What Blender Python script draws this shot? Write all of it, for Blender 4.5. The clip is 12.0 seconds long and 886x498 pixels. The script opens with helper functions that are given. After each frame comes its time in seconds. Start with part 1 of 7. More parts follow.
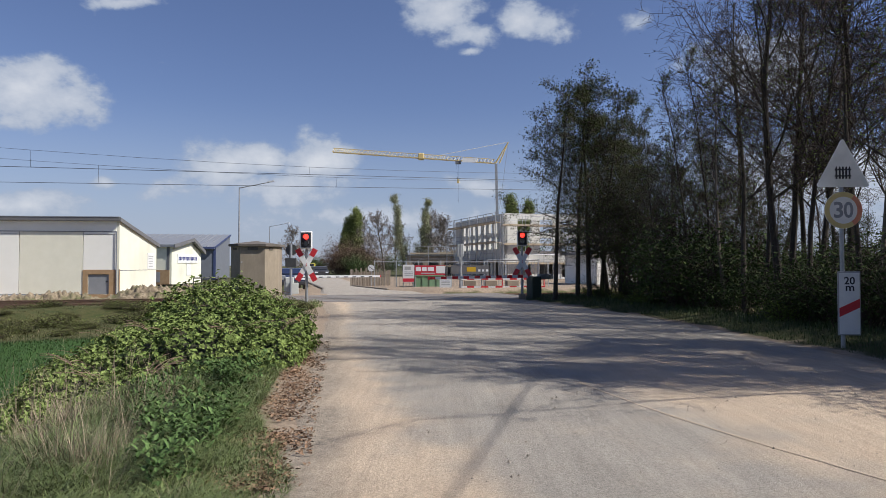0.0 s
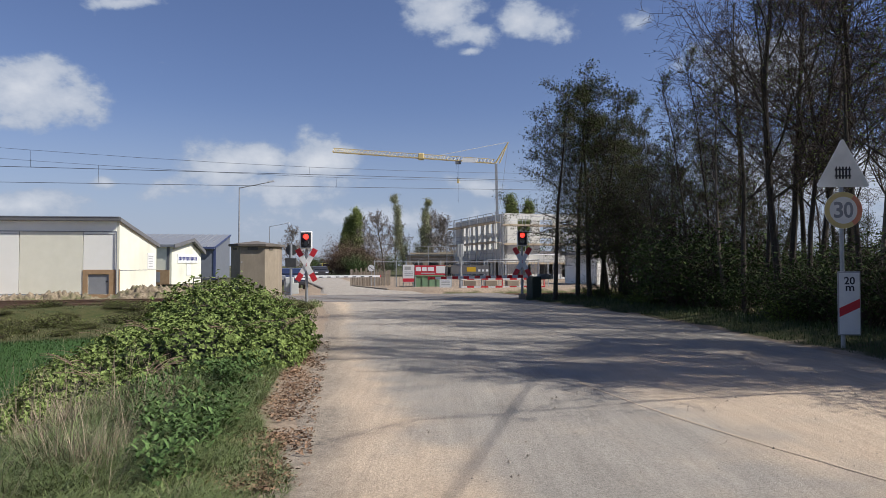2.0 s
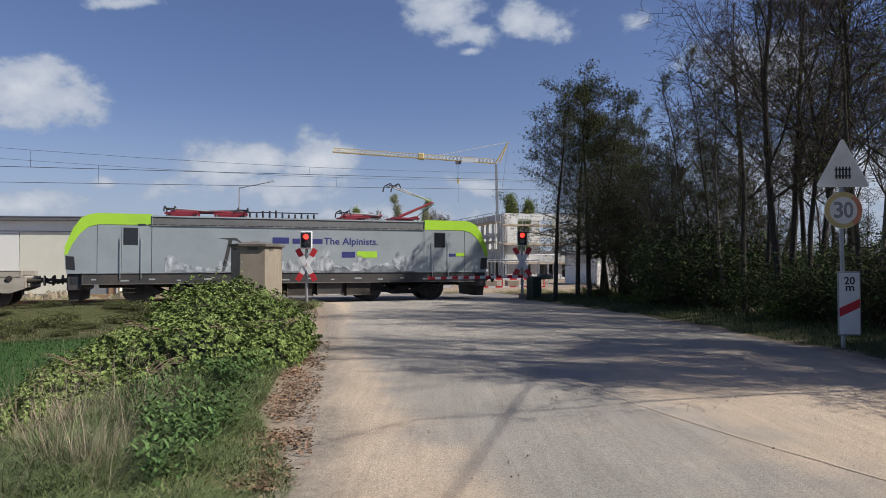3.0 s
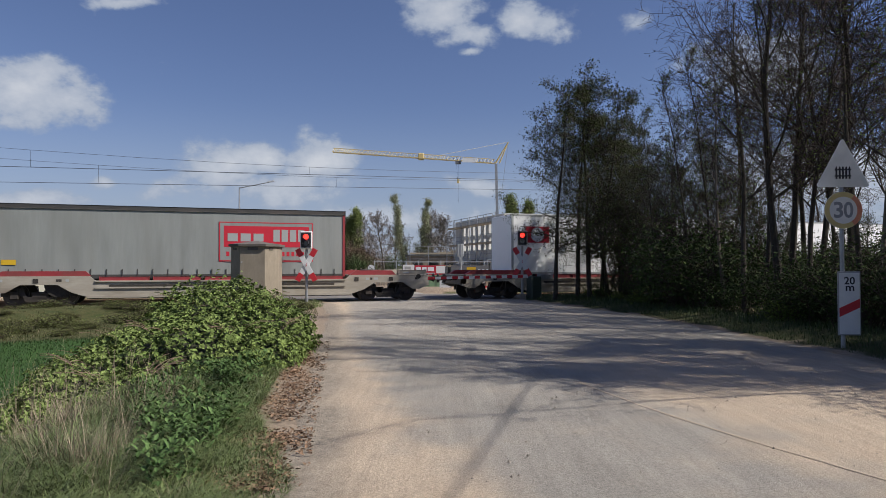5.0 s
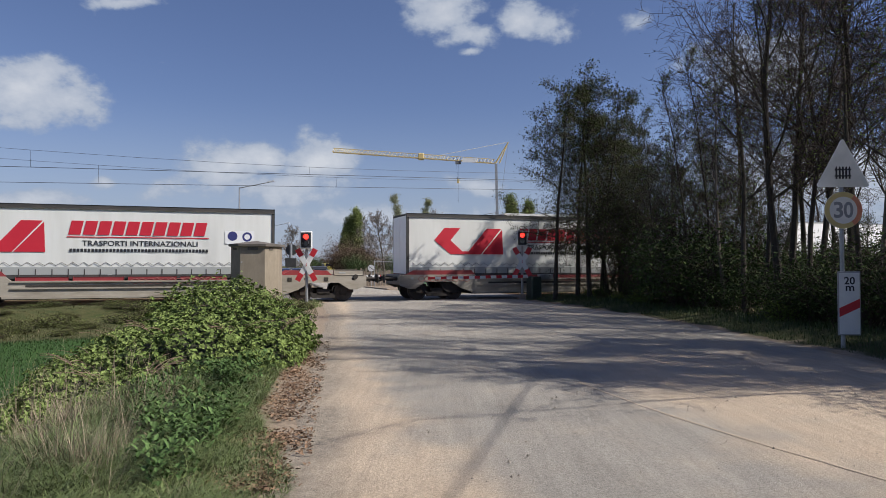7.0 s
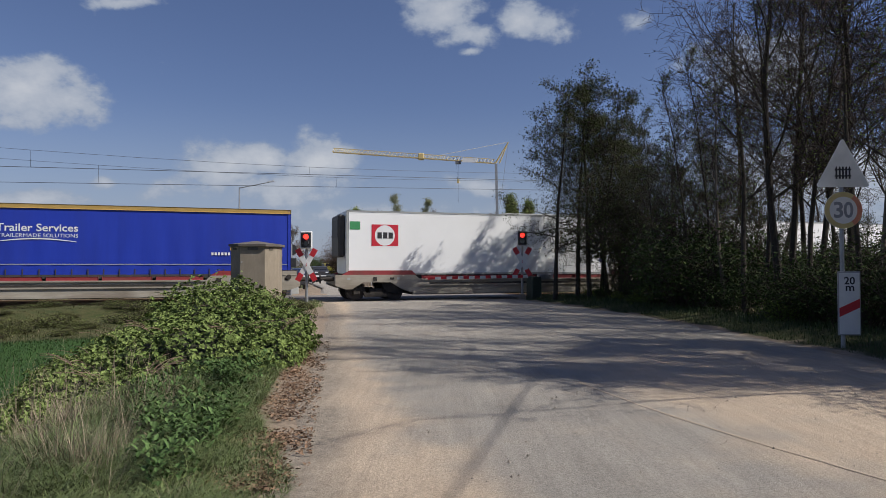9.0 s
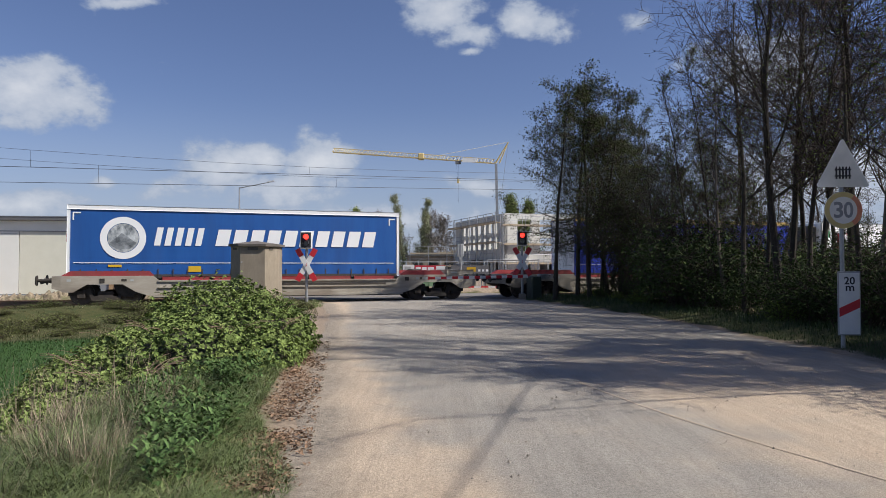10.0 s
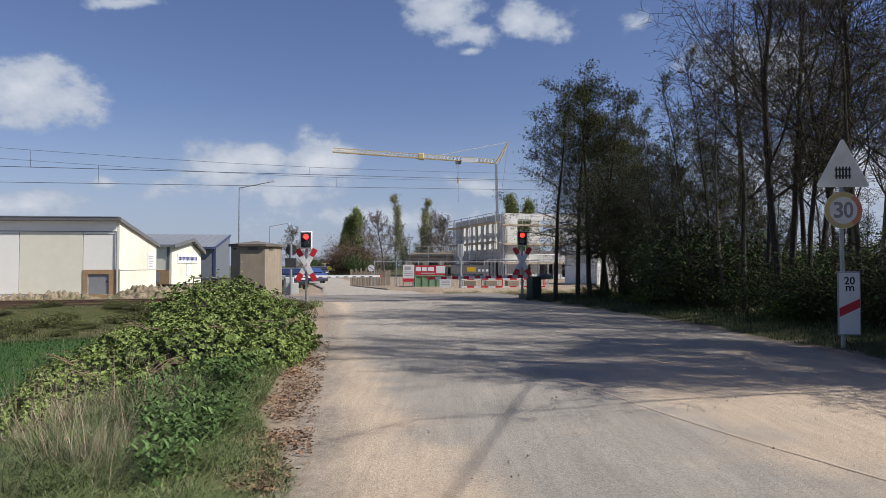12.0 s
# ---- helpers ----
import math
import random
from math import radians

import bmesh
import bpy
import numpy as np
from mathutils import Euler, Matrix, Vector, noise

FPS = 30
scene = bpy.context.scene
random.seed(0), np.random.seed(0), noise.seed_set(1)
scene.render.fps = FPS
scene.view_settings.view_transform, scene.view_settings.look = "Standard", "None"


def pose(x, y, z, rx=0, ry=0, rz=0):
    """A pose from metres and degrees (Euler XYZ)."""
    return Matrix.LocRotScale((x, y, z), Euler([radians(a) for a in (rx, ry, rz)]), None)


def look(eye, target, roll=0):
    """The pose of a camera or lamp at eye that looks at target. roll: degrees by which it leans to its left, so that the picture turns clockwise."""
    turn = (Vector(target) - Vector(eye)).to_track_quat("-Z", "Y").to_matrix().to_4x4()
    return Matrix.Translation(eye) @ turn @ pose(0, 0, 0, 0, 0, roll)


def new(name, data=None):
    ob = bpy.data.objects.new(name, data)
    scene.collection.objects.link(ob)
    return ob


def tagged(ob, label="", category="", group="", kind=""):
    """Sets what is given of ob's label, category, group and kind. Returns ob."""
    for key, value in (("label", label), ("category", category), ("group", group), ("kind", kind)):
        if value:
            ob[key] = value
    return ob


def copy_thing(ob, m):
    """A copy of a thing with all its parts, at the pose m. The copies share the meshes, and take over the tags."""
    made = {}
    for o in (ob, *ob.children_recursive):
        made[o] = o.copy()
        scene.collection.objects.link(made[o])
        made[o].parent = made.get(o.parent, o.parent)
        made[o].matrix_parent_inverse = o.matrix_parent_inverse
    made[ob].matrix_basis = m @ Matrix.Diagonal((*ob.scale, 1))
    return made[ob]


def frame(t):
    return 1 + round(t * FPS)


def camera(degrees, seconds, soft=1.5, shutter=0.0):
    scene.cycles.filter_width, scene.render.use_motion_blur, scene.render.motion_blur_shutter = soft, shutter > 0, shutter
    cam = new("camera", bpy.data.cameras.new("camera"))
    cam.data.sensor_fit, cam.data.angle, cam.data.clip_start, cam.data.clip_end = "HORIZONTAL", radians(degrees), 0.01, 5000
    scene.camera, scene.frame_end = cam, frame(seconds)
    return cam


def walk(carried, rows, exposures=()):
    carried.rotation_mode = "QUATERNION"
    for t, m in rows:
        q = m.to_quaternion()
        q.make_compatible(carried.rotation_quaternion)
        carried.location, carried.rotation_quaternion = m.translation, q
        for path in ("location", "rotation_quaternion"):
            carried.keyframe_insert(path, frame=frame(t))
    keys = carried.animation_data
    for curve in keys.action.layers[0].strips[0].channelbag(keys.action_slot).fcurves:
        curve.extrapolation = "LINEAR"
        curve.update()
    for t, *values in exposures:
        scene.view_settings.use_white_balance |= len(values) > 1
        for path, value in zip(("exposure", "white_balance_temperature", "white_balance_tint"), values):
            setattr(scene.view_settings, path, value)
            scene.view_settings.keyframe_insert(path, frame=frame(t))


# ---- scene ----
# ---- camera: stands still on the road, 1.55 m above it ----
cam = camera(66.3, 12.0, soft=0.8)
EYE = (0.0, 0.0, 1.55)
AIM = (0.0, 1200.0, 1.55 + 29.0)
walk(cam, [(0.0, look(EYE, AIM)), (12.0, look(EYE, AIM))], exposures=[(0.0, 0.28), (2.2, 0.28), (2.7, 0.22), (4.6, 0.20), (5.0, 0.12), (5.5, 0.20), (5.75, 0.10), (6.0, -0.01), (6.25, 0.07), (6.5, 0.20), (7.2, 0.19), (8.8, -0.05), (9.0, -0.03), (9.5, 0.31), (10.2, 0.25), (10.8, 0.26), (12.0, 0.28)])

# ---- daylight ----
SHADE = Vector((-0.965, 0.262, 0.0)).normalized()      # the way shadows fall
SUN_EL = radians(45)
to_sun = Vector((-SHADE.x * math.cos(SUN_EL), -SHADE.y * math.cos(SUN_EL), math.sin(SUN_EL)))
sun = new("sun", bpy.data.lights.new("sun", "SUN"))
sun.data.energy, sun.data.angle, sun.data.color = 5.0, radians(0.53), (1.0, 0.96, 0.90)
sun.matrix_world = look(to_sun * 200, (0, 0, 0))

world = bpy.data.worlds.new("sky")
scene.world = world
world.use_nodes = True


def build_sky():
    nt = world.node_tree
    N, L = nt.nodes, nt.links
    N.clear()
    out = N.new("ShaderNodeOutputWorld")
    bg = N.new("ShaderNodeBackground")
    bg.inputs[1].default_value = 0.77
    L.new(bg.outputs[0], out.inputs[0])
    sky = N.new("ShaderNodeTexSky")
    sky.sky_type, sky.sun_disc = "NISHITA", False
    sky.sun_elevation, sky.sun_rotation = SUN_EL, math.atan2(to_sun.x, to_sun.y)
    sky.air_density, sky.dust_density, sky.ozone_density = 1.0, 0.6, 2.0
    dim = N.new("ShaderNodeVectorMath"); dim.operation = "MULTIPLY"
    dim.inputs[1].default_value = (0.082, 0.082, 0.082)
    L.new(sky.outputs[0], dim.inputs[0])
    tc = N.new("ShaderNodeTexCoord")
    sep = N.new("ShaderNodeSeparateXYZ")
    L.new(tc.outputs["Generated"], sep.inputs[0])

    def m(op, a, b=None, c=None):
        n = N.new("ShaderNodeMath"); n.operation = op
        for i, v in enumerate((a, b, c)):
            if v is None:
                continue
            if isinstance(v, (int, float)):
                n.inputs[i].default_value = v
            else:
                L.new(v, n.inputs[i])
        return n.outputs[0]

    dy = m("MAXIMUM", sep.outputs[1], 0.03)
    u, v = m("DIVIDE", sep.outputs[0], dy), m("DIVIDE", sep.outputs[2], dy)
    uv = N.new("ShaderNodeCombineXYZ")
    L.new(u, uv.inputs[0]); L.new(v, uv.inputs[1])
    # cumulus banks: centre and half size, as slopes to the side and upwards
    total = None
    for cu, cv, a, b, w in CLOUDS:
        s = N.new("ShaderNodeVectorMath"); s.operation = "SUBTRACT"
        s.inputs[1].default_value = (cu, cv, 0)
        L.new(uv.outputs[0], s.inputs[0])
        k = N.new("ShaderNodeVectorMath"); k.operation = "MULTIPLY"
        k.inputs[1].default_value = (1 / a, 1 / b, 0)
        L.new(s.outputs[0], k.inputs[0])
        ln = N.new("ShaderNodeVectorMath"); ln.operation = "LENGTH"
        L.new(k.outputs[0], ln.inputs[0])
        g = m("MULTIPLY", m("MAXIMUM", m("SUBTRACT", 1.0, ln.outputs["Value"]), -0.6), w)
        total = g if total is None else m("MAXIMUM", total, g)
    n1 = N.new("ShaderNodeTexNoise")
    n1.inputs["Scale"].default_value, n1.inputs["Detail"].default_value, n1.inputs["Roughness"].default_value = 17.0, 10.0, 0.60
    sq = N.new("ShaderNodeVectorMath"); sq.operation = "MULTIPLY"
    sq.inputs[1].default_value = (1.0, 1.0, 1.5)
    L.new(tc.outputs["Generated"], sq.inputs[0]); L.new(sq.outputs[0], n1.inputs["Vector"])
    n2 = N.new("ShaderNodeTexNoise")
    n2.inputs["Scale"].default_value, n2.inputs["Detail"].default_value = 3.1, 7.0
    L.new(sq.outputs[0], n2.inputs["Vector"])
    body = m("ADD", total, m("MULTIPLY", m("SUBTRACT", n1.outputs["Fac"], 0.5), 2.2))
    mr = N.new("ShaderNodeMapRange"); mr.interpolation_type = "SMOOTHSTEP"
    mr.inputs[1].default_value, mr.inputs[2].default_value = 0.0, 0.55
    L.new(body, mr.inputs[0])
    # thin haze towards the horizon
    hz = N.new("ShaderNodeMapRange"); hz.interpolation_type = "SMOOTHSTEP"
    hz.inputs[1].default_value, hz.inputs[2].default_value = 0.24, -0.02
    hz.inputs[3].default_value, hz.inputs[4].default_value = 0.0, 0.85
    L.new(sep.outputs[2], hz.inputs[0])
    veil = m("MULTIPLY", hz.outputs[0], m("ADD", 0.55, m("MULTIPLY", n2.outputs["Fac"], 0.6)))
    tint = N.new("ShaderNodeMix"); tint.data_type = "RGBA"; tint.blend_type = "MULTIPLY"
    tint.inputs[0].default_value = 1.0
    tint.inputs[7].default_value = SKY_TINT
    L.new(dim.outputs[0], tint.inputs[6])
    mx1 = N.new("ShaderNodeMix"); mx1.data_type = "RGBA"
    L.new(veil, mx1.inputs[0]); L.new(tint.outputs[2], mx1.inputs[6])
    mx1.inputs[7].default_value = HAZE
    # clouds: lit tops, grey-blue undersides
    shade = N.new("ShaderNodeMapRange")
    shade.inputs[1].default_value, shade.inputs[2].default_value = 0.25, 1.25
    L.new(body, shade.inputs[0])
    cc = N.new("ShaderNodeMix"); cc.data_type = "RGBA"
    cc.inputs[6].default_value, cc.inputs[7].default_value = (0.42, 0.49, 0.62, 1), (0.74, 0.77, 0.83, 1)
    L.new(shade.outputs[0], cc.inputs[0])
    mx2 = N.new("ShaderNodeMix"); mx2.data_type = "RGBA"
    L.new(m("MULTIPLY", mr.outputs[0], 0.9), mx2.inputs[0])
    L.new(mx1.outputs[2], mx2.inputs[6]); L.new(cc.outputs[2], mx2.inputs[7])
    L.new(mx2.outputs[2], bg.inputs[0])


SKY_TINT = (1.01, 1.0, 1.25, 1)
HAZE = (0.40, 0.48, 0.64, 1)
CLOUDS = [(-0.315, 0.148, 0.085, 0.045, 1.1), (-0.26, 0.158, 0.05, 0.035, 1.2), (-0.19, 0.152, 0.075, 0.045, 1.15), (-0.24, 0.118, 0.16, 0.035, 0.9), (-0.39, 0.11, 0.08, 0.022, 0.7),
          (-0.64, 0.262, 0.14, 0.062, 1.1), (-0.56, 0.245, 0.08, 0.04, 1.0),
          (0.00, 0.385, 0.07, 0.05, 1.05), (0.115, 0.365, 0.05, 0.035, 1.1), (0.165, 0.36, 0.06, 0.03, 0.9), (0.04, 0.345, 0.06, 0.025, 0.9),
          (-0.50, 0.122, 0.03, 0.016, 1.0), (-0.47, 0.392, 0.07, 0.012, 0.9), (0.05, 0.118, 0.06, 0.022, 0.9),
          (-0.62, 0.09, 0.14, 0.025, 0.8), (0.04, 0.318, 0.022, 0.010, 0.8), (0.29, 0.36, 0.04, 0.018, 0.6), (0.50, 0.28, 0.14, 0.07, 0.9), (-0.05, 0.07, 0.25, 0.03, 0.6), (0.55, 0.13, 0.22, 0.07, 1.0)]
build_sky()

# ---- materials ----


def mat(name, a, b=None, scale=4.0, rough=0.8, metal=0.0, bump=0.0, bscale=40.0, dirt=None, dirt_amt=0.3, stretch=(1, 1, 1), island=0.0, spec=0.5, rand=0.0, emit=0.0):
    """Base colour a to b by noise at two scales, a third dirt colour in patches, fine relief."""
    mt = bpy.data.materials.new(name)
    mt.use_nodes = True
    nt = mt.node_tree
    N, L = nt.nodes, nt.links
    p = N["Principled BSDF"]
    p.inputs["Roughness"].default_value, p.inputs["Metallic"].default_value = rough, metal
    p.inputs["Specular IOR Level"].default_value = spec
    b = b or a
    tc = N.new("ShaderNodeTexCoord")
    mp = N.new("ShaderNodeMapping")
    mp.inputs["Scale"].default_value = stretch
    L.new(tc.outputs["Object"], mp.inputs[0])
    n = N.new("ShaderNodeTexNoise")
    n.inputs["Scale"].default_value, n.inputs["Detail"].default_value, n.inputs["Roughness"].default_value = scale, 8.0, 0.65
    L.new(mp.outputs[0], n.inputs["Vector"])
    rp = N.new("ShaderNodeMapRange")
    rp.inputs[1].default_value, rp.inputs[2].default_value = 0.3, 0.7
    L.new(n.outputs["Fac"], rp.inputs[0])
    mx = N.new("ShaderNodeMix"); mx.data_type = "RGBA"
    mx.inputs[6].default_value, mx.inputs[7].default_value = (*a, 1), (*b, 1)
    L.new(rp.outputs[0], mx.inputs[0])
    col = mx.outputs[2]
    if dirt:
        n2 = N.new("ShaderNodeTexNoise")
        n2.inputs["Scale"].default_value, n2.inputs["Detail"].default_value = scale * 0.23, 6.0
        L.new(mp.outputs[0], n2.inputs["Vector"])
        r2 = N.new("ShaderNodeMapRange"); r2.interpolation_type = "SMOOTHSTEP"
        r2.inputs[1].default_value, r2.inputs[2].default_value = 0.45, 0.72
        r2.inputs[4].default_value = dirt_amt
        L.new(n2.outputs["Fac"], r2.inputs[0])
        m2 = N.new("ShaderNodeMix"); m2.data_type = "RGBA"
        m2.inputs[7].default_value = (*dirt, 1)
        L.new(r2.outputs[0], m2.inputs[0]); L.new(col, m2.inputs[6])
        col = m2.outputs[2]
    if island or rand:
        if island:
            src = N.new("ShaderNodeNewGeometry").outputs["Random Per Island"]
        else:
            src = N.new("ShaderNodeObjectInfo").outputs["Random"]
        k = island or rand
        r3 = N.new("ShaderNodeMapRange")
        r3.inputs[3].default_value, r3.inputs[4].default_value = 1 - k, 1 + k
        L.new(src, r3.inputs[0])
        m3 = N.new("ShaderNodeVectorMath"); m3.operation = "SCALE"
        L.new(col, m3.inputs[0]); L.new(r3.outputs[0], m3.inputs["Scale"])
        col = m3.outputs[0]
    L.new(col, p.inputs["Base Color"])
    if bump:
        n4 = N.new("ShaderNodeTexNoise")
        n4.inputs["Scale"].default_value, n4.inputs["Detail"].default_value = bscale, 6.0
        L.new(mp.outputs[0], n4.inputs["Vector"])
        bp = N.new("ShaderNodeBump")
        bp.inputs["Strength"].default_value, bp.inputs["Distance"].default_value = bump, 0.02
        L.new(n4.outputs["Fac"], bp.inputs["Height"]); L.new(bp.outputs[0], p.inputs["Normal"])
    if emit:
        p.inputs["Emission Color"].default_value = (*a, 1)
        p.inputs["Emission Strength"].default_value = emit
    return mt


# ---- mesh helpers ----


class Build:
    """Collects vertices and faces of one mesh."""

    def __init__(self):
        self.v, self.f = [], []

    def add(self, verts, faces):
        o = len(self.v)
        self.v += [tuple(p) for p in verts]
        self.f += [tuple(i + o for i in q) for q in faces]
        return self

    def box(self, x0, x1, y0, y1, z0, z1, m=None, c=0.0):
        """A box, with its edges cut by c."""
        bm = bmesh.new()
        bmesh.ops.create_cube(bm, size=1.0)
        for p in bm.verts:
            p.co = Vector((x0 + (p.co.x + 0.5) * (x1 - x0), y0 + (p.co.y + 0.5) * (y1 - y0), z0 + (p.co.z + 0.5) * (z1 - z0)))
        if c:
            bmesh.ops.bevel(bm, geom=bm.edges[:], offset=c, segments=1, affect="EDGES")
        if m:
            bm.transform(m)
        bm.verts.index_update()
        self.add([p.co[:] for p in bm.verts], [[q.index for q in fc.verts] for fc in bm.faces])
        bm.free()
        return self

    def tube(self, p, q, r0, r1=None, n=8, caps=True):
        r1 = r0 if r1 is None else r1
        p, q = Vector(p), Vector(q)
        d = (q - p).normalized()
        a = d.orthogonal().normalized()
        b = d.cross(a)
        vs = []
        for c, r in ((p, r0), (q, r1)):
            for i in range(n):
                t = 2 * math.pi * i / n
                vs.append(c + (a * math.cos(t) + b * math.sin(t)) * r)
        fs = [(i, (i + 1) % n, n + (i + 1) % n, n + i) for i in range(n)]
        if caps:
            fs += [tuple(range(n))[::-1], tuple(range(n, 2 * n))]
        return self.add(vs, fs)

    def slab(self, poly, axis, t0, t1):
        """A flat outline, pushed along an axis from t0 to t1. axis y: poly in x, z; x: y, z; z: x, y."""
        n = len(poly)
        put = {"y": lambda a, b, t: (a, t, b), "x": lambda a, b, t: (t, a, b), "z": lambda a, b, t: (a, b, t)}[axis]
        vs = [put(a, b, t0) for a, b in poly] + [put(a, b, t1) for a, b in poly]
        fs = [tuple(range(n))[::-1], tuple(range(n, 2 * n))] + [(i, (i + 1) % n, n + (i + 1) % n, n + i) for i in range(n)]
        return self.add(vs, fs)

    def data(self, name, *materials, smooth=False):
        me = bpy.data.meshes.new(name)
        me.from_pydata(self.v, [], self.f)
        bm = bmesh.new()
        bm.from_mesh(me)
        if len(bm.faces) < 20000:
            bmesh.ops.recalc_face_normals(bm, faces=bm.faces[:])
        bm.to_mesh(me)
        bm.free()
        for m in materials:
            me.materials.append(m)
        if smooth:
            me.polygons.foreach_set("use_smooth", [True] * len(me.polygons))
        return me


def part(name, b, material, parent=None, label="", at=None, smooth=False):
    ob = new(name, b.data(name, material, smooth=smooth) if isinstance(b, Build) else b)
    if parent:
        ob.parent = parent
    if at:
        ob.matrix_basis = at
    if label:
        ob["label"] = label
    return ob


def thing(name, m, label, category, group="", kind=""):
    ob = new(name)
    ob.empty_display_size = 0.2
    ob.matrix_basis = m
    return tagged(ob, label, category, group, kind)


def lettering(name, words, size, material, parent, m, width=None, label="", bold=0.0, align="LEFT", shear=0.0):
    """Words in the built-in font, as a thin mesh; m places the text's baseline start."""
    cu = bpy.data.curves.new("words", "FONT")
    cu.body, cu.size, cu.extrude, cu.offset, cu.align_x, cu.shear = words, size, 0.002, bold, align, shear
    cu.resolution_u = 3
    tmp = bpy.data.objects.new("words", cu)
    scene.collection.objects.link(tmp)
    bpy.context.view_layer.update()
    me = bpy.data.meshes.new_from_object(tmp.evaluated_get(bpy.context.evaluated_depsgraph_get()))
    bpy.data.objects.remove(tmp)
    me.materials.clear()
    me.materials.append(material)
    if width:
        xs = [v.co.x for v in me.vertices]
        k = width / (max(xs) - min(xs))
        for v in me.vertices:
            v.co.x *= k
    ob = new(name, me)
    ob.parent, ob.matrix_basis = parent, m
    if label:
        ob["label"] = label
    return ob


M_RAIL = mat("rail_steel", (0.16, 0.10, 0.07), (0.24, 0.16, 0.11), 9, 0.6, 0.6)
M_SLEEPER = mat("sleeper_concrete", (0.13, 0.105, 0.085), (0.20, 0.165, 0.135), 7, 0.9, bump=0.3)
M_BALLAST = mat("ballast_stone", (0.07, 0.05, 0.036), (0.17, 0.13, 0.10), 30, 0.95, bump=1.0, bscale=45, dirt=(0.12, 0.08, 0.05))

# ---- the lie of the land ----
LEFT_EDGE = [(-30, -1.5), (0, -1.1), (4.5, -0.97), (10.9, -1.9), (20.7, -3.3), (27, -4.6), (34, -5.9), (46.5, -7.9), (62, -11.8), (100, -22), (220, -62), (600, -190)]
RIGHT_EDGE = [(-30, 9.5), (0, 8.0), (5, 7.4), (10.6, 6.9), (13.3, 6.8), (20.7, 6.1), (28.6, 4.2), (34, 2.6), (38, 0.2), (42, -3.2), (49, -6.2), (62, -8.3), (100, -16.5), (220, -55), (600, -180)]


def along(table, y):
    return float(np.interp(y, [a for a, _ in table], [b for _, b in table]))


TRACK_TURN = math.degrees(math.atan2(0.316, 0.949))
AHEAD = Vector((math.cos(radians(TRACK_TURN)), math.sin(radians(TRACK_TURN)), 0))
ASIDE = Vector((-AHEAD.y, AHEAD.x, 0))
TRACK0 = Vector((-15.27, 28.215, -0.08))      # a point on the near track's centre line, at the rail tops


def track_off(x, y):
    return (Vector((x, y, 0)) - Vector((TRACK0.x, TRACK0.y, 0))).dot(ASIDE)


def smooth01(t):
    t = min(1.0, max(0.0, t))
    return t * t * (3 - 2 * t)


def ground_z(x, y):
    """Height of the bare ground."""
    le, re = along(LEFT_EDGE, y), along(RIGHT_EDGE, y)
    off = track_off(x, y)
    z = 0.0
    if x < le:
        z -= 0.32 * smooth01((le - x - 1.0) / 3.0)
        z += 0.05 * noise.noise((x * 0.4, y * 0.4, 0))
    if x > re:
        z += 0.18 * smooth01((x - re) / 1.6) + 0.06 * noise.noise((x * 0.5, y * 0.5, 3))
    if x < le or x > re:
        bed = smooth01((4.2 - abs(off - 2.0)) / 1.2)     # the ballast bed lies over it
        z = z * (1 - bed) - 0.36 * bed
        if x < le:
            # a low bank of tipped earth before the track
            z += 0.40 * smooth01((2.2 - abs(off + 5.0)) / 2.0) * smooth01((x + 18.5) / 4.0) * smooth01((le - x - 1.2) / 2.0) * (1 + 0.5 * noise.noise((x * 0.7, y * 0.7, 8)))
    else:
        z -= 0.03 + 0.25 * smooth01((6.5 - abs(off - 2.0)) / 2.0)
    if off > 6:
        z -= 0.12 * smooth01((off - 6) / 6)
    return z


def build_ground():
    xs = sorted(set([-2500, -1200, -600, -300, -180, -120, -90] + [-70 + 2.5 * i for i in range(17)] + [-28 + 0.5 * i for i in range(96)] + [20 + 2.5 * i for i in range(21)] + [100, 150, 250, 500, 1000, 2500]))
    ys = sorted(set([-1500, -500, -150, -60, -30, -15] + [-8 + 0.5 * i for i in range(116)] + [50 + 2.5 * i for i in range(40)] + [170, 220, 300, 450, 700, 1200, 2500, 4500]))
    b = Build()
    zone = []
    for y in ys:
        le, re = along(LEFT_EDGE, y), along(RIGHT_EDGE, y)
        for x in xs:
            b.v.append((x, y, ground_z(x, y)))
            off = track_off(x, y)
            field = smooth01((le - x - 3.2) / 0.8) * smooth01((-12.0 - off) / 0.8) if x < le else 0.0
            dirt = 0.0
            if x < le:
                dirt = max(smooth01((1.3 - (le - x)) / 1.0), smooth01((off - 4.5) / 1.5) * smooth01((22 - off) / 4))
            elif x > re:
                dirt = max(smooth01((0.5 - (x - re)) / 0.5), smooth01((off - 5) / 1.5) * smooth01((60 - off) / 10) * (1 if x < 6 else 0.85))
                wood = smooth01((x - re - 1.5) / 1.5) * smooth01((-off + 0) / 3)
                dirt = max(dirt, 0.55 * wood)
            else:
                dirt = 1.0
            zone.append((field, dirt))
    w = len(xs)
    for j in range(len(ys) - 1):
        for i in range(w - 1):
            b.f.append((j * w + i, j * w + i + 1, (j + 1) * w + i + 1, (j + 1) * w + i))
    me = b.data("ground", M_GROUND, smooth=True)
    at = me.attributes.new("zone", "FLOAT_COLOR", "POINT")
    at.data.foreach_set("color", [c for f, d in zone for c in (f, d, 0.0, 1.0)])
    tagged(new("ground", me), "rough grass verge, green field and sandy earth", "ground", kind="structure")


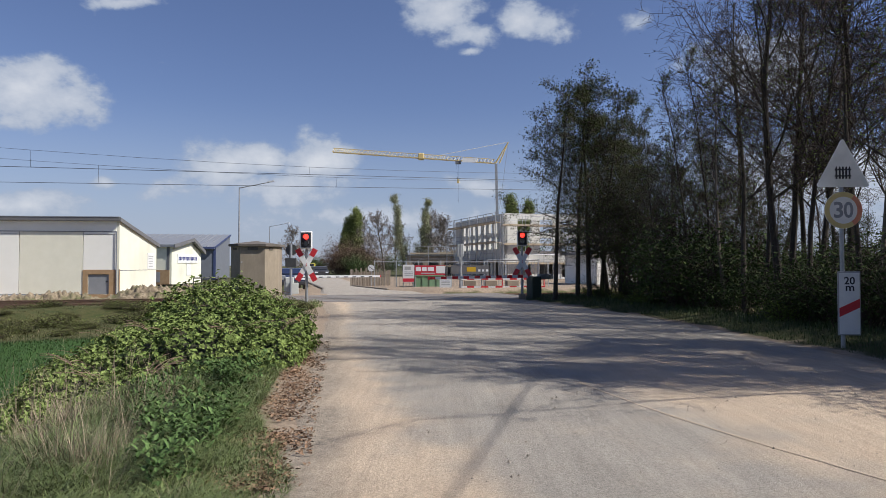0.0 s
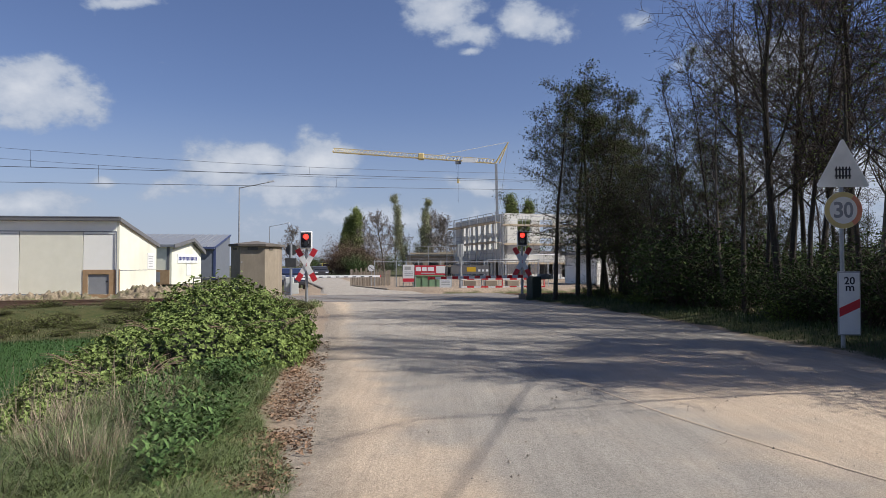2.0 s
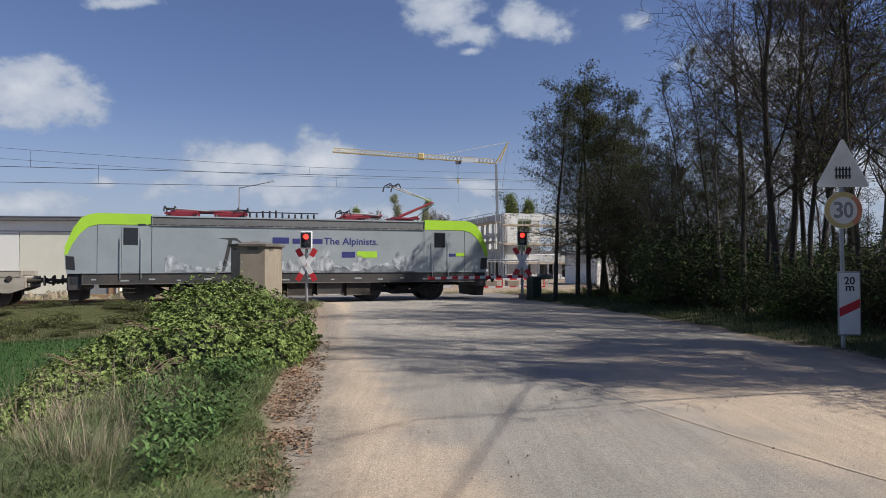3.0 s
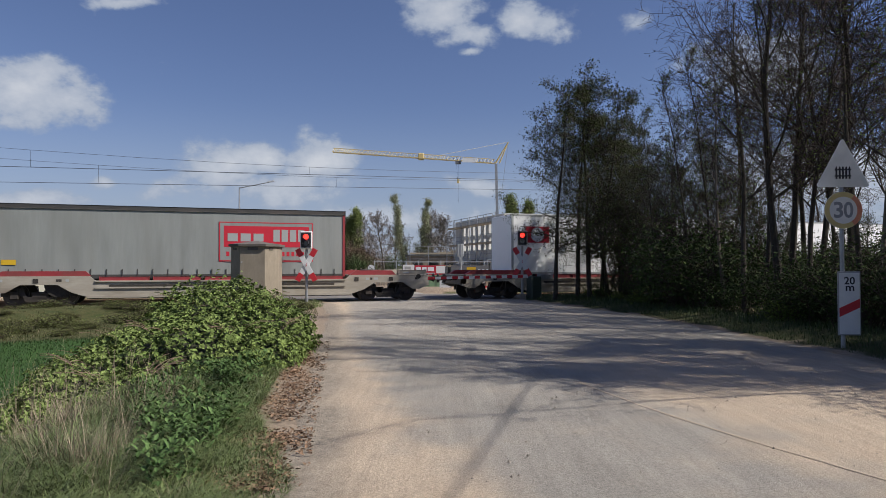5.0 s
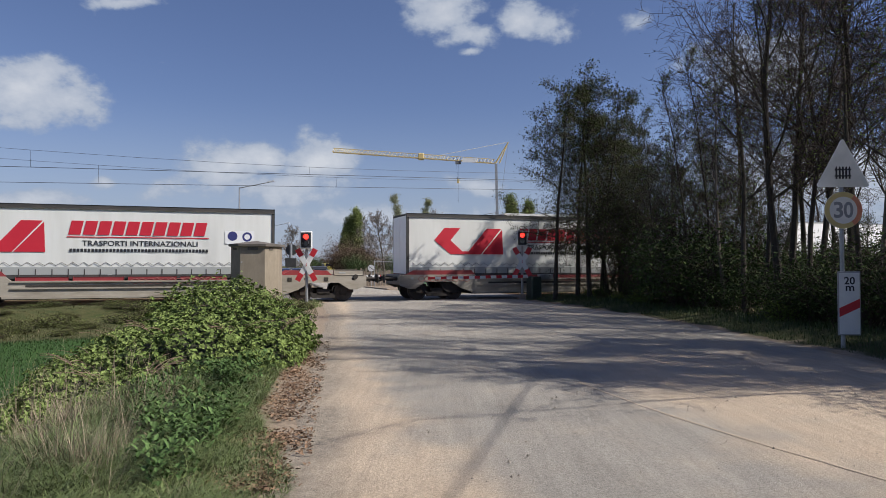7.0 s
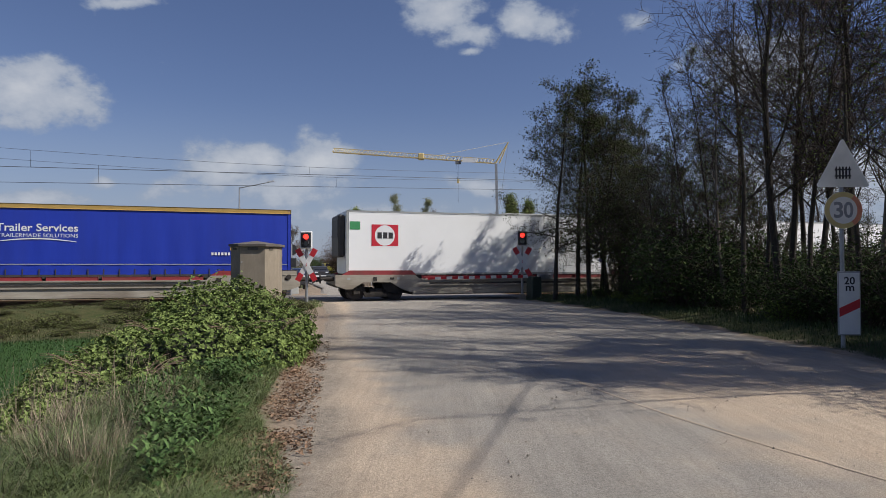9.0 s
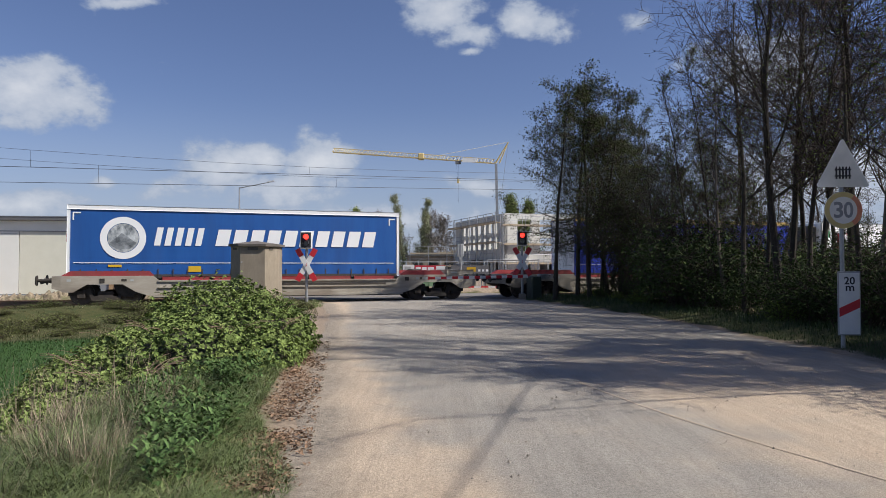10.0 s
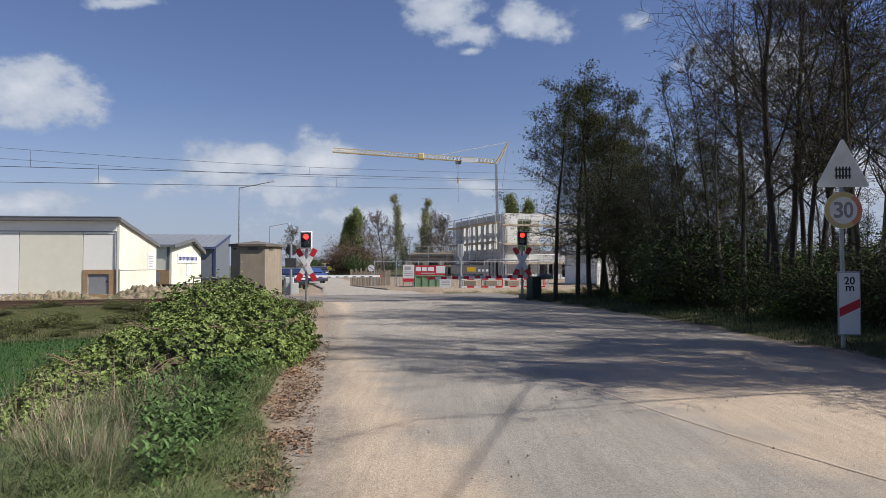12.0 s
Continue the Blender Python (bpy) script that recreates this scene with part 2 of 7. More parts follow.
def zone_material(name, attr, layers, bump=0.6, bscale=25.0, rough=0.95, edge=(0.3, 0.7), streak=0.0):
    """Layers of two-tone noise colours, blended by an attribute's channels."""
    mt = bpy.data.materials.new(name)
    mt.use_nodes = True
    nt = mt.node_tree
    N, L = nt.nodes, nt.links
    p = N["Principled BSDF"]
    p.inputs["Roughness"].default_value = rough
    p.inputs["Specular IOR Level"].default_value = 0.25
    tc = N.new("ShaderNodeTexCoord")
    at = N.new("ShaderNodeAttribute")
    at.attribute_name = attr
    sp = N.new("ShaderNodeSeparateColor")
    L.new(at.outputs["Color"], sp.inputs[0])
    big = N.new("ShaderNodeTexNoise")
    big.inputs["Scale"].default_value, big.inputs["Detail"].default_value = 1.4, 9.0
    L.new(tc.outputs["Object"], big.inputs["Vector"])
    col = None
    for ch, (a, b, sc, st) in enumerate(layers):
        mp = N.new("ShaderNodeMapping")
        mp.inputs["Scale"].default_value = st
        L.new(tc.outputs["Object"], mp.inputs[0])
        n = N.new("ShaderNodeTexNoise")
        n.inputs["Scale"].default_value, n.inputs["Detail"].default_value, n.inputs["Roughness"].default_value = sc, 9.0, 0.7
        L.new(mp.outputs[0], n.inputs["Vector"])
        r = N.new("ShaderNodeMapRange")
        r.inputs[1].default_value, r.inputs[2].default_value = 0.32, 0.68
        L.new(n.outputs["Fac"], r.inputs[0])
        mx = N.new("ShaderNodeMix"); mx.data_type = "RGBA"
        mx.inputs[6].default_value, mx.inputs[7].default_value = (*a, 1), (*b, 1)
        L.new(r.outputs[0], mx.inputs[0])
        if col is None:
            col = mx.outputs[2]
            continue
        # ragged boundary: the channel, roughened by noise
        ad = N.new("ShaderNodeMath"); ad.operation = "MULTIPLY_ADD"
        ad.inputs[1].default_value, ad.inputs[2].default_value = 1.1, -0.55
        L.new(big.outputs["Fac"], ad.inputs[0])
        sm = N.new("ShaderNodeMath"); sm.operation = "ADD"
        L.new(ad.outputs[0], sm.inputs[0]); L.new(sp.outputs[ch - 1], sm.inputs[1])
        r2 = N.new("ShaderNodeMapRange"); r2.interpolation_type = "SMOOTHSTEP"
        r2.inputs[1].default_value, r2.inputs[2].default_value = edge
        L.new(sm.outputs[0], r2.inputs[0])
        m2 = N.new("ShaderNodeMix"); m2.data_type = "RGBA"
        L.new(r2.outputs[0], m2.inputs[0]); L.new(col, m2.inputs[6]); L.new(mx.outputs[2], m2.inputs[7])
        col = m2.outputs[2]
    # fine streaks drawn along the road by tyres
    if streak:
        ms = N.new("ShaderNodeMapping")
        ms.inputs["Scale"].default_value = (9.0, 0.35, 1.0)
        ms.inputs["Rotation"].default_value = (0, 0, radians(-9))
        L.new(tc.outputs["Object"], ms.inputs[0])
        ns = N.new("ShaderNodeTexNoise")
        ns.inputs["Scale"].default_value, ns.inputs["Detail"].default_value, ns.inputs["Roughness"].default_value = 1.6, 8.0, 0.7
        L.new(ms.outputs[0], ns.inputs["Vector"])
        rs = N.new("ShaderNodeMapRange")
        rs.inputs[1].default_value, rs.inputs[2].default_value, rs.inputs[3].default_value, rs.inputs[4].default_value = 0.3, 0.7, 1 - streak, 1 + streak
        L.new(ns.outputs["Fac"], rs.inputs[0])
        vs = N.new("ShaderNodeVectorMath"); vs.operation = "SCALE"
        L.new(col, vs.inputs[0]); L.new(rs.outputs[0], vs.inputs["Scale"])
        col = vs.outputs[0]
    # grit: fine speckle over all layers
    sp2 = N.new("ShaderNodeTexNoise")
    sp2.inputs["Scale"].default_value, sp2.inputs["Detail"].default_value, sp2.inputs["Roughness"].default_value = 55.0, 7.0, 0.9
    L.new(tc.outputs["Object"], sp2.inputs["Vector"])
    r5 = N.new("ShaderNodeMapRange")
    r5.inputs[1].default_value, r5.inputs[2].default_value, r5.inputs[3].default_value, r5.inputs[4].default_value = 0.32, 0.68, 0.50, 1.50
    L.new(sp2.outputs["Fac"], r5.inputs[0])
    m5 = N.new("ShaderNodeVectorMath"); m5.operation = "SCALE"
    L.new(col, m5.inputs[0]); L.new(r5.outputs[0], m5.inputs["Scale"])
    col = m5.outputs[0]
    L.new(col, p.inputs["Base Color"])
    n4 = N.new("ShaderNodeTexNoise")
    n4.inputs["Scale"].default_value, n4.inputs["Detail"].default_value, n4.inputs["Roughness"].default_value = bscale, 10.0, 0.7
    L.new(tc.outputs["Object"], n4.inputs["Vector"])
    bp = N.new("ShaderNodeBump")
    bp.inputs["Strength"].default_value, bp.inputs["Distance"].default_value = bump, 0.03
    L.new(n4.outputs["Fac"], bp.inputs["Height"]); L.new(bp.outputs[0], p.inputs["Normal"])
    return mt


M_GROUND = zone_material("earth_and_grass", "zone", [
    ((0.036, 0.052, 0.014), (0.095, 0.086, 0.036), 3.0, (1, 1, 1)),
    ((0.026, 0.062, 0.012), (0.040, 0.088, 0.017), 5.0, (1, 1, 1)),
    ((0.19, 0.14, 0.10), (0.36, 0.285, 0.21), 9.0, (1, 1, 1))])
M_ROAD = zone_material("dusty_asphalt", "sand", [
    ((0.29, 0.262, 0.225), (0.37, 0.335, 0.288), 2.2, (1.6, 0.22, 1)),
    ((0.47, 0.365, 0.265), (0.57, 0.455, 0.335), 3.5, (1.8, 0.35, 1)),
    ((0.25, 0.21, 0.165), (0.40, 0.335, 0.26), 9.0, (1, 1, 1))], bump=0.8, bscale=70, edge=(0.1, 0.9), streak=0.09)
build_ground()


def build_road():
    ys = [-30 + 1.0 * i for i in range(30)] + [0.25 * i for i in range(240)] + [60 + 2.0 * i for i in range(40)] + [140 + 20 * i for i in range(20)]
    n = 44
    b, sand = Build(), []
    for y in ys:
        le, re = along(LEFT_EDGE, y) - 0.35, along(RIGHT_EDGE, y) + 0.25
        le += 0.18 * noise.noise((y * 0.7, 0, 5)); re += 0.2 * noise.noise((y * 0.6, 0, 9))
        for i in range(n + 1):
            t = i / n
            x = le + (re - le) * t
            crown = 0.05 * (1 - (2 * t - 1) ** 2)
            edge = -0.05 if i in (0, n) else 0.0
            dip = 0.15 * smooth01((5.5 - abs(track_off(x, y) - 2.0)) / 2.0)
            b.v.append((x, y, crown + edge + 0.004 - dip))
            d = x - le
            # wheel tracks stay grey, the margins and the middle of the bend carry sand
            wheel = math.exp(-((x - (along(LEFT_EDGE, y) + 1.30 + 0.0108 * max(0, 12 - y) ** 2 + 0.085 * max(0, min(y, 34) - 14))) / (0.55 + 0.02 * y)) ** 2)
            near = smooth01((16 - y) / 8)
            s = 0.9 * smooth01((1.25 + max(0.0, 16 - y) * 0.14 + max(0.0, y - 16) * 0.05 - d) / 1.0) * smooth01((40 - y) / 14)
            s = max(s, near * 0.80 * smooth01((d - 3.0) / 2.0) * smooth01((re - x + 2.0) / 2))
            s = s * (1 - 0.92 * wheel)
            s = max(s, 0.16)
            gravel = smooth01((1.05 - d) / 0.8) * smooth01((34 - y) / 8)
            gravel = max(gravel, 0.8 * smooth01((0.6 - (re - x)) / 0.5))
            sand.append((s, gravel))
    w = n + 1
    for j in range(len(ys) - 1):
        for i in range(n):
            b.f.append((j * w + i, j * w + i + 1, (j + 1) * w + i + 1, (j + 1) * w + i))
    me = b.data("road", M_ROAD, smooth=True)
    at = me.attributes.new("sand", "FLOAT_COLOR", "POINT")
    at.data.foreach_set("color", [c for s, g in sand for c in (s, g, 0.0, 1.0)])
    tagged(new("road", me), "worn grey asphalt road dusted with pale sand", "road", kind="structure")


build_road()


def build_seam():
    """The edge of an old patch: a dark joint that runs across the bend."""
    b = Build()
    for i in range(25):
        q = i / 24
        x, y = 1.75 + 1.45 * q - 0.14 * math.sin(math.pi * q), 8.7 - 4.2 * q
        x += 0.02 * noise.noise((q * 14, 0, 0))
        w = 0.013 + 0.008 * noise.noise((q * 20, 3, 0))
        tt = (x - along(LEFT_EDGE, y) + 0.35) / (along(RIGHT_EDGE, y) - along(LEFT_EDGE, y) + 0.6)
        z = 0.05 * (1 - (2 * tt - 1) ** 2) + 0.009
        b.v += [(x - w, y, z), (x + w, y, z)]
    b.f += [(2 * i, 2 * i + 1, 2 * i + 3, 2 * i + 2) for i in range(24)]
    tagged(part("road_joint", b, M_JOINT), "worn dark joint in the dusty asphalt", "road joint", kind="structure")


M_JOINT = mat("worn_joint", (0.40, 0.315, 0.235), (0.50, 0.40, 0.30), 14, 0.95, bump=0.4, dirt=(0.46, 0.36, 0.26), dirt_amt=0.6)
build_seam()


def on_track(s, off, z=0.0):
    """A point s metres along the near track, off metres to its far side, above the rail tops."""
    return TRACK0 + AHEAD * s + ASIDE * off + Vector((0, 0, z))


def build_tracks():
    turn = pose(0, 0, 0, 0, 0, TRACK_TURN)
    for k in (0, 1):
        o = on_track(0, 4.0 * k)
        t = thing("railway_track", Matrix.Translation(o) @ turn, "rusty steel rails on concrete sleepers in ballast", "track", "railway tracks", "structure")
        bed = Build().slab([(-2.6 if k == 0 else -1.9, -0.42), (-1.6, -0.17), (1.6, -0.17), (2.6 if k else 1.9, -0.42)], "x", -300, 300)
        part("ballast_bed", bed, M_BALLAST, t)
        for side in (-0.75, 0.75):
            r = [(-0.07, -0.17), (0.07, -0.17), (0.07, -0.15), (0.012, -0.13), (0.012, -0.04), (0.036, -0.03), (0.036, 0), (-0.036, 0), (-0.036, -0.03), (-0.012, -0.04), (-0.012, -0.13), (-0.07, -0.15)]
            part("rail", Build().slab([(y + side, z) for y, z in r], "x", -300, 300), M_RAIL, t)
        sl = Build().box(-0.13, 0.13, -1.3, 1.3, -0.30, -0.155, c=0.02).data("sleeper", M_SLEEPER)
        for i in range(90):
            s = -26 + 0.6 * i
            if not 8.6 < s < 21.5:
                part("sleeper", sl, None, t, at=Matrix.Translation((s, 0, 0)))


build_tracks()
M_PANEL = mat("crossing_panel", (0.15, 0.14, 0.13), (0.22, 0.20, 0.185), 5, 0.9, bump=0.4, dirt=(0.3, 0.25, 0.19))


def build_crossing():
    turn = Matrix.Translation(on_track(0, 0)) @ pose(0, 0, 0, 0, 0, TRACK_TURN)
    t = thing("level_crossing_deck", turn, "dark rubber and concrete panels flush between the rails", "crossing deck", kind="structure")
    for k in (0, 4.0):
        for a, b in ((-2.3, -0.80), (-0.68, 0.68), (0.80, 2.0 if k == 0 else 2.4)):
            for i in range(11):
                s = 8.7 + 1.15 * i
                part("panel", Build().box(s, s + 1.14, k + a, k + b, -0.2, -0.004, c=0.006), M_PANEL, t)


build_crossing()
# ---- the freight train ----
M_SILVER = mat("silver_paint", (0.31, 0.345, 0.355), (0.38, 0.415, 0.425), 1.2, 0.4, 0.15, dirt=(0.23, 0.24, 0.235))
M_LIME = mat("lime_paint", (0.38, 0.66, 0.045), (0.44, 0.72, 0.06), 2, 0.35, dirt=(0.30, 0.50, 0.06), dirt_amt=0.4)
M_FRAME = mat("frame_grey", (0.040, 0.038, 0.036), (0.065, 0.06, 0.057), 3, 0.6, dirt=(0.13, 0.10, 0.08))
M_ROOF = mat("roof_grey", (0.13, 0.13, 0.13), (0.18, 0.18, 0.175), 3, 0.6, dirt=(0.1, 0.08, 0.07))
M_BOGIE = mat("bogie_black", (0.020, 0.018, 0.016), (0.05, 0.04, 0.032), 6, 0.75, dirt=(0.10, 0.07, 0.05))
M_WHEEL = mat("wheel_steel", (0.06, 0.05, 0.045), (0.12, 0.10, 0.09), 5, 0.5, 0.5)
M_GLASS = mat("dark_glass", (0.012, 0.014, 0.016), None, 1, 0.08, spec=0.8)
M_RED = mat("pantograph_red", (0.20, 0.015, 0.03), (0.26, 0.025, 0.04), 8, 0.5)
M_ALU = mat("bare_metal", (0.45, 0.46, 0.47), (0.6, 0.6, 0.6), 9, 0.4, 0.7)
M_BEIGE = mat("wagon_beige", (0.29, 0.255, 0.20), (0.40, 0.36, 0.30), 2.0, 0.75, bump=0.1, dirt=(0.12, 0.085, 0.06), dirt_amt=0.75, stretch=(0.6, 1, 2.0))
M_WINERED = mat("wagon_red", (0.24, 0.025, 0.03), (0.32, 0.04, 0.045), 3, 0.6, dirt=(0.14, 0.06, 0.05), dirt_amt=0.6)
M_WHITE = mat("white_coat", (0.88, 0.88, 0.87), (0.92, 0.92, 0.91), 1.0, 0.45, dirt=(0.76, 0.75, 0.72), dirt_amt=0.3)
M_NAVY = mat("navy_print", (0.03, 0.035, 0.16), None, 1, 0.6)
M_INK = mat("black_print", (0.025, 0.025, 0.03), None, 1, 0.6)
M_PRINTRED = mat("red_print", (0.52, 0.015, 0.035), (0.56, 0.02, 0.04), 2, 0.55)
M_PRINTGREEN = mat("green_print", (0.05, 0.27, 0.10), None, 1, 0.6)
M_PRINTGREY = mat("grey_print", (0.36, 0.37, 0.36), None, 1, 0.6)
M_PRINTWHITE = mat("white_print", (0.80, 0.80, 0.80), None, 1, 0.55)
M_YELLOW = mat("yellow_plate", (0.62, 0.38, 0.02), None, 1, 0.5)
M_HEADLAMP = mat("headlamp_glass", (0.75, 0.77, 0.8), None, 1, 0.1)
M_TAIL = mat("tail_lamp_red", (0.5, 0.01, 0.01), None, 1, 0.2)
M_SNOW = mat("printed_snow", (0.70, 0.72, 0.73), (0.05, 0.07, 0.09), 4.5, 0.5, stretch=(1, 1, 0.6))
M_ROCK = mat("printed_rock", (0.03, 0.038, 0.045), (0.34, 0.36, 0.38), 3.0, 0.5)

SPEED, FRONT0 = 27.7, 4.49 - 27.7 * 2.5
SIDE = -1.275                                     # the near side of the load


def by_train(u, t, z=0.0):
    """Pose of a vehicle whose front is u metres behind the train's front."""
    o = on_track(FRONT0 + SPEED * t - u, 0, z)
    return pose(o.x, o.y, o.z, 0, 0, TRACK_TURN)


def facing(x, z, y=SIDE, d=0.004):
    """Where lettering stands on the near side."""
    return pose(x, y - d, z, 90, 0, 0)


def wheelset(t, x, r, name="wheel"):
    for side in (-1, 1):
        b = Build().tube((x, side * 0.68, r), (x, side * 0.80, r), r, n=28)
        b.tube((x, side * 0.80, r), (x, side * 0.84, r), r * 0.9, r * 0.86, n=28)
        b.tube((x, side * 0.84, r), (x, side * 0.96, r), r * 0.3, r * 0.25, n=12)
        part(name, b, M_WHEEL, t)
    part("axle", Build().tube((x, -0.7, r), (x, 0.7, r), 0.085, n=10), M_BOGIE, t)


def bogie(t, x, half, r):
    for side in (-1, 1):
        y0, y1 = sorted((side * 0.95, side * 1.10))
        b = Build().slab([(x - half - 0.45, r + 0.12), (x - half + 0.35, r + 0.22), (x - 0.45, r - 0.08), (x + 0.45, r - 0.08), (x + half - 0.35, r + 0.22), (x + half + 0.45, r + 0.12), (x + half + 0.45, r - 0.06), (x + half - 0.3, r - 0.02), (x + 0.5, r - 0.28), (x - 0.5, r - 0.28), (x - half + 0.3, r - 0.02), (x - half - 0.45, r - 0.06)], "y", y0, y1)
        for dx in (-half, half):
            b.box(x + dx - 0.16, x + dx + 0.16, y0 - 0.02, y1 + 0.03, r - 0.17, r + 0.17, c=0.03)
            for k in (-0.3, 0.3):
                b.tube((x + dx + k, side * 1.02, r + 0.02), (x + dx + k, side * 1.02, r + 0.3), 0.085, n=8)
        b.box(x - 0.3, x + 0.3, y0, y1 + 0.02, r - 0.2, r + 0.12, c=0.03)
        part("bogie_frame", b, M_BOGIE, t)
    for dx in (-half, half):
        wheelset(t, x + dx, r)


def buffer_pair(t, x, ahead, z=1.02):
    for y in (-0.875, 0.875):
        b = Build().tube((x, y, z), (x + ahead * 0.35, y, z), 0.10, 0.09, 12)
        b.tube((x + ahead * 0.35, y, z), (x + ahead * 0.60, y, z), 0.065, n=12)
        b.tube((x + ahead * 0.60, y, z), (x + ahead * 0.64, y, z), 0.21, 0.20, 16)
        part("buffer", b, M_BOGIE, t)
    b = Build().box(x, x + ahead * 0.3, -0.12, 0.12, z - 0.13, z + 0.1) if ahead > 0 else Build().box(x - 0.3, x, -0.12, 0.12, z - 0.13, z + 0.1)
    b.tube((x + ahead * 0.25, 0, z), (x + ahead * 0.68, 0, z - 0.12), 0.05, n=8)
    part("coupling", b, M_BOGIE, t)


def locomotive():
    """x = 0 at the front buffers, backwards negative."""
    L = 18.98
    t = thing("locomotive", by_train(0, 0), "silver electric locomotive with lime green cabs and mountain print", "locomotive")
    a, z = 0.62, L - 0.62
    # cab nose: outline in x, z
    nose = [(0.05, 1.30), (0.10, 1.62), (0.12, 2.05), (0.10, 2.38), (-0.20, 3.10), (-0.46, 3.49), (-0.70, 3.61), (-1.0, 3.68)]
    front = [(x - a, h) for x, h in nose]
    rear = [(-L - (x - a), h) for x, h in nose]

    w = 1.49
    outline = front + rear[::-1]
    b = Build()
    n = len(outline)
    sec = []
    for x, h in outline:
        sec.append(w)
    vs = [(x, -y, h) for (x, h), y in zip(outline, sec)] + [(x, y, h) for (x, h), y in zip(outline, sec)]
    b.add(vs, [tuple(range(n))[::-1], tuple(range(n, 2 * n))] + [(i, (i + 1) % n, n + (i + 1) % n, n + i) for i in range(n)])
    part("body", b, M_SILVER, t, "silver painted steel body")
    # lime cab roofs and window pillars, wrapped over the ends
    for fr, sg in ((True, 1), (False, -1)):
        def X(v):
            return v - a if fr else -L - (v - a)
        lime = [(X(0.125), 2.05), (X(0.11), 2.40), (X(-0.19), 3.14), (X(-0.46), 3.53), (X(-0.71), 3.66), (X(-1.0), 3.73), (X(-3.02), 3.73), (X(-3.02), 3.28), (X(-1.10), 3.28), (X(-0.74), 3.18), (X(-0.42), 2.90), (X(-0.14), 2.44), (X(0.02), 2.05)]
        g = Build().slab(lime, "y", -w - 0.012, w + 0.012)
        part("cab_roof", g, M_LIME, t, "lime green cab roof")
        ws = Build().add([(X(0.08), -1.12, 2.36), (X(0.08), 1.12, 2.36), (X(-0.44), 1.0, 3.46), (X(-0.44), -1.0, 3.46),
                          (X(0.17), -1.22, 2.34), (X(0.17), 1.22, 2.34), (X(-0.40), 1.1, 3.54), (X(-0.40), -1.1, 3.54)],
                         [(0, 1, 2, 3), (4, 5, 6, 7), (0, 1, 5, 4), (1, 2, 6, 5), (2, 3, 7, 6), (3, 0, 4, 7)])
        part("windscreen", ws, M_GLASS, t, "dark raked windscreen")
        for y in (-1.05, 1.05):
            hl = Build().box(min(X(0.08), X(0.15)), max(X(0.08), X(0.15)), y - 0.2, y + 0.2, 1.62, 1.98, c=0.02)
            lamp = part("headlight", hl, M_GLASS, t, "black headlight housing")
            part("lens", Build().tube((X(0.14), y, 1.86), (X(0.17), y, 1.86), 0.075, n=14), M_HEADLAMP, lamp)
            part("lens", Build().tube((X(0.14), y, 1.70), (X(0.17), y, 1.70), 0.055, n=14), M_TAIL, lamp)
        for y in (-1, 1):
            # headlight cluster wraps onto the side
            hb = Build().slab([(X(0.06), 1.48), (X(0.08), 2.0), (X(-0.22), 1.98), (X(-0.26), 1.44)], "y", y * 1.488, y * 1.498)
            part("light_cluster", hb, M_INK, t)
            # door, its window, rails
            x0, x1 = sorted((X(-2.60), X(-1.94)))
            d = part("cab_door", Build().box(x0, x1, y * 1.48, y * 1.50, 1.38, 3.24, c=0.008), M_SILVER, t)
            part("door_window", Build().box(x0 + 0.08, x1 - 0.1, y * 1.50, y * 1.508, 2.5, 3.12, c=0.003), M_GLASS, d)
            part("window_seal", Build().box(x0 + 0.05, x1 - 0.07, y * 1.498, y * 1.504, 2.46, 3.16, c=0.002), M_INK, d)
            for xr in (x0 - 0.06, x1 + 0.06):
                part("grab_rail", Build().tube((xr, y * 1.53, 1.1), (xr, y * 1.53, 2.75), 0.017, n=6), M_ALU, t)
            for k in range(4):
                part("step", Build().box(x0 + 0.05, x1 - 0.15, y * 1.42, y * 1.5, 0.52 + 0.16 * k, 0.545 + 0.16 * k), M_BOGIE, t)
            part("seam", Build().box(X(-1.04) - 0.008, X(-1.04) + 0.008, y * 1.488, y * 1.496, 1.32, 3.26), M_FRAME, t)
            part("seam", Build().box(X(-3.05) - 0.008, X(-3.05) + 0.008, y * 1.488, y * 1.496, 1.32, 3.26), M_FRAME, t)
        # mirror, horn
        part("horn", Build().box(X(-1.3) - 0.1, X(-1.3) + 0.1, -0.6, -0.4, 3.70, 3.80, c=0.02), M_INK, t)
        # bumper beam and snowplough
        part("buffer_beam", Build().box(min(X(0.05), X(-0.5)), max(X(0.05), X(-0.5)), -1.42, 1.42, 0.62, 1.3, c=0.04), M_FRAME, t)
        pl = Build().slab([(X(0.05), 0.62), (X(-0.4), 0.62), (X(-0.35), 0.2), (X(0.0), 0.2)], "y", -1.2, 1.2)
        part("rail_guard", pl, M_BOGIE, t)
        buffer_pair(t, X(0.0), sg)
        for y in (-1, 1):
            part("side_hatch", Build().box(min(X(-0.45), X(-0.1)), max(X(-0.45), X(-0.1)), y * 1.42, y * 1.435, 0.9, 1.15), M_INK, t)
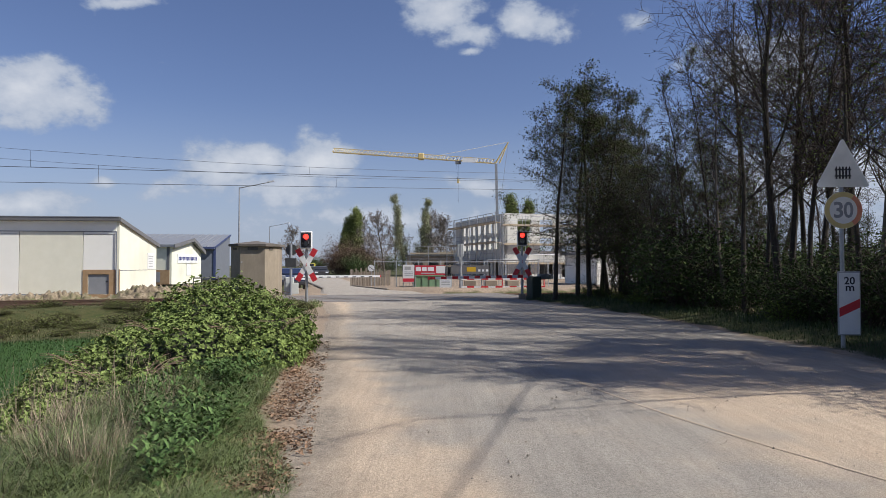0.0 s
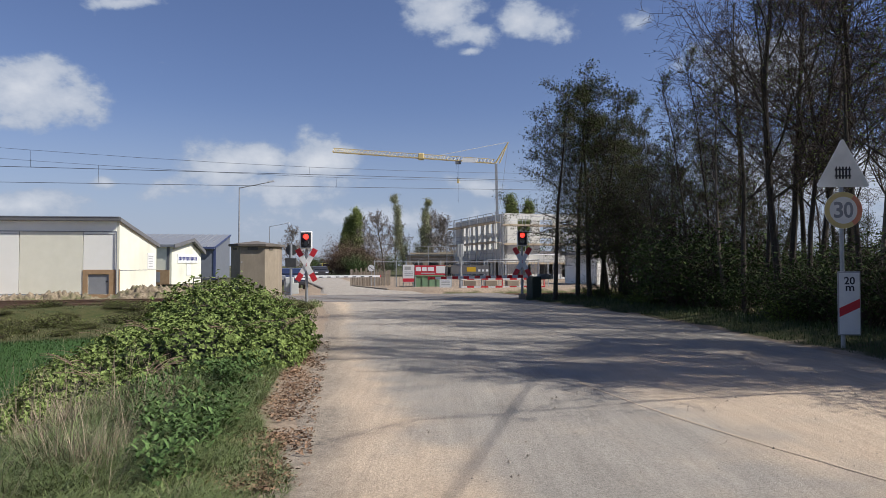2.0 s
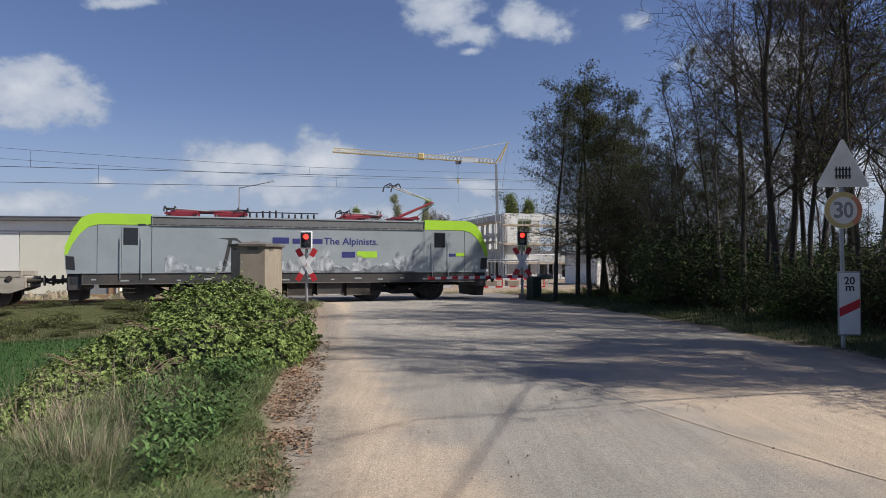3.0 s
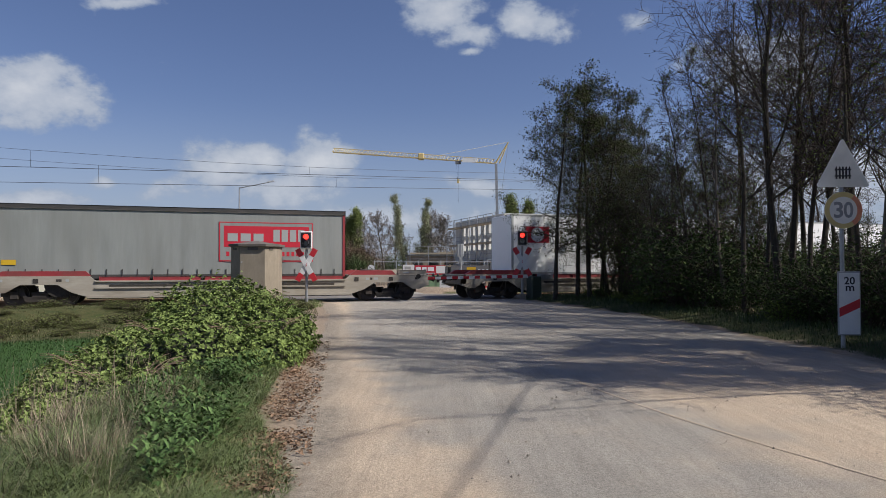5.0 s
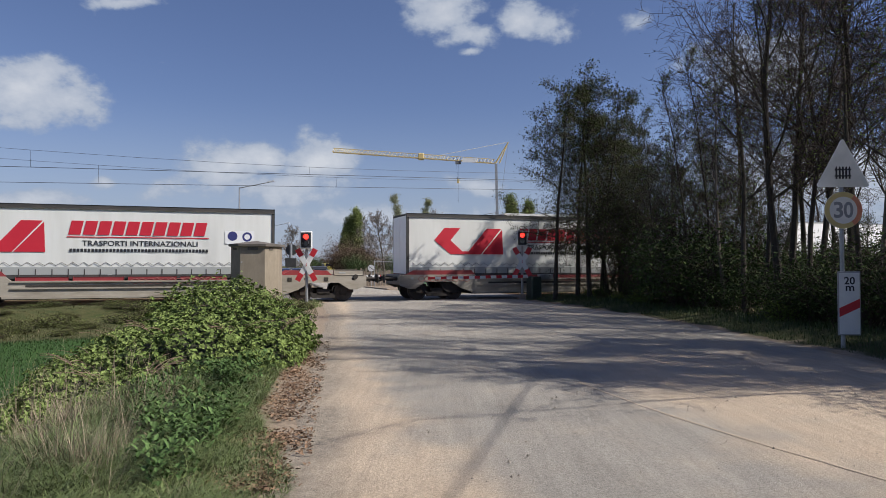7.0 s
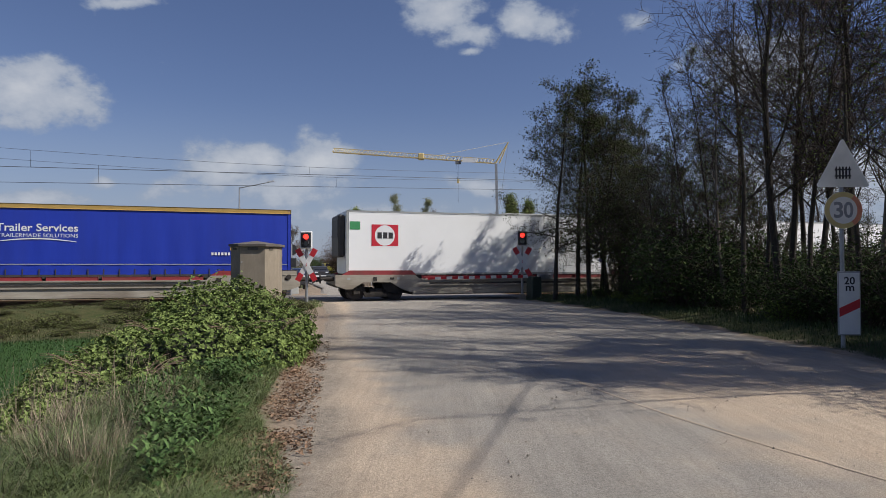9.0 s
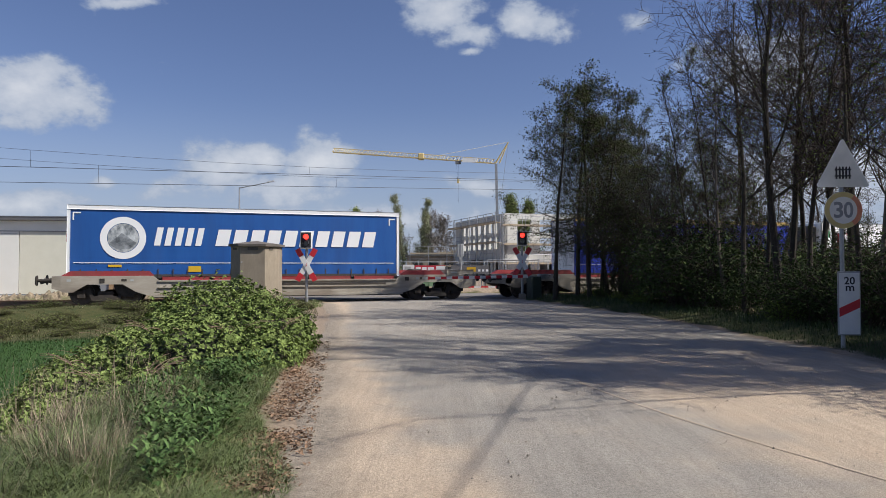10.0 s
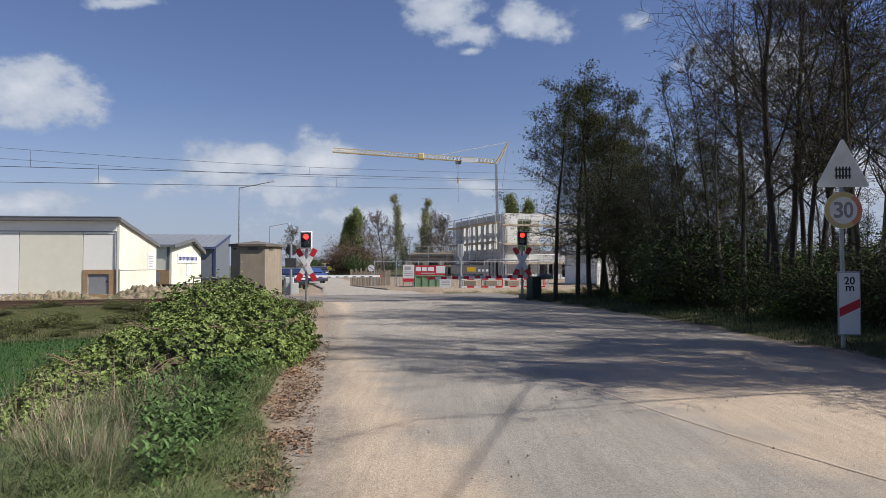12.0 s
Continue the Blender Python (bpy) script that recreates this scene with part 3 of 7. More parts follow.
    # dark roof side panels with louvres
    for y in (-1, 1):
        part("roof_panel", Build().box(-L + a + 3.05, -a - 3.05, y * 1.34, y * 1.50, 3.26, 3.62, c=0.03), M_ROOF, t)
        for i in range(31):
            x = -a - 3.35 - i * 0.39
            part("louvre", Build().box(x - 0.15, x + 0.15, y * 1.495, y * 1.515, 3.28, 3.32), M_INK, t)
        # dark sole bar
        part("sole_bar", Build().box(-L + a + 0.5, -a - 0.5, y * 1.36, y * 1.495, 0.86, 1.305, c=0.03), M_FRAME, t)
        for i in range(16):
            x = -a - 0.9 - i * 1.06
            part("plate", Build().box(x - 0.10, x + 0.06 + 0.08 * (i % 3), y * 1.495, y * 1.502, 0.98 + 0.05 * (i % 2), 1.04 + 0.05 * (i % 2)), M_PRINTGREY, t)
        for i in range(5):
            x = -6.7 - i * 1.3
            part("underfloor_box", Build().box(x - 0.56, x + 0.56, y * 0.7, y * 1.38, 0.30 + 0.05 * (i % 2), 0.86, c=0.04), M_FRAME if i % 2 else M_BOGIE, t)
    part("roof", Build().box(-L + a + 3.05, -a - 3.05, -1.3, 1.3, 3.60, 3.69, c=0.02), M_ROOF, t)
    part("underframe", Build().box(-L + 6.9, -6.9, -1.05, 1.05, 0.36, 0.9, c=0.04).box(-L + 1.6, -L + 6.9, -0.6, 0.6, 0.7, 0.9).box(-6.9, -1.6, -0.6, 0.6, 0.7, 0.9), M_BOGIE, t)
    for xb in (-4.6, -L + 4.6):
        bogie(t, xb, 1.5, 0.6)
    # pantographs: one raised towards the front, the others folded
    def panto(x, up, sg):
        p = part("pantograph", Build().box(x - 0.7, x + 0.7, -0.6, -0.5, 3.82, 3.9).box(x - 0.7, x + 0.7, 0.5, 0.6, 3.82, 3.9).box(x - 0.6, x - 0.5, -0.6, 0.6, 3.83, 3.9).box(x + 0.45, x + 0.62, -0.6, 0.6, 3.83, 3.97), M_RED, t, "red pantograph frame")
        for xx in (x - 0.6, x + 0.6):
            for yy in (-0.55, 0.55):
                part("insulator", Build().tube((xx, yy, 3.64), (xx, yy, 3.84), 0.06, 0.045, 8), M_ROOF, p)
        if up:
            k0, k1, k2 = (x - 0.2 * sg, 0, 3.95), (x + 1.55 * sg, 0, 4.72), (x - 0.55 * sg, 0, 5.42)
        else:
            k0, k1, k2 = (x + 0.5 * sg, 0, 3.95), (x - 1.4 * sg, 0, 4.0), (x + 0.5 * sg, 0, 4.08)
        part("lower_arm", Build().tube(k0, k1, 0.075, 0.05, 8), M_RED, p)
        part("upper_arm", Build().tube(k1, (k2[0], -0.28, k2[2]), 0.03, n=6).tube(k1, (k2[0], 0.28, k2[2]), 0.03, n=6), M_ALU, p)
        part("control_rod", Build().tube((x + 0.6 * sg, 0.1, 3.9), (k1[0] + 0.05 * sg, 0.1, k1[2] - 0.08), 0.02, n=6), M_INK, p)
        hd = Build()
        for dx in (-0.2, 0.2):
            pts = [(-0.95, -0.22), (-0.72, -0.03), (-0.55, 0.02), (0.55, 0.02), (0.72, -0.03), (0.95, -0.22)]
            for q, r in zip(pts, pts[1:]):
                hd.tube((k2[0] + dx, q[0], k2[2] + q[1] + 0.05), (k2[0] + dx, r[0], k2[2] + r[1] + 0.05), 0.03, n=6)
        hd.tube((k2[0] - 0.2, -0.3, k2[2]), (k2[0] + 0.2, -0.3, k2[2]), 0.025, n=6).tube((k2[0] - 0.2, 0.3, k2[2]), (k2[0] + 0.2, 0.3, k2[2]), 0.025, n=6)
        part("collector_head", hd, M_INK, p)
    panto(-4.3, True, 1)
    panto(-6.7, False, -1)
    panto(-12.2, False, 1)
    panto(-14.2, False, -1)
    rng = random.Random(4)
    for i in range(12):
        x = -8.6 - i * 0.28
        part("roof_insulator", Build().tube((x, -0.5, 3.64), (x, -0.5, 3.9 + 0.2 * rng.random()), 0.05, 0.04, 8), M_INK, t)
    part("busbar", Build().tube((-8.4, -0.5, 3.98), (-12.2, -0.5, 3.98), 0.025, n=6), M_INK, t)
    # printed side: mountain range, ice axe, slogan
    for y in (-1, 1):
        pts_s, pts_r = [], []
        for i in range(120):
            x = -4.1 - i * 0.09
            f = 0.55 + 0.85 * noise.fractal((x * 1.2, 3.1, 0.5), 0.7, 2.3, 6)
            pts_s.append((x, 1.32 + max(0.15, f * 0.85)))
            pts_r.append((x, 1.32 + max(0.05, 0.55 * noise.fractal((x * 0.9 + 5, 1.7, 0.2), 1.0, 2.2, 4) + 0.16)))
        for pts, mm, dd, nm in ((pts_s, M_SNOW, 0.003, "snow_print"), (pts_r, M_ROCK, 0.006, "rock_print")):
            part(nm, Build().slab([(pts[0][0], 1.31)] + pts + [(pts[-1][0], 1.31)], "y", y * (1.491 + dd), y * (1.494 + dd)), mm, t)
        axe = Build().slab([(-12.6, 1.35), (-12.45, 1.35), (-12.15, 2.72), (-12.3, 2.74)], "y", y * 1.494, y * 1.497)
        axe.slab([(-12.75, 2.78), (-12.0, 2.80), (-11.6, 2.45), (-12.0, 2.68), (-12.3, 2.72)], "y", y * 1.494, y * 1.497)
        part("axe_print", axe, M_FRAME, t)
    lettering("slogan", "The Alpinists.", 0.42, M_NAVY, t, facing(-8.3, 2.56, -1.49), 2.45, "dark blue slogan", bold=0.008)
    part("name_bars", Build().slab([(-10.5, 2.58), (-9.8, 2.58), (-9.8, 2.84), (-10.5, 2.84)], "y", -1.497, -1.493).slab([(-9.65, 2.58), (-8.35, 2.58), (-8.35, 2.80), (-9.65, 2.80)], "y", -1.497, -1.493), M_NAVY, t)
    part("emblem_bar", Build().box(-7.5, -6.9, -1.497, -1.493, 1.98, 2.24), M_NAVY, t)
    part("emblem_bar", Build().box(-2.45, -2.12, -1.499, -1.495, 2.04, 2.18), M_NAVY, t)
    part("emblem_field", Build().box(-6.8, -5.9, -1.497, -1.493, 1.98, 2.26), M_LIME, t)
    part("emblem_field", Build().box(-2.10, -1.68, -1.499, -1.495, 2.06, 2.22), M_LIME, t)
    return t


def wagon():
    """A pocket wagon: 18 m body between the buffer beams; x = 0 at its front end, backwards negative."""
    L = 17.9
    t = thing("pocket_wagon", by_train(0, 0), "dirty beige pocket wagon with wine red upper rail", "wagon", "pocket wagons of the train")
    for y in (-1, 1):
        # side girder with raised ends over the bogies
        o = [(0, 0.72), (0, 1.20), (-3.7, 1.20), (-3.9, 1.02), (-L + 3.9, 1.02), (-L + 3.7, 1.20), (-L, 1.20), (-L, 0.72), (-L + 0.45, 0.55), (-L + 0.75, 0.55), (-L + 1.25, 0.86), (-L + 2.55, 0.86), (-L + 3.05, 0.55), (-L + 3.5, 0.40), (-3.5, 0.40), (-3.05, 0.55), (-2.55, 0.86), (-1.25, 0.86), (-0.75, 0.55), (-0.45, 0.55)]
        part("side_girder", Build().slab(o, "y", y * 1.22, y * 1.34), M_BEIGE, t)
        part("lower_flange", Build().box(-L + 3.6, -3.6, y * 1.15, y * 1.38, 0.32, 0.42), M_BEIGE, t)
        part("middle_flange", Build().box(-L + 3.9, -3.9, y * 1.34, y * 1.40, 0.70, 0.75).box(-L + 3.9, -3.9, y * 1.34, y * 1.40, 0.96, 1.02), M_BEIGE, t)
        # black strip laid on the girder as the shadow between the flanges
        part("painted_shadow_strip", Build().box(-L + 4.4, -4.4, y * 1.342, y * 1.347, 0.77, 0.85), M_BOGIE, t)
        # wine-red upper rail, in pieces
        for x0, x1 in ((-3.75, -1.55), (-L + 0.3, -L + 3.75)):
            part("end_deck", Build().slab([(x0, 1.20), (x1, 1.20), (x1 - 0.2, 1.40), (x0 + 0.35, 1.40)], "y", y * 1.05, y * 1.30), M_WINERED, t)
        for i in range(5):
            x = -4.0 - i * 2.0
            part("upper_rail", Build().box(x - 1.85, x, y * 1.18, y * 1.32, 1.02, 1.17, c=0.015), M_WINERED, t)
        for x in (-1.81, -L + 1.8, -3.4):
            part("hook_plate", Build().box(x - 0.09, x + 0.09, y * 1.34, y * 1.36, 0.93, 1.1), M_BOGIE, t)
        for i, (x, w) in enumerate(((-2.9, 0.14), (-2.72, 0.1), (-2.5, 0.2), (-L + 2.6, 0.2), (-L + 2.9, 0.12), (-0.6, 0.14), (-L + 0.6, 0.14))):
            part("marking", Build().box(x - w / 2, x + w / 2, y * 1.341, y * 1.345, 0.98, 1.08), M_BOGIE if i % 2 else M_PRINTGREY, t)
        bx = part("brake_box", Build().box(-1.45, -0.12, y * 1.02, y * 1.345, 1.20, 1.42, c=0.02), M_BEIGE, t)
        part("handwheel", Build().tube((-0.5, y * 1.346, 1.12), (-0.5, y * 1.38, 1.12), 0.11, n=14), M_BOGIE, bx)
        part("stencil", Build().box(-1.25, -0.95, y * 1.346, y * 1.349, 1.27, 1.34), M_PRINTGREY, bx)
    part("end_beam", Build().box(-0.35, 0, -1.33, 1.34, 0.72, 1.2, c=0.03), M_BEIGE, t)
    part("end_beam", Build().box(-L, -L + 0.35, -1.34, 1.34, 0.72, 1.2, c=0.03), M_BEIGE, t)
    part("deck", Build().box(-3.7, -0.3, -1.2, 1.2, 1.1, 1.18).box(-L + 0.3, -L + 3.7, -1.2, 1.2, 1.1, 1.18), M_BEIGE, t)
    part("pocket_floor", Build().box(-L + 3.6, -3.6, -1.2, 1.2, 0.28, 0.36), M_BOGIE, t)
    part("kingpin_stand", Build().box(-2.9, -2.4, -0.5, 0.5, 1.18, 1.45, c=0.05), M_BOGIE, t)
    for x in (-1.9, -L + 1.9):
        bogie(t, x, 0.9, 0.46)
    buffer_pair(t, 0, 1)
    buffer_pair(t, -L, -1)
    return t


def trailer_shell(label, coat, roofm, kind, postm, L=13.65, top=4.06, low=1.24):
    """A semi-trailer body, x = 0 at the end that leads, backwards negative."""
    t = thing("semi_trailer", by_train(0, 0), label, "trailer", "trailers on the train")
    h = 1.275
    if kind == "curtain":
        # curtain with slight folds between posts
        n, rows = 92, 7
        for y in (-1, 1):
            b = Build()
            for j in range(rows + 1):
                z = low + (top - 0.16 - low) * j / rows
                for i in range(n + 1):
                    x = -0.12 - (L - 0.24) * i / n
                    k = 0.010 * math.sin(i * 0.9) * (1 - j / rows) + 0.008 * noise.noise((x * 1.3, z * 0.8, y))
                    b.v.append((x, y * (h - 0.012 + k), z))
            b.f += [(j * (n + 1) + i, j * (n + 1) + i + 1, (j + 1) * (n + 1) + i + 1, (j + 1) * (n + 1) + i) for j in range(rows) for i in range(n)]
            part("curtain", b, coat, t, smooth=True)
            part("roof_rail", Build().box(-L, 0, y * (h - 0.06), y * (h + 0.012), top - 0.18, top, c=0.02), roofm, t)
            part("chassis_rail", Build().box(-L, 0, y * (h - 0.10), y * h, low - 0.14, low + 0.02), M_FRAME, t)
            for i in range(23):
                x = -0.5 - i * (L - 1.0) / 22
                st = part("strap", Build().box(x - 0.02, x + 0.02, y * (h + 0.004), y * (h + 0.016), low - 0.10, low + 0.24), M_FRAME, t)
        for x in (-0.06, -L + 0.06):
            for y in (-1, 1):
                part("corner_post", Build().box(x - 0.06, x + 0.06, y * (h - 0.1), y * (h + 0.004), low - 0.1, top - 0.05, c=0.012), postm, t)
        part("headboard", Build().box(-0.05, 0.0, -h + 0.08, h - 0.08, low, top - 0.1), M_PRINTGREY, t)
        for y0, y1 in ((-h + 0.08, -0.006), (0.006, h - 0.08)):
            part("rear_door", Build().box(-L, -L + 0.05, y0, y1, low, top - 0.1, c=0.006), M_WHITE, t)
        part("roof", Build().box(-L, 0, -h + 0.05, h - 0.05, top - 0.05, top - 0.01), roofm, t)
    else:
        part("box_body", Build().box(-L, 0, -h, h, low, top, c=0.035), coat, t)
        for y in (-1, 1):
            part("edge_trim", Build().box(-L, 0, y * (h - 0.02), y * (h + 0.008), top - 0.07, top + 0.004, c=0.006), M_PRINTGREY, t)
            part("edge_trim", Build().box(-L, 0, y * (h - 0.02), y * (h + 0.008), low - 0.03, low + 0.05, c=0.006), M_PRINTGREY, t)
            for x in (-0.05, -L + 0.05):
                part("corner_post", Build().box(x - 0.05, x + 0.05, y * (h - 0.06), y * (h + 0.010), low, top, c=0.012), M_PRINTGREY, t)
    for i in range(3):
        for y in (-1, 1):
            x = -L + 2.2 + i * 1.31
            part("tyre", Build().tube((x, y * 0.85, 0.86), (x, y * 1.16, 0.86), 0.5, n=20), M_BOGIE, t)
    part("chassis", Build().box(-L + 0.2, -1.0, -0.5, 0.5, low - 0.35, low), M_FRAME, t)
    return t


M_CURTAIN_GREY = mat("grey_tarpaulin", (0.235, 0.245, 0.23), (0.29, 0.30, 0.285), 1.5, 0.6, dirt=(0.2, 0.2, 0.18), dirt_amt=0.5, stretch=(2.5, 1, 0.35))
M_CURTAIN_WHITE = mat("white_tarpaulin", (0.70, 0.70, 0.66), (0.76, 0.76, 0.73), 1.5, 0.6, dirt=(0.55, 0.54, 0.50), dirt_amt=0.4, stretch=(2.5, 1, 0.35))
M_CURTAIN_BLUE = mat("blue_tarpaulin", (0.012, 0.035, 0.36), (0.016, 0.045, 0.42), 1.5, 0.5, dirt=(0.02, 0.035, 0.25), dirt_amt=0.4, stretch=(2.5, 1, 0.35))
M_CURTAIN_AZURE = mat("azure_tarpaulin", (0.008, 0.075, 0.29), (0.012, 0.095, 0.34), 1.5, 0.5, dirt=(0.02, 0.06, 0.2), dirt_amt=0.4, stretch=(2.5, 1, 0.35))
M_OCHRE = mat("ochre_rail", (0.40, 0.25, 0.06), (0.5, 0.32, 0.1), 3, 0.5)

TRAIN = [(locomotive(), 0.0)]
first = wagon()
for k in range(10):
    w = first if k == 0 else copy_thing(first, by_train(0, 0))
    TRAIN.append((w, 19.9 + 19.45 * k))


def bar(t, name, x0, x1, z0, z1, m, d=0.006, slant=0.0):
    """A plain bar on the near side; x0 < x1."""
    return part(name, Build().slab([(x0, z0), (x1, z0), (x1 + slant, z1), (x0 + slant, z1)], "y", SIDE - d - 0.003, SIDE - d), m, t)


def glyph_bars(t, name, x0, x1, z0, z1, n, m, slant=0.0, gap=0.22, d=0.006):
    """A name that stands as one plain bar a letter."""
    step = (x1 - x0) / n
    b = Build()
    for i in range(n):
        a, c = x0 + step * i, x0 + step * (i + 1 - gap)
        b.slab([(a, z0), (c, z0), (c + slant, z1), (a + slant, z1)], "y", SIDE - d - 0.003, SIDE - d)
        if n <= 10:
            part("name_bar", b, m, t)
            b = Build()
    if n > 10:
        part("small_print", b, m, t)["kind"] = "stuff"


def ring(t, name, x, z, r0, r1, m, d=0.006, a0=0.0, a1=360.0, n=40):
    b = Build()
    vs = []
    for i in range(n + 1):
        a = radians(a0 + (a1 - a0) * i / n)
        vs += [(x + r0 * math.cos(a), SIDE - d, z + r0 * math.sin(a)), (x + r1 * math.cos(a), SIDE - d, z + r1 * math.sin(a))]
    b.add(vs, [(2 * i, 2 * i + 1, 2 * i + 3, 2 * i + 2) for i in range(n)])
    part(name, b, m, t)


def cooler(t, x, ahead, m):
    """The refrigeration unit on an end wall."""
    b = Build().box(min(x, x + ahead * 0.32), max(x, x + ahead * 0.32), -0.95, 0.95, 2.0, 3.95, c=0.08)
    u = part("cooling_unit", b, m, t, "refrigeration unit on the end wall")
    part("grille", Build().box(x + ahead * 0.32 - 0.01, x + ahead * 0.32 + 0.01, -0.8, 0.8, 2.9, 3.7), M_INK, u)


def load_reefer_plain(u, number, square=False):
    t = trailer_shell("white refrigerated trailer with a fleet number", M_WHITE, M_WHITE, "box", M_PRINTGREY, top=4.12)
    if square:
        bar(t, "emblem", -12.9, -11.6, 2.75, 3.55, M_PRINTRED)
        ring(t, "emblem_disc", -12.25, 3.15, 0.0, 0.36, M_PRINTWHITE, 0.011)
    else:
        lettering("fleet_number", number, 0.55, M_INK, t, facing(-2.35, 1.62), 1.1)
        ring(t, "star", -0.9, 1.8, 0.0, 0.12, M_PRINTRED)
    for y in (-0.9, -0.3, 0.3, 0.9):
        part("lock_rod", Build().tube((0.03, y, 1.3), (0.03, y, 4.0), 0.022, n=6), M_ALU, t)
    for y in (-0.9, 0.9):
        part("tail_light", Build().box(0.0, 0.04, y - 0.15, y + 0.15, 1.32, 1.45), M_TAIL, t)
    TRAIN.append((t, u))


def load_grey(u):
    t = trailer_shell("grey curtain-sided trailer with a red name panel", M_CURTAIN_GREY, M_FRAME, "curtain", M_WINERED)
    bar(t, "panel_border", -5.35, -1.5, 1.85, 3.45, M_CURTAIN_GREY, 0.002)
    for x0, x1, z0, z1 in ((-5.4, -1.45, 3.45, 3.49), (-5.4, -1.45, 1.80, 1.84), (-5.4, -5.36, 1.84, 3.45), (-1.49, -1.45, 1.84, 3.45)):
        bar(t, "panel_line", x0, x1, z0, z1, M_PRINTRED)
    bar(t, "name_panel", -5.2, -1.62, 2.42, 3.32, M_PRINTRED)
    glyph_bars(t, "name_bars", -5.05, -3.45, 2.66, 3.0, 3, M_PRINTGREY, d=0.011)
    glyph_bars(t, "name_bars", -3.15, -1.75, 2.66, 3.18, 4, M_PRINTGREY, d=0.011)
    glyph_bars(t, "small_bars", -5.1, -1.75, 2.03, 2.22, 16, M_PRINTRED, gap=0.4)
    bar(t, "plate", -13.4, -12.9, 1.65, 1.85, M_YELLOW)
    TRAIN.append((t, u))


def load_green_way(u):
    t = trailer_shell("white refrigerated trailer with green stripe and swirl emblem", M_WHITE, M_WHITE, "box", M_PRINTGREY, top=4.12)
    lettering("slogan", "WE KNOW THE GREEN WAY", 0.42, M_PRINTGREY, t, facing(-12.7, 1.95), 6.0, "grey slogan")
    bar(t, "green_stripe", -13.3, -1.3, 1.70, 1.80, M_PRINTGREEN)
    ring(t, "green_arc", -1.3, 2.5, 0.70, 0.80, M_PRINTGREEN, a0=-90, a1=15)
    ring(t, "swirl", -1.85, 2.8, 0.42, 0.60, M_NAVY, a0=60, a1=160)
    ring(t, "swirl", -1.85, 2.8, 0.42, 0.60, M_PRINTRED, a0=-75, a1=45)
    ring(t, "swirl", -1.85, 2.8, 0.42, 0.52, M_PRINTGREY, a0=170, a1=275)
    glyph_bars(t, "name_bars", -6.75, -2.55, 2.52, 3.07, 8, M_INK, gap=0.35)
    cooler(t, 0.0, 1, M_WHITE)
    TRAIN.append((t, u))


def load_transport(u):
    t = trailer_shell("white curtain-sided trailer with red angular emblem and lettering", M_CURTAIN_WHITE, M_FRAME, "curtain", M_FRAME)
    k = 13.65
    e = Build()
    y0, y1 = SIDE - 0.010, SIDE - 0.006
    e.slab([(-k + 1.35, 2.82), (-k + 1.85, 3.40), (-k + 2.65, 3.40), (-k + 2.15, 2.82), (-k + 2.9, 2.16), (-k + 2.15, 2.16)], "y", y0, y1)
    e.slab([(-k + 2.95, 2.16), (-k + 4.0, 3.40), (-k + 4.75, 3.40), (-k + 3.7, 2.16)], "y", y0, y1)
    e.slab([(-k + 3.75, 2.16), (-k + 4.8, 3.36), (-k + 4.85, 2.16)], "y", y0, y1)
    e.slab([(-k + 2.15, 2.16), (-k + 3.7, 2.16), (-k + 3.75, 2.30), (-k + 2.1, 2.30)], "y", y0 + 0.001, y1)
    part("emblem", e, M_PRINTRED, t, "red angular emblem")
    glyph_bars(t, "name_bars", -k + 5.65, -k + 10.85, 2.86, 3.42, 10, M_PRINTRED, slant=0.12, gap=0.16)
    bar(t, "name_line", -k + 5.6, -k + 10.95, 2.75, 2.79, M_PRINTRED)
    lettering("trade", "TRASPORTI INTERNAZIONALI", 0.30, M_INK, t, facing(-k + 6.15, 2.42), 4.35, "black lettering", bold=0.004)
    glyph_bars(t, "small_bars", -k + 5.7, -k + 10.95, 2.17, 2.30, 40, M_INK, gap=0.3)
    bar(t, "notice", -k + 11.6, -k + 12.8, 2.55, 3.1, M_PRINTWHITE, 0.004)
    ring(t, "seal", -k + 11.9, 2.88, 0.0, 0.2, M_NAVY, 0.009)
    ring(t, "seal", -k + 12.5, 2.85, 0.12, 0.2, M_NAVY, 0.009)
    hb = Build().slab([(-0.95, 2.95), (-0.55, 3.55), (-0.20, 3.55), (-0.55, 2.95), (-0.20, 2.75), (-0.60, 2.75)], "x", 0.003, 0.008)
    hb.slab([(-0.10, 2.75), (0.45, 3.55), (0.85, 3.55), (0.30, 2.75)], "x", 0.003, 0.008)
    part("headboard_emblem", hb, M_PRINTRED, t)
    part("headboard_line", Build().box(0.003, 0.008, -0.95, 0.85, 2.42, 2.58), M_PRINTRED, t)
    part("junction_box", Build().box(0.0, 0.12, -0.45, -0.15, 1.7, 2.05, c=0.02), M_INK, t)
    # crossed lacing along the foot of the curtain
    lace = Build()
    for i in range(66):
        x = -0.3 - i * 0.198
        lace.tube((x, SIDE - 0.012, 1.62 if i % 2 else 1.76), (x - 0.198, SIDE - 0.012, 1.76 if i % 2 else 1.62), 0.009, n=4, caps=False)
    part("lacing", lace, M_FRAME, t)
    bar(t, "side_board", -k + 0.15, -0.15, 1.26, 1.56, M_PRINTGREY, 0.004)
    TRAIN.append((t, u))


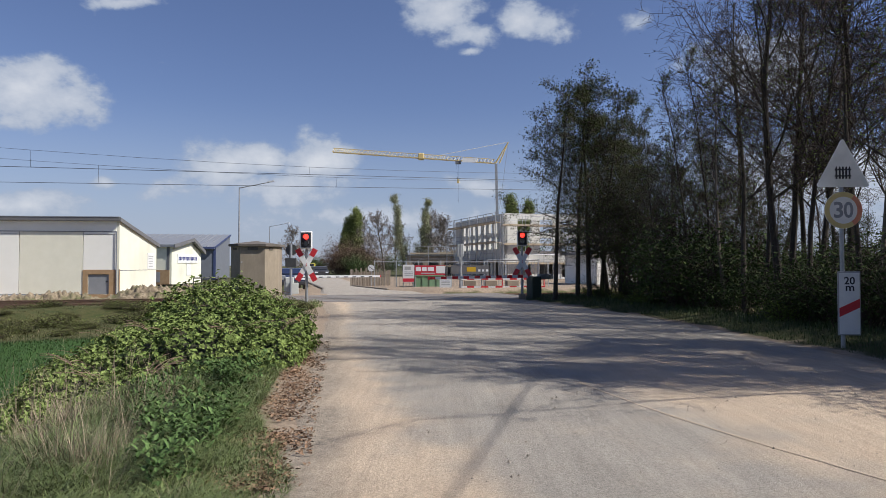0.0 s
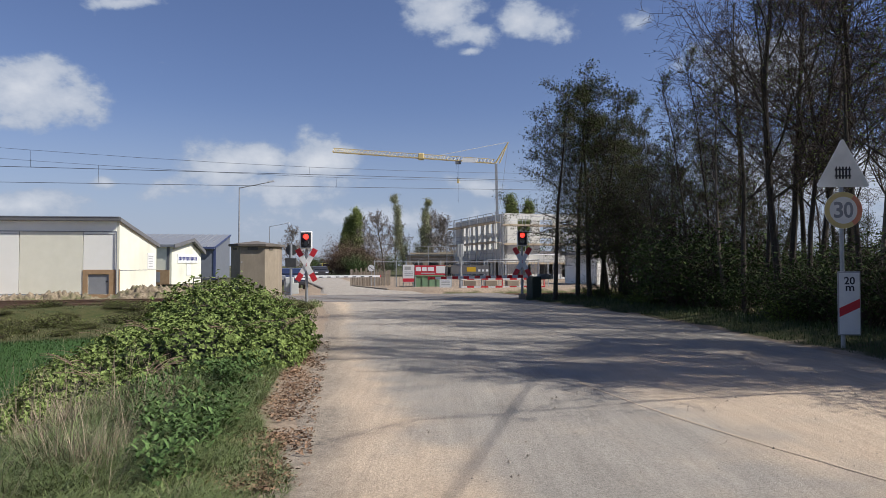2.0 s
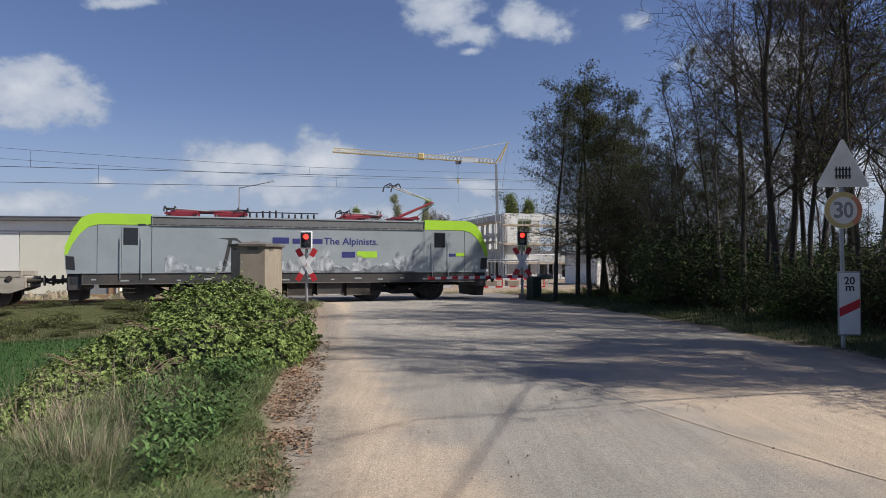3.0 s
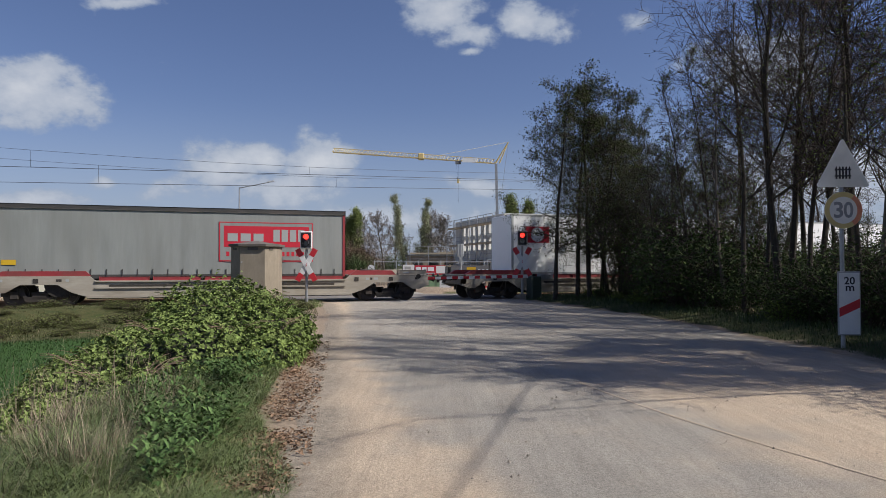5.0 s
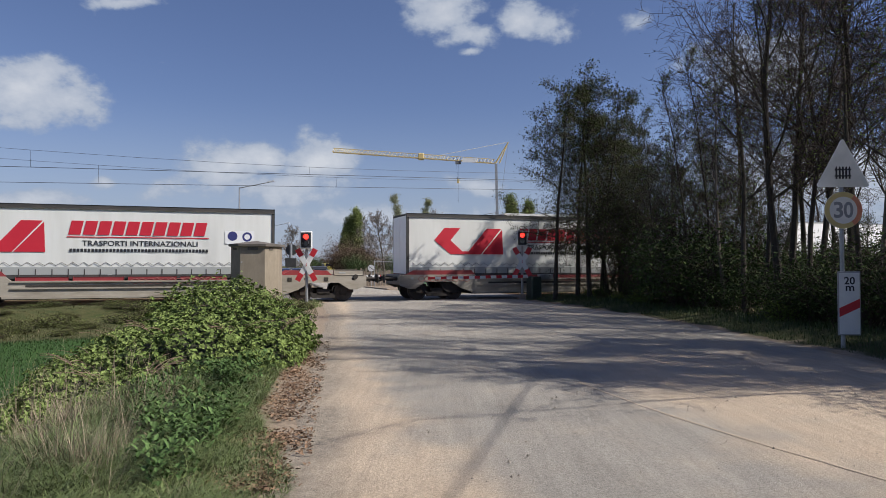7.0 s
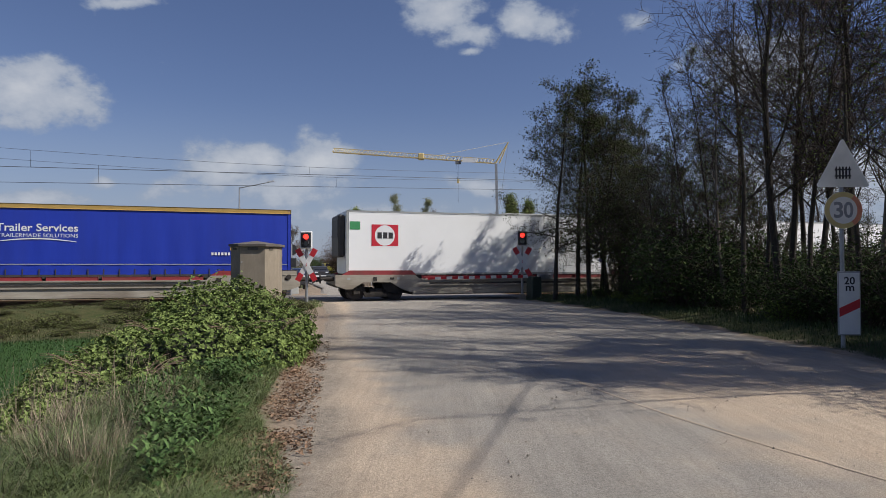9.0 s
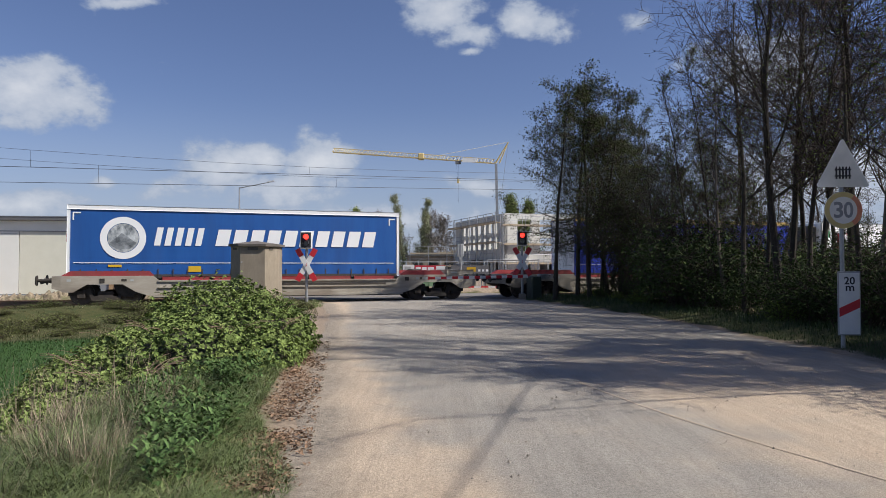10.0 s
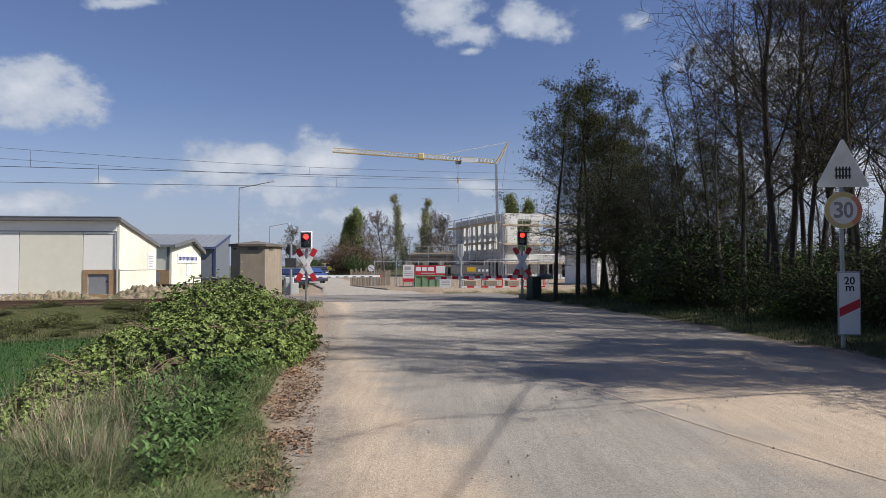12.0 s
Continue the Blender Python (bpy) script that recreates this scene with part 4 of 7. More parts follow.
def load_round_emblem(u):
    t = trailer_shell("white refrigerated trailer with a round emblem on a red square", M_WHITE, M_WHITE, "box", M_PRINTGREY, top=4.12)
    k = 13.65
    bar(t, "emblem_square", -k + 1.15, -k + 2.4, 2.52, 3.5, M_PRINTRED)
    ring(t, "emblem_disc", -k + 1.77, 3.0, 0.0, 0.47, M_PRINTWHITE, 0.011)
    glyph_bars(t, "name_bars", -k + 1.42, -k + 2.2, 2.86, 3.14, 3, M_INK, d=0.015)
    bar(t, "green_plate", -k + 0.15, -k + 0.62, 3.25, 3.62, M_PRINTGREEN)
    lettering("fleet_number", "993", 0.52, M_INK, t, facing(-1.95, 1.72), 0.85)
    ring(t, "star", -0.6, 1.9, 0.0, 0.12, M_NAVY)
    cooler(t, -k, -1, M_FRAME)
    TRAIN.append((t, u))


def load_services(u):
    t = trailer_shell("blue curtain-sided trailer with white lettering and ochre roof rail", M_CURTAIN_BLUE, M_OCHRE, "curtain", M_CURTAIN_BLUE)
    k = 13.65
    bar(t, "emblem_square", -k + 1.05, -k + 2.2, 2.55, 3.55, M_PRINTWHITE, 0.004, 0.04)
    ring(t, "emblem_disc", -k + 1.65, 3.05, 0.0, 0.44, M_CURTAIN_BLUE, 0.010)
    glyph_bars(t, "name_bars", -k + 1.3, -k + 2.05, 2.9, 3.2, 3, M_PRINTWHITE, d=0.015)
    lettering("trade", "Trailer Services", 0.42, M_PRINTWHITE, t, facing(-k + 2.45, 2.98), 2.85, "white lettering", bold=0.006)
    lettering("slogan", "TRAILERMADE SOLUTIONS", 0.21, M_PRINTWHITE, t, facing(-k + 2.5, 2.74), 2.8)
    sw = [(-k + 2.5 + 2.75 * i / 16, 2.56 + 0.10 * math.sin(math.pi * i / 16)) for i in range(17)]
    part("swoosh", Build().slab(sw + [(x, z + 0.02 + 0.03 * math.sin(math.pi * i / 16)) for i, (x, z) in list(enumerate(sw))[::-1]], "y", SIDE - 0.010, SIDE - 0.006), M_PRINTWHITE, t)
    glyph_bars(t, "group_name", -2.55, -1.75, 2.28, 2.52, 3, M_YELLOW, slant=0.05)
    glyph_bars(t, "small_bars", -3.3, -0.9, 2.06, 2.18, 18, M_PRINTWHITE, gap=0.35)
    bar(t, "stripe", -k + 0.15, -0.15, 1.66, 1.69, M_PRINTGREY)
    TRAIN.append((t, u))


def load_mountain(u):
    t = trailer_shell("bright blue curtain-sided trailer with white slanted name and round emblem", M_CURTAIN_AZURE, M_PRINTWHITE, "curtain", M_PRINTWHITE)
    k = 13.65
    ring(t, "emblem", -k + 2.05, 2.75, 0.60, 0.86, M_PRINTWHITE)
    ring(t, "emblem_disc", -k + 2.05, 2.75, 0.0, 0.58, M_SNOW, 0.006)
    part("mountain", Build().slab([(-k + 1.5, 2.5), (-k + 2.0, 2.95), (-k + 2.2, 2.8), (-k + 2.55, 2.55), (-k + 2.3, 2.3), (-k + 1.8, 2.3)], "y", SIDE - 0.014, SIDE - 0.010), M_ROCK, t)
    glyph_bars(t, "name_bars", -k + 3.2, -k + 5.2, 2.45, 3.2, 5, M_PRINTWHITE, slant=0.14, gap=0.4)
    glyph_bars(t, "name_bars", -k + 5.6, -k + 12.6, 2.45, 3.15, 10, M_PRINTWHITE, slant=0.14, gap=0.25)
    bar(t, "stripe", -k + 0.25, -0.25, 1.72, 1.75, M_PRINTWHITE)
    bar(t, "plate", -k + 4.55, -k + 5.05, 1.36, 1.6, M_YELLOW)
    bar(t, "plate", -k + 1.5, -k + 2.0, 1.56, 1.66, M_YELLOW)
    for x in (-k + 0.35, -0.35):
        bar(t, "corner_mark", x - 0.15, x + 0.15, 3.72, 3.77, M_PRINTWHITE)
        bar(t, "corner_mark", x - 0.15, x - 0.1, 3.45, 3.72, M_PRINTWHITE)
    part("tail_lamp", Build().box(-k - 0.05, -k, -1.1, -0.85, 2.55, 2.95, c=0.02), M_TAIL, t)
    TRAIN.append((t, u))


M_SPRAY = mat("faded_red_spray", (0.34, 0.10, 0.09), (0.42, 0.20, 0.17), 5, 0.8)


def spray(w, x0, n, seed):
    """Sprayed loops on a wagon's girder, no readable word."""
    g = random.Random(seed)
    for i in range(n):
        b = Build()
        x, z = x0 - 0.28 * i, 0.98
        prev = None
        for k in range(10):
            a = 6.283 * k / 9 + g.random()
            q = Vector((x + 0.16 * math.cos(a), -1.347, z + 0.12 * math.sin(a) + 0.03 * g.random()))
            if prev:
                b.tube(prev, q, 0.014, n=4, caps=False)
            prev = q
        part("sprayed_loop", b, M_SPRAY, w)


for w, u in TRAIN[1:]:
    if 97 < u < 118:
        spray(w, -14.6, 9, 5)
        spray(w, -6.5, 12, 6)
load_reefer_plain(23.8, "1053")
load_reefer_plain(40.9, "", True)
load_grey(62.7)
load_green_way(78.8)
load_transport(101.6)
load_transport(121.2)
load_reefer_plain(140.3, "1053")
load_round_emblem(159.8)
load_services(175.9)
load_mountain(198.7)
# ---- fixed things beside and beyond the tracks ----
M_CONCRETE = mat("weathered_concrete", (0.25, 0.205, 0.15), (0.34, 0.285, 0.215), 3.0, 0.9, bump=0.35, bscale=60, dirt=(0.17, 0.14, 0.11), dirt_amt=0.6, stretch=(1.5, 1.5, 0.6))
M_FELT = mat("roof_felt", (0.10, 0.085, 0.075), (0.16, 0.14, 0.12), 5, 0.9, bump=0.4)
M_STEEL = mat("galvanised_steel", (0.28, 0.29, 0.30), (0.38, 0.39, 0.40), 6, 0.5, 0.5, dirt=(0.2, 0.19, 0.18))
M_DARKSTEEL = mat("dark_steel", (0.05, 0.05, 0.05), (0.08, 0.08, 0.075), 5, 0.6)
M_SIGNWHITE = mat("sign_white", (0.70, 0.70, 0.69), (0.76, 0.76, 0.75), 4, 0.5, dirt=(0.55, 0.55, 0.52))
M_SIGNRED = mat("sign_red", (0.50, 0.02, 0.03), (0.56, 0.03, 0.04), 4, 0.5)
M_LAMPRED = mat("red_signal_light", (1.0, 0.03, 0.02), None, 1, 0.3, emit=3.5)
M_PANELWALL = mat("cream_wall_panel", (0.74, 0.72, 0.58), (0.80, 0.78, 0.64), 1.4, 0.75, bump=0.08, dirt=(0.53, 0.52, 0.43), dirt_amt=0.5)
M_WHITEWALL = mat("white_wall", (0.84, 0.83, 0.75), (0.89, 0.88, 0.81), 0.8, 0.75, bump=0.08, dirt=(0.56, 0.54, 0.47), dirt_amt=0.4)
M_BROWNEDGE = mat("brown_plinth", (0.30, 0.19, 0.10), (0.40, 0.27, 0.15), 3, 0.85, bump=0.2)
M_GREYDOOR = mat("grey_door", (0.22, 0.23, 0.24), (0.27, 0.28, 0.29), 2, 0.55)
M_ROOFSHEET = mat("roof_sheet", (0.22, 0.23, 0.25), (0.28, 0.29, 0.31), 1.5, 0.5, 0.2)
M_FASCIA = mat("dark_fascia", (0.12, 0.12, 0.125), (0.16, 0.16, 0.16), 2, 0.6)
M_BLUESTEEL = mat("blue_trim", (0.04, 0.055, 0.125), (0.05, 0.068, 0.15), 2, 0.5)
M_GREYCLAD = mat("grey_cladding", (0.13, 0.14, 0.165), (0.165, 0.18, 0.205), 1.2, 0.6)
M_EARTH = mat("piled_earth", (0.13, 0.10, 0.065), (0.34, 0.275, 0.19), 7, 0.95, bump=1.0, bscale=14, dirt=(0.09, 0.10, 0.035), dirt_amt=0.8)
M_WOOD = mat("grey_boards", (0.20, 0.16, 0.12), (0.30, 0.25, 0.19), 5, 0.85, stretch=(1, 1, 0.2), rand=0.25)
M_CONC_NEW = mat("raw_concrete", (0.54, 0.53, 0.49), (0.64, 0.63, 0.59), 1.2, 0.85, bump=0.15, dirt=(0.36, 0.35, 0.32))
M_DARKROOM = mat("unlit_interior", (0.09, 0.09, 0.09), (0.13, 0.13, 0.125), 1, 0.9)
M_CRANE = mat("crane_yellow", (0.60, 0.45, 0.18), (0.66, 0.50, 0.22), 2, 0.5)
M_GREENBOX = mat("green_container", (0.14, 0.24, 0.14), (0.19, 0.30, 0.18), 2, 0.6)
M_WIRE = mat("copper_wire", (0.06, 0.07, 0.08), None, 1, 0.5, 0.4)
M_BANNERRED = mat("banner_red", (0.48, 0.02, 0.04), (0.54, 0.03, 0.05), 2, 0.6)
M_PLANK = mat("scaffold_plank", (0.36, 0.29, 0.20), (0.48, 0.40, 0.29), 3, 0.8)
M_GREYPAINT = mat("grey_cabinet", (0.40, 0.41, 0.39), (0.46, 0.47, 0.45), 3, 0.6, dirt=(0.3, 0.3, 0.27))
M_DARKGREEN = mat("dark_green_box", (0.025, 0.04, 0.03), (0.04, 0.055, 0.04), 3, 0.6)


def spot(px, d, z=None):
    """A place on the ground d metres ahead, by its sideways slope in thousandths of the view's focal length."""
    x = (px - 784) / 1200 * d
    return Vector((x, d, ground_z(x, d) if z is None else z))


def place(px, d, z=0.0, turn=0.0):
    p = spot(px, d, z)
    return pose(p.x, p.y, p.z, 0, 0, turn)


def relay_hut():
    t = thing("relay_hut", place(447, 25.6, 0.05, 5), "old six-sided concrete relay hut with felt roof", "hut")
    w, dp, c = 0.88, 1.5, 0.42
    o = [(-w + 0.02, 0.30), (-w + c, 0.0), (w - c, 0.0), (w, 0.42), (w, dp), (-w + 0.02, dp)]
    part("wall", Build().slab(o, "z", -0.4, 2.22), M_CONCRETE, t)
    k = 1.10
    r = [(x * k, (y - 0.7) * 1.14 + 0.7) for x, y in o]
    part("roof_slab", Build().slab(r, "z", 2.22, 2.31), M_FELT, t)
    b = Build().add([(x * 0.98, (y - 0.7) * 0.98 + 0.7, 2.31) for x, y in r] + [(0, 0.7, 2.45)], [(i, (i + 1) % 6, 6) for i in range(6)])
    part("roof", b, M_FELT, t)
    part("vent", Build().box(-0.18, 0.2, -0.03, 0.01, 2.08, 2.19, c=0.008), M_FELT, t)
    part("vent", Build().box(-0.09, 0.09, -0.02, 0.02, 2.08, 2.18, m=pose(0.66, 0.2, 0, 0, 0, 45), c=0.008), M_FELT, t)
    part("vent", Build().box(-0.09, 0.09, -0.02, 0.02, 2.08, 2.18, m=pose(-0.68, 0.16, 0, 0, 0, -38), c=0.008), M_FELT, t)
    part("lock", Build().tube((-0.40, -0.01, 1.62), (-0.40, 0.02, 1.62), 0.03, n=8), M_PRINTGREY, t)


def st_andrews(t, z, back=False, k=1.0):
    """Crossed white boards with red ends."""
    for s in (-1, 1):
        m = pose(0, -0.10 + 0.012 * s, z, 0, s * 29.5, 0)
        arm = part("cross_board", Build().box(-0.105 * k, 0.105 * k, -0.006, 0.006, -0.72 * k, 0.72 * k, c=0.003), M_PRINTGREY if back else M_SIGNWHITE, t, at=m)
        if not back:
            for e in (-1, 1):
                z0, z1 = sorted((e * 0.40 * k, e * 0.724 * k))
                part("red_end", Build().box(-0.107 * k, 0.107 * k, -0.010, 0.008, z0, z1), M_SIGNRED, arm)
    if not back:
        part("bolt_mark", Build().slab([(-0.02, z - 0.08), (0.03, z - 0.02), (0.0, z - 0.01), (0.03, z + 0.1), (-0.03, z + 0.01), (0.0, z)], "y", -0.135, -0.13), M_SIGNRED, t)


def crossing_signal(px, d, z, turn, head, cross):
    t = thing("crossing_signal", place(px, d, z, turn), "level crossing signal showing red above crossed red-white boards", "crossing signal", "level crossing signals")
    part("post", Build().tube((0, 0, -0.3), (0, 0, head + 0.3), 0.06, n=12), M_STEEL, t)
    part("post_foot", Build().box(-0.16, 0.16, -0.16, 0.16, -0.3, 0.06, c=0.03), M_CONCRETE, t)
    h = part("signal_head", Build().box(-0.235, 0.235, -0.22, -0.07, head - 0.35, head + 0.35, c=0.03), M_SIGNWHITE, t, "black signal head with white rim")
    part("face", Build().box(-0.19, 0.19, -0.235, -0.215, head - 0.30, head + 0.30, c=0.02), M_INK, h)
    part("red_lens", Build().tube((0, -0.25, head + 0.13), (0, -0.232, head + 0.13), 0.105, n=20), M_LAMPRED, h, "glowing red lens")
    part("dark_lens", Build().tube((0, -0.25, head - 0.13), (0, -0.232, head - 0.13), 0.105, n=20), M_GLASS, h)
    for zz in (head + 0.13, head - 0.13):
        hd = Build()
        vs = []
        for i in range(13):
            a = radians(-20 + 220 * i / 12)
            vs += [(0.125 * math.cos(a), -0.235, zz + 0.125 * math.sin(a)), (0.12 * math.cos(a), -0.40, zz + 0.12 * math.sin(a))]
        hd.add(vs, [(2 * i, 2 * i + 1, 2 * i + 3, 2 * i + 2) for i in range(12)])
        part("hood", hd, M_INK, h)
    st_andrews(t, cross)
    return t


def barrier(m, length, label, banded):
    t = thing("crossing_barrier", m, label, "barrier", "closed crossing barriers")
    part("machine", Build().box(-0.25, 0.25, -0.3, 0.3, -0.2, 1.0, c=0.04), M_DARKGREEN if banded else M_GREYPAINT, t, "barrier drive cabinet")
    n = int(length / 0.26)
    for i in range(n):
        x0 = 0.3 + i * length / n
        b = Build().box(x0, x0 + length / n, -0.03, 0.03, 0.94 + 0.0 * i, 1.08 - 0.03 * i / n)
        part("arm_section", b, (M_SIGNRED if i % 2 else M_SIGNWHITE) if banded else M_SIGNWHITE, t)
    part("counterweight", Build().box(-0.95, -0.2, -0.10, 0.10, 0.85, 1.1, c=0.03), M_STEEL, t)
    if not banded:
        for i in range(9):
            part("reflector", Build().box(0.7 + i * 0.48, 0.9 + i * 0.48, -0.036, -0.03, 0.95, 1.0), M_INK, t)
    part("arm_tip", Build().box(0.3 + length, 0.36 + length, -0.035, 0.035, 0.93, 1.07), M_SIGNRED, t)


def street_lamp(px, d, h, arm):
    t = thing("street_lamp", place(px, d, -0.2), "grey steel street lamp with a single slanting arm", "street lamp", "street lamps")
    part("pole", Build().tube((0, 0, 0), (0, 0, h), 0.085, 0.055, 10), M_STEEL, t)
    part("arm", Build().tube((0, 0, h - 0.05), (arm * 0.86, 0, h + arm * 0.15), 0.04, 0.03, 8), M_STEEL, t)
    head = Build().slab([(arm * 0.80, h + arm * 0.14), (arm * 0.84, h + arm * 0.14 + 0.13), (arm, h + arm * 0.17 + 0.1), (arm * 1.03, h + arm * 0.165)], "y", -0.13, 0.13)
    part("lamp_head", head, M_SIGNWHITE, t, "pale lamp head")


def far_signal(px, d, h, disc):
    t = thing("signal_seen_from_behind", place(px, d, -0.05), "crossing signal for the other way, its grey back in view", "crossing signal")
    part("post", Build().tube((0, 0, -0.3), (0, 0, h), 0.07, n=10), M_STEEL, t)
    if disc:
        part("backing_disc", Build().tube((0, 0.08, h - 0.3), (0, 0.11, h - 0.3), 0.31, n=24), M_DARKSTEEL, t)
        part("box", Build().box(-0.3, 0.3, -0.08, 0.12, h - 1.25, h - 0.75, c=0.02), M_DARKSTEEL, t)
    else:
        part("signal_head", Build().box(-0.2, 0.2, -0.05, 0.12, h - 0.75, h, c=0.03), M_GREYPAINT, t)
        st_andrews(t, h - 0.92, True, 0.48)


relay_hut()
crossing_signal(543, 27.2, 0.0, 3, 2.56, 1.57)
crossing_signal(924, 31.0, 0.2, -4, 2.58, 1.52)
near_foot = spot(945, 31.0, 0.05)
barrier(Matrix.Translation(near_foot) @ pose(0, 0, 0, 0, 0.6, 180 + TRACK_TURN), 4.7, "lowered half barrier with red and white bands", True)
far_foot = spot(512, 38.0, -0.1)
barrier(Matrix.Translation(far_foot) @ pose(0, 0, 0, 0, -0.3, TRACK_TURN), 4.9, "lowered white half barrier beyond the tracks", False)
far_signal(515, 37.0, 2.75, True)
far_signal(815, 41.0, 2.9, False)
street_lamp(423, 56, 8.2, 2.85)
street_lamp(477, 112, 8.2, 3.2)
t = thing("trackside_cabinet", place(521, 37.6, -0.1, TRACK_TURN), "small grey metal switch cabinet beside the crossing", "cabinet")
part("body", Build().box(-0.24, 0.24, 0, 0.3, 0, 0.68, c=0.02), M_GREYPAINT, t)
part("door", Build().box(-0.21, 0.21, -0.012, 0.002, 0.05, 0.62, c=0.004), M_GREYPAINT, t)
part("base", Build().box(-0.26, 0.26, 0.02, 0.28, -0.2, 0.02), M_CONCRETE, t)


def overhead_line():
    for k, name in ((0, "near"), (1, "far")):
        t = thing("overhead_line", pose(0, 0, 0), "dark copper overhead line with droppers above the track", "overhead line", "overhead lines")
        off = 4.0 * k

        def low(s):
            return (5.68 + 0.0153 * s) if k == 0 else (5.51 + 0.0217 * s)

        def high(s):
            base = 6.17 if k == 0 else 6.25
            return max(low(s) + 0.25, base + 0.7 * math.sin(math.pi * (s - 9.5) / 65) ** 2)
        for fn, nm, r in ((low, "contact_wire", 0.012), (high, "messenger_wire", 0.007)):
            b = Build()
            prev = None
            for i in range(61):
                s = -90 + 4.0 * i
                q = on_track(s, off, fn(s))
                if prev:
                    b.tube(prev, q, r, n=5, caps=False)
                prev = q
            part(nm, b, M_WIRE, t)
        for i in range(14):
            s = -76 + 11.3 * i + 1.9 * k + 6.5
            part("dropper", Build().tube(on_track(s, off, low(s)), on_track(s, off, high(s)), 0.008, n=4), M_WIRE, t)


overhead_line()


def wall_grid(b, u0, u1, z0, z1, t0, t1, holes, m):
    """A wall with openings, as blocks between them. holes: (u0, u1, z0, z1)."""
    us = sorted({u0, u1, *[h[0] for h in holes], *[h[1] for h in holes]})
    zs = sorted({z0, z1, *[h[2] for h in holes], *[h[3] for h in holes]})
    for a, c in zip(us, us[1:]):
        run = None
        for p, q in zip(zs, zs[1:]):
            solid = not any(h[0] <= a and c <= h[1] and h[2] <= p and q <= h[3] for h in holes)
            if solid:
                run = (run[0], q) if run else (p, q)
            if run and (not solid or q == zs[-1]):
                b.box(a, c, t0, t1, run[0], run[1], m)
                run = None
    return b


def shed_long():
    """Mono-pitch shed; x = 0 at its near right corner, leftwards negative, y away."""
    t = thing("industrial_shed", pose(-18.3, 38.0, -0.35, 0, 0, 6.5), "long pale panelled shed with low sloping grey roof", "shed", "sheds beyond the tracks")
    W, D = 42.0, 6.75
    hole = (-1.50, -0.38, 0.28, 1.40)
    panels = [(-1.77, 0.0), (-5.12, -1.77)] + [(-5.12 - 3.35 * (i + 1), -5.12 - 3.35 * i) for i in range(11)]
    for i, (a, c) in enumerate(panels):
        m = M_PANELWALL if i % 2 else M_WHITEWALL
        b = Build()
        wall_grid(b, a + 0.015, c - 0.015, 0.0, 3.78, 0, 0.18, [hole] if i == 0 else [], None)
        pn = part("wall_panel", b, m, t)
        if i % 2 == 0:
            part("hanging_rail", Build().box(a + 0.03, c - 0.1, -0.015, 0.0, 3.625, 3.65), M_FASCIA, pn)
    part("joint_backing", Build().box(-W, 0, 0.19, 0.23, 0.0, 3.8), M_FASCIA, t)
    part("head_band", Build().box(-W, 0, -0.012, 0.2, 3.80, 4.40), M_WHITEWALL, t)
    part("gutter", Build().box(-W, 0.0, -0.035, -0.012, 3.79, 3.815), M_GREYCLAD, t)
    part("plinth_strip", Build().box(-1.77, -0.005, -0.03, 0.0, 0.0, 0.28).box(-1.77, -1.50, -0.03, 0.0, 0.28, 1.40).box(-0.38, -0.005, -0.03, 0.0, 0.28, 1.40).box(-1.77, -0.005, -0.03, 0.0, 1.40, 1.66), M_BROWNEDGE, t, "brown rendered surround")
    dr = part("hatch_door", Build().box(-1.48, -0.40, 0.03, 0.07, 0.30, 1.38, c=0.01), M_GREYDOOR, t)
    part("handle", Build().box(-0.54, -0.46, 0.0, 0.03, 0.95, 1.05), M_INK, dr)
    part("base_line", Build().box(-W, -1.8, -0.012, 0.0, 0.27, 0.31), M_GREYCLAD, t)
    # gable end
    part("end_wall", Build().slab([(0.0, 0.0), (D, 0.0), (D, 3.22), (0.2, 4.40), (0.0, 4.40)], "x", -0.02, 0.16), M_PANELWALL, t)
    part("end_seam", Build().box(0.16, 0.168, 0, D, 1.60, 1.63), M_GREYCLAD, t)
    part("corner_strip", Build().box(0.155, 0.175, -0.02, 0.10, 0.0, 1.68), M_BROWNEDGE, t)
    part("corner_pipe", Build().tube((0.02, -0.06, 0.3), (0.02, -0.06, 3.78), 0.03, n=8), M_GREYCLAD, t)
    nb = part("notice_board", Build().box(0.16, 0.19, 4.88, 6.24, 1.68, 2.68), M_SIGNWHITE, t)
    for i in range(5):
        part("notice_bar", Build().box(0.19, 0.195, 5.1, 6.0 - 0.15 * (i % 2), 1.82 + i * 0.16, 1.87 + i * 0.16), M_PRINTGREY, nb)
    part("roof", Build().slab([(-0.22, 4.40), (-0.22, 4.56), (D + 0.3, 3.30), (D + 0.3, 3.14)], "x", -W, 0.22), M_ROOFSHEET, t)
    part("verge_board", Build().slab([(-0.24, 4.36), (-0.24, 4.58), (D + 0.32, 3.32), (D + 0.32, 3.08)], "x", 0.22, 0.30), M_FASCIA, t)
    part("fascia", Build().box(-W, 0.25, -0.30, -0.22, 4.40, 4.58), M_FASCIA, t)
    part("ridge_strip", Build().box(-W, 0.25, -0.32, -0.18, 4.58, 4.62), M_STEEL, t)
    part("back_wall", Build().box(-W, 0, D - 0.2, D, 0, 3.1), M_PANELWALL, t)


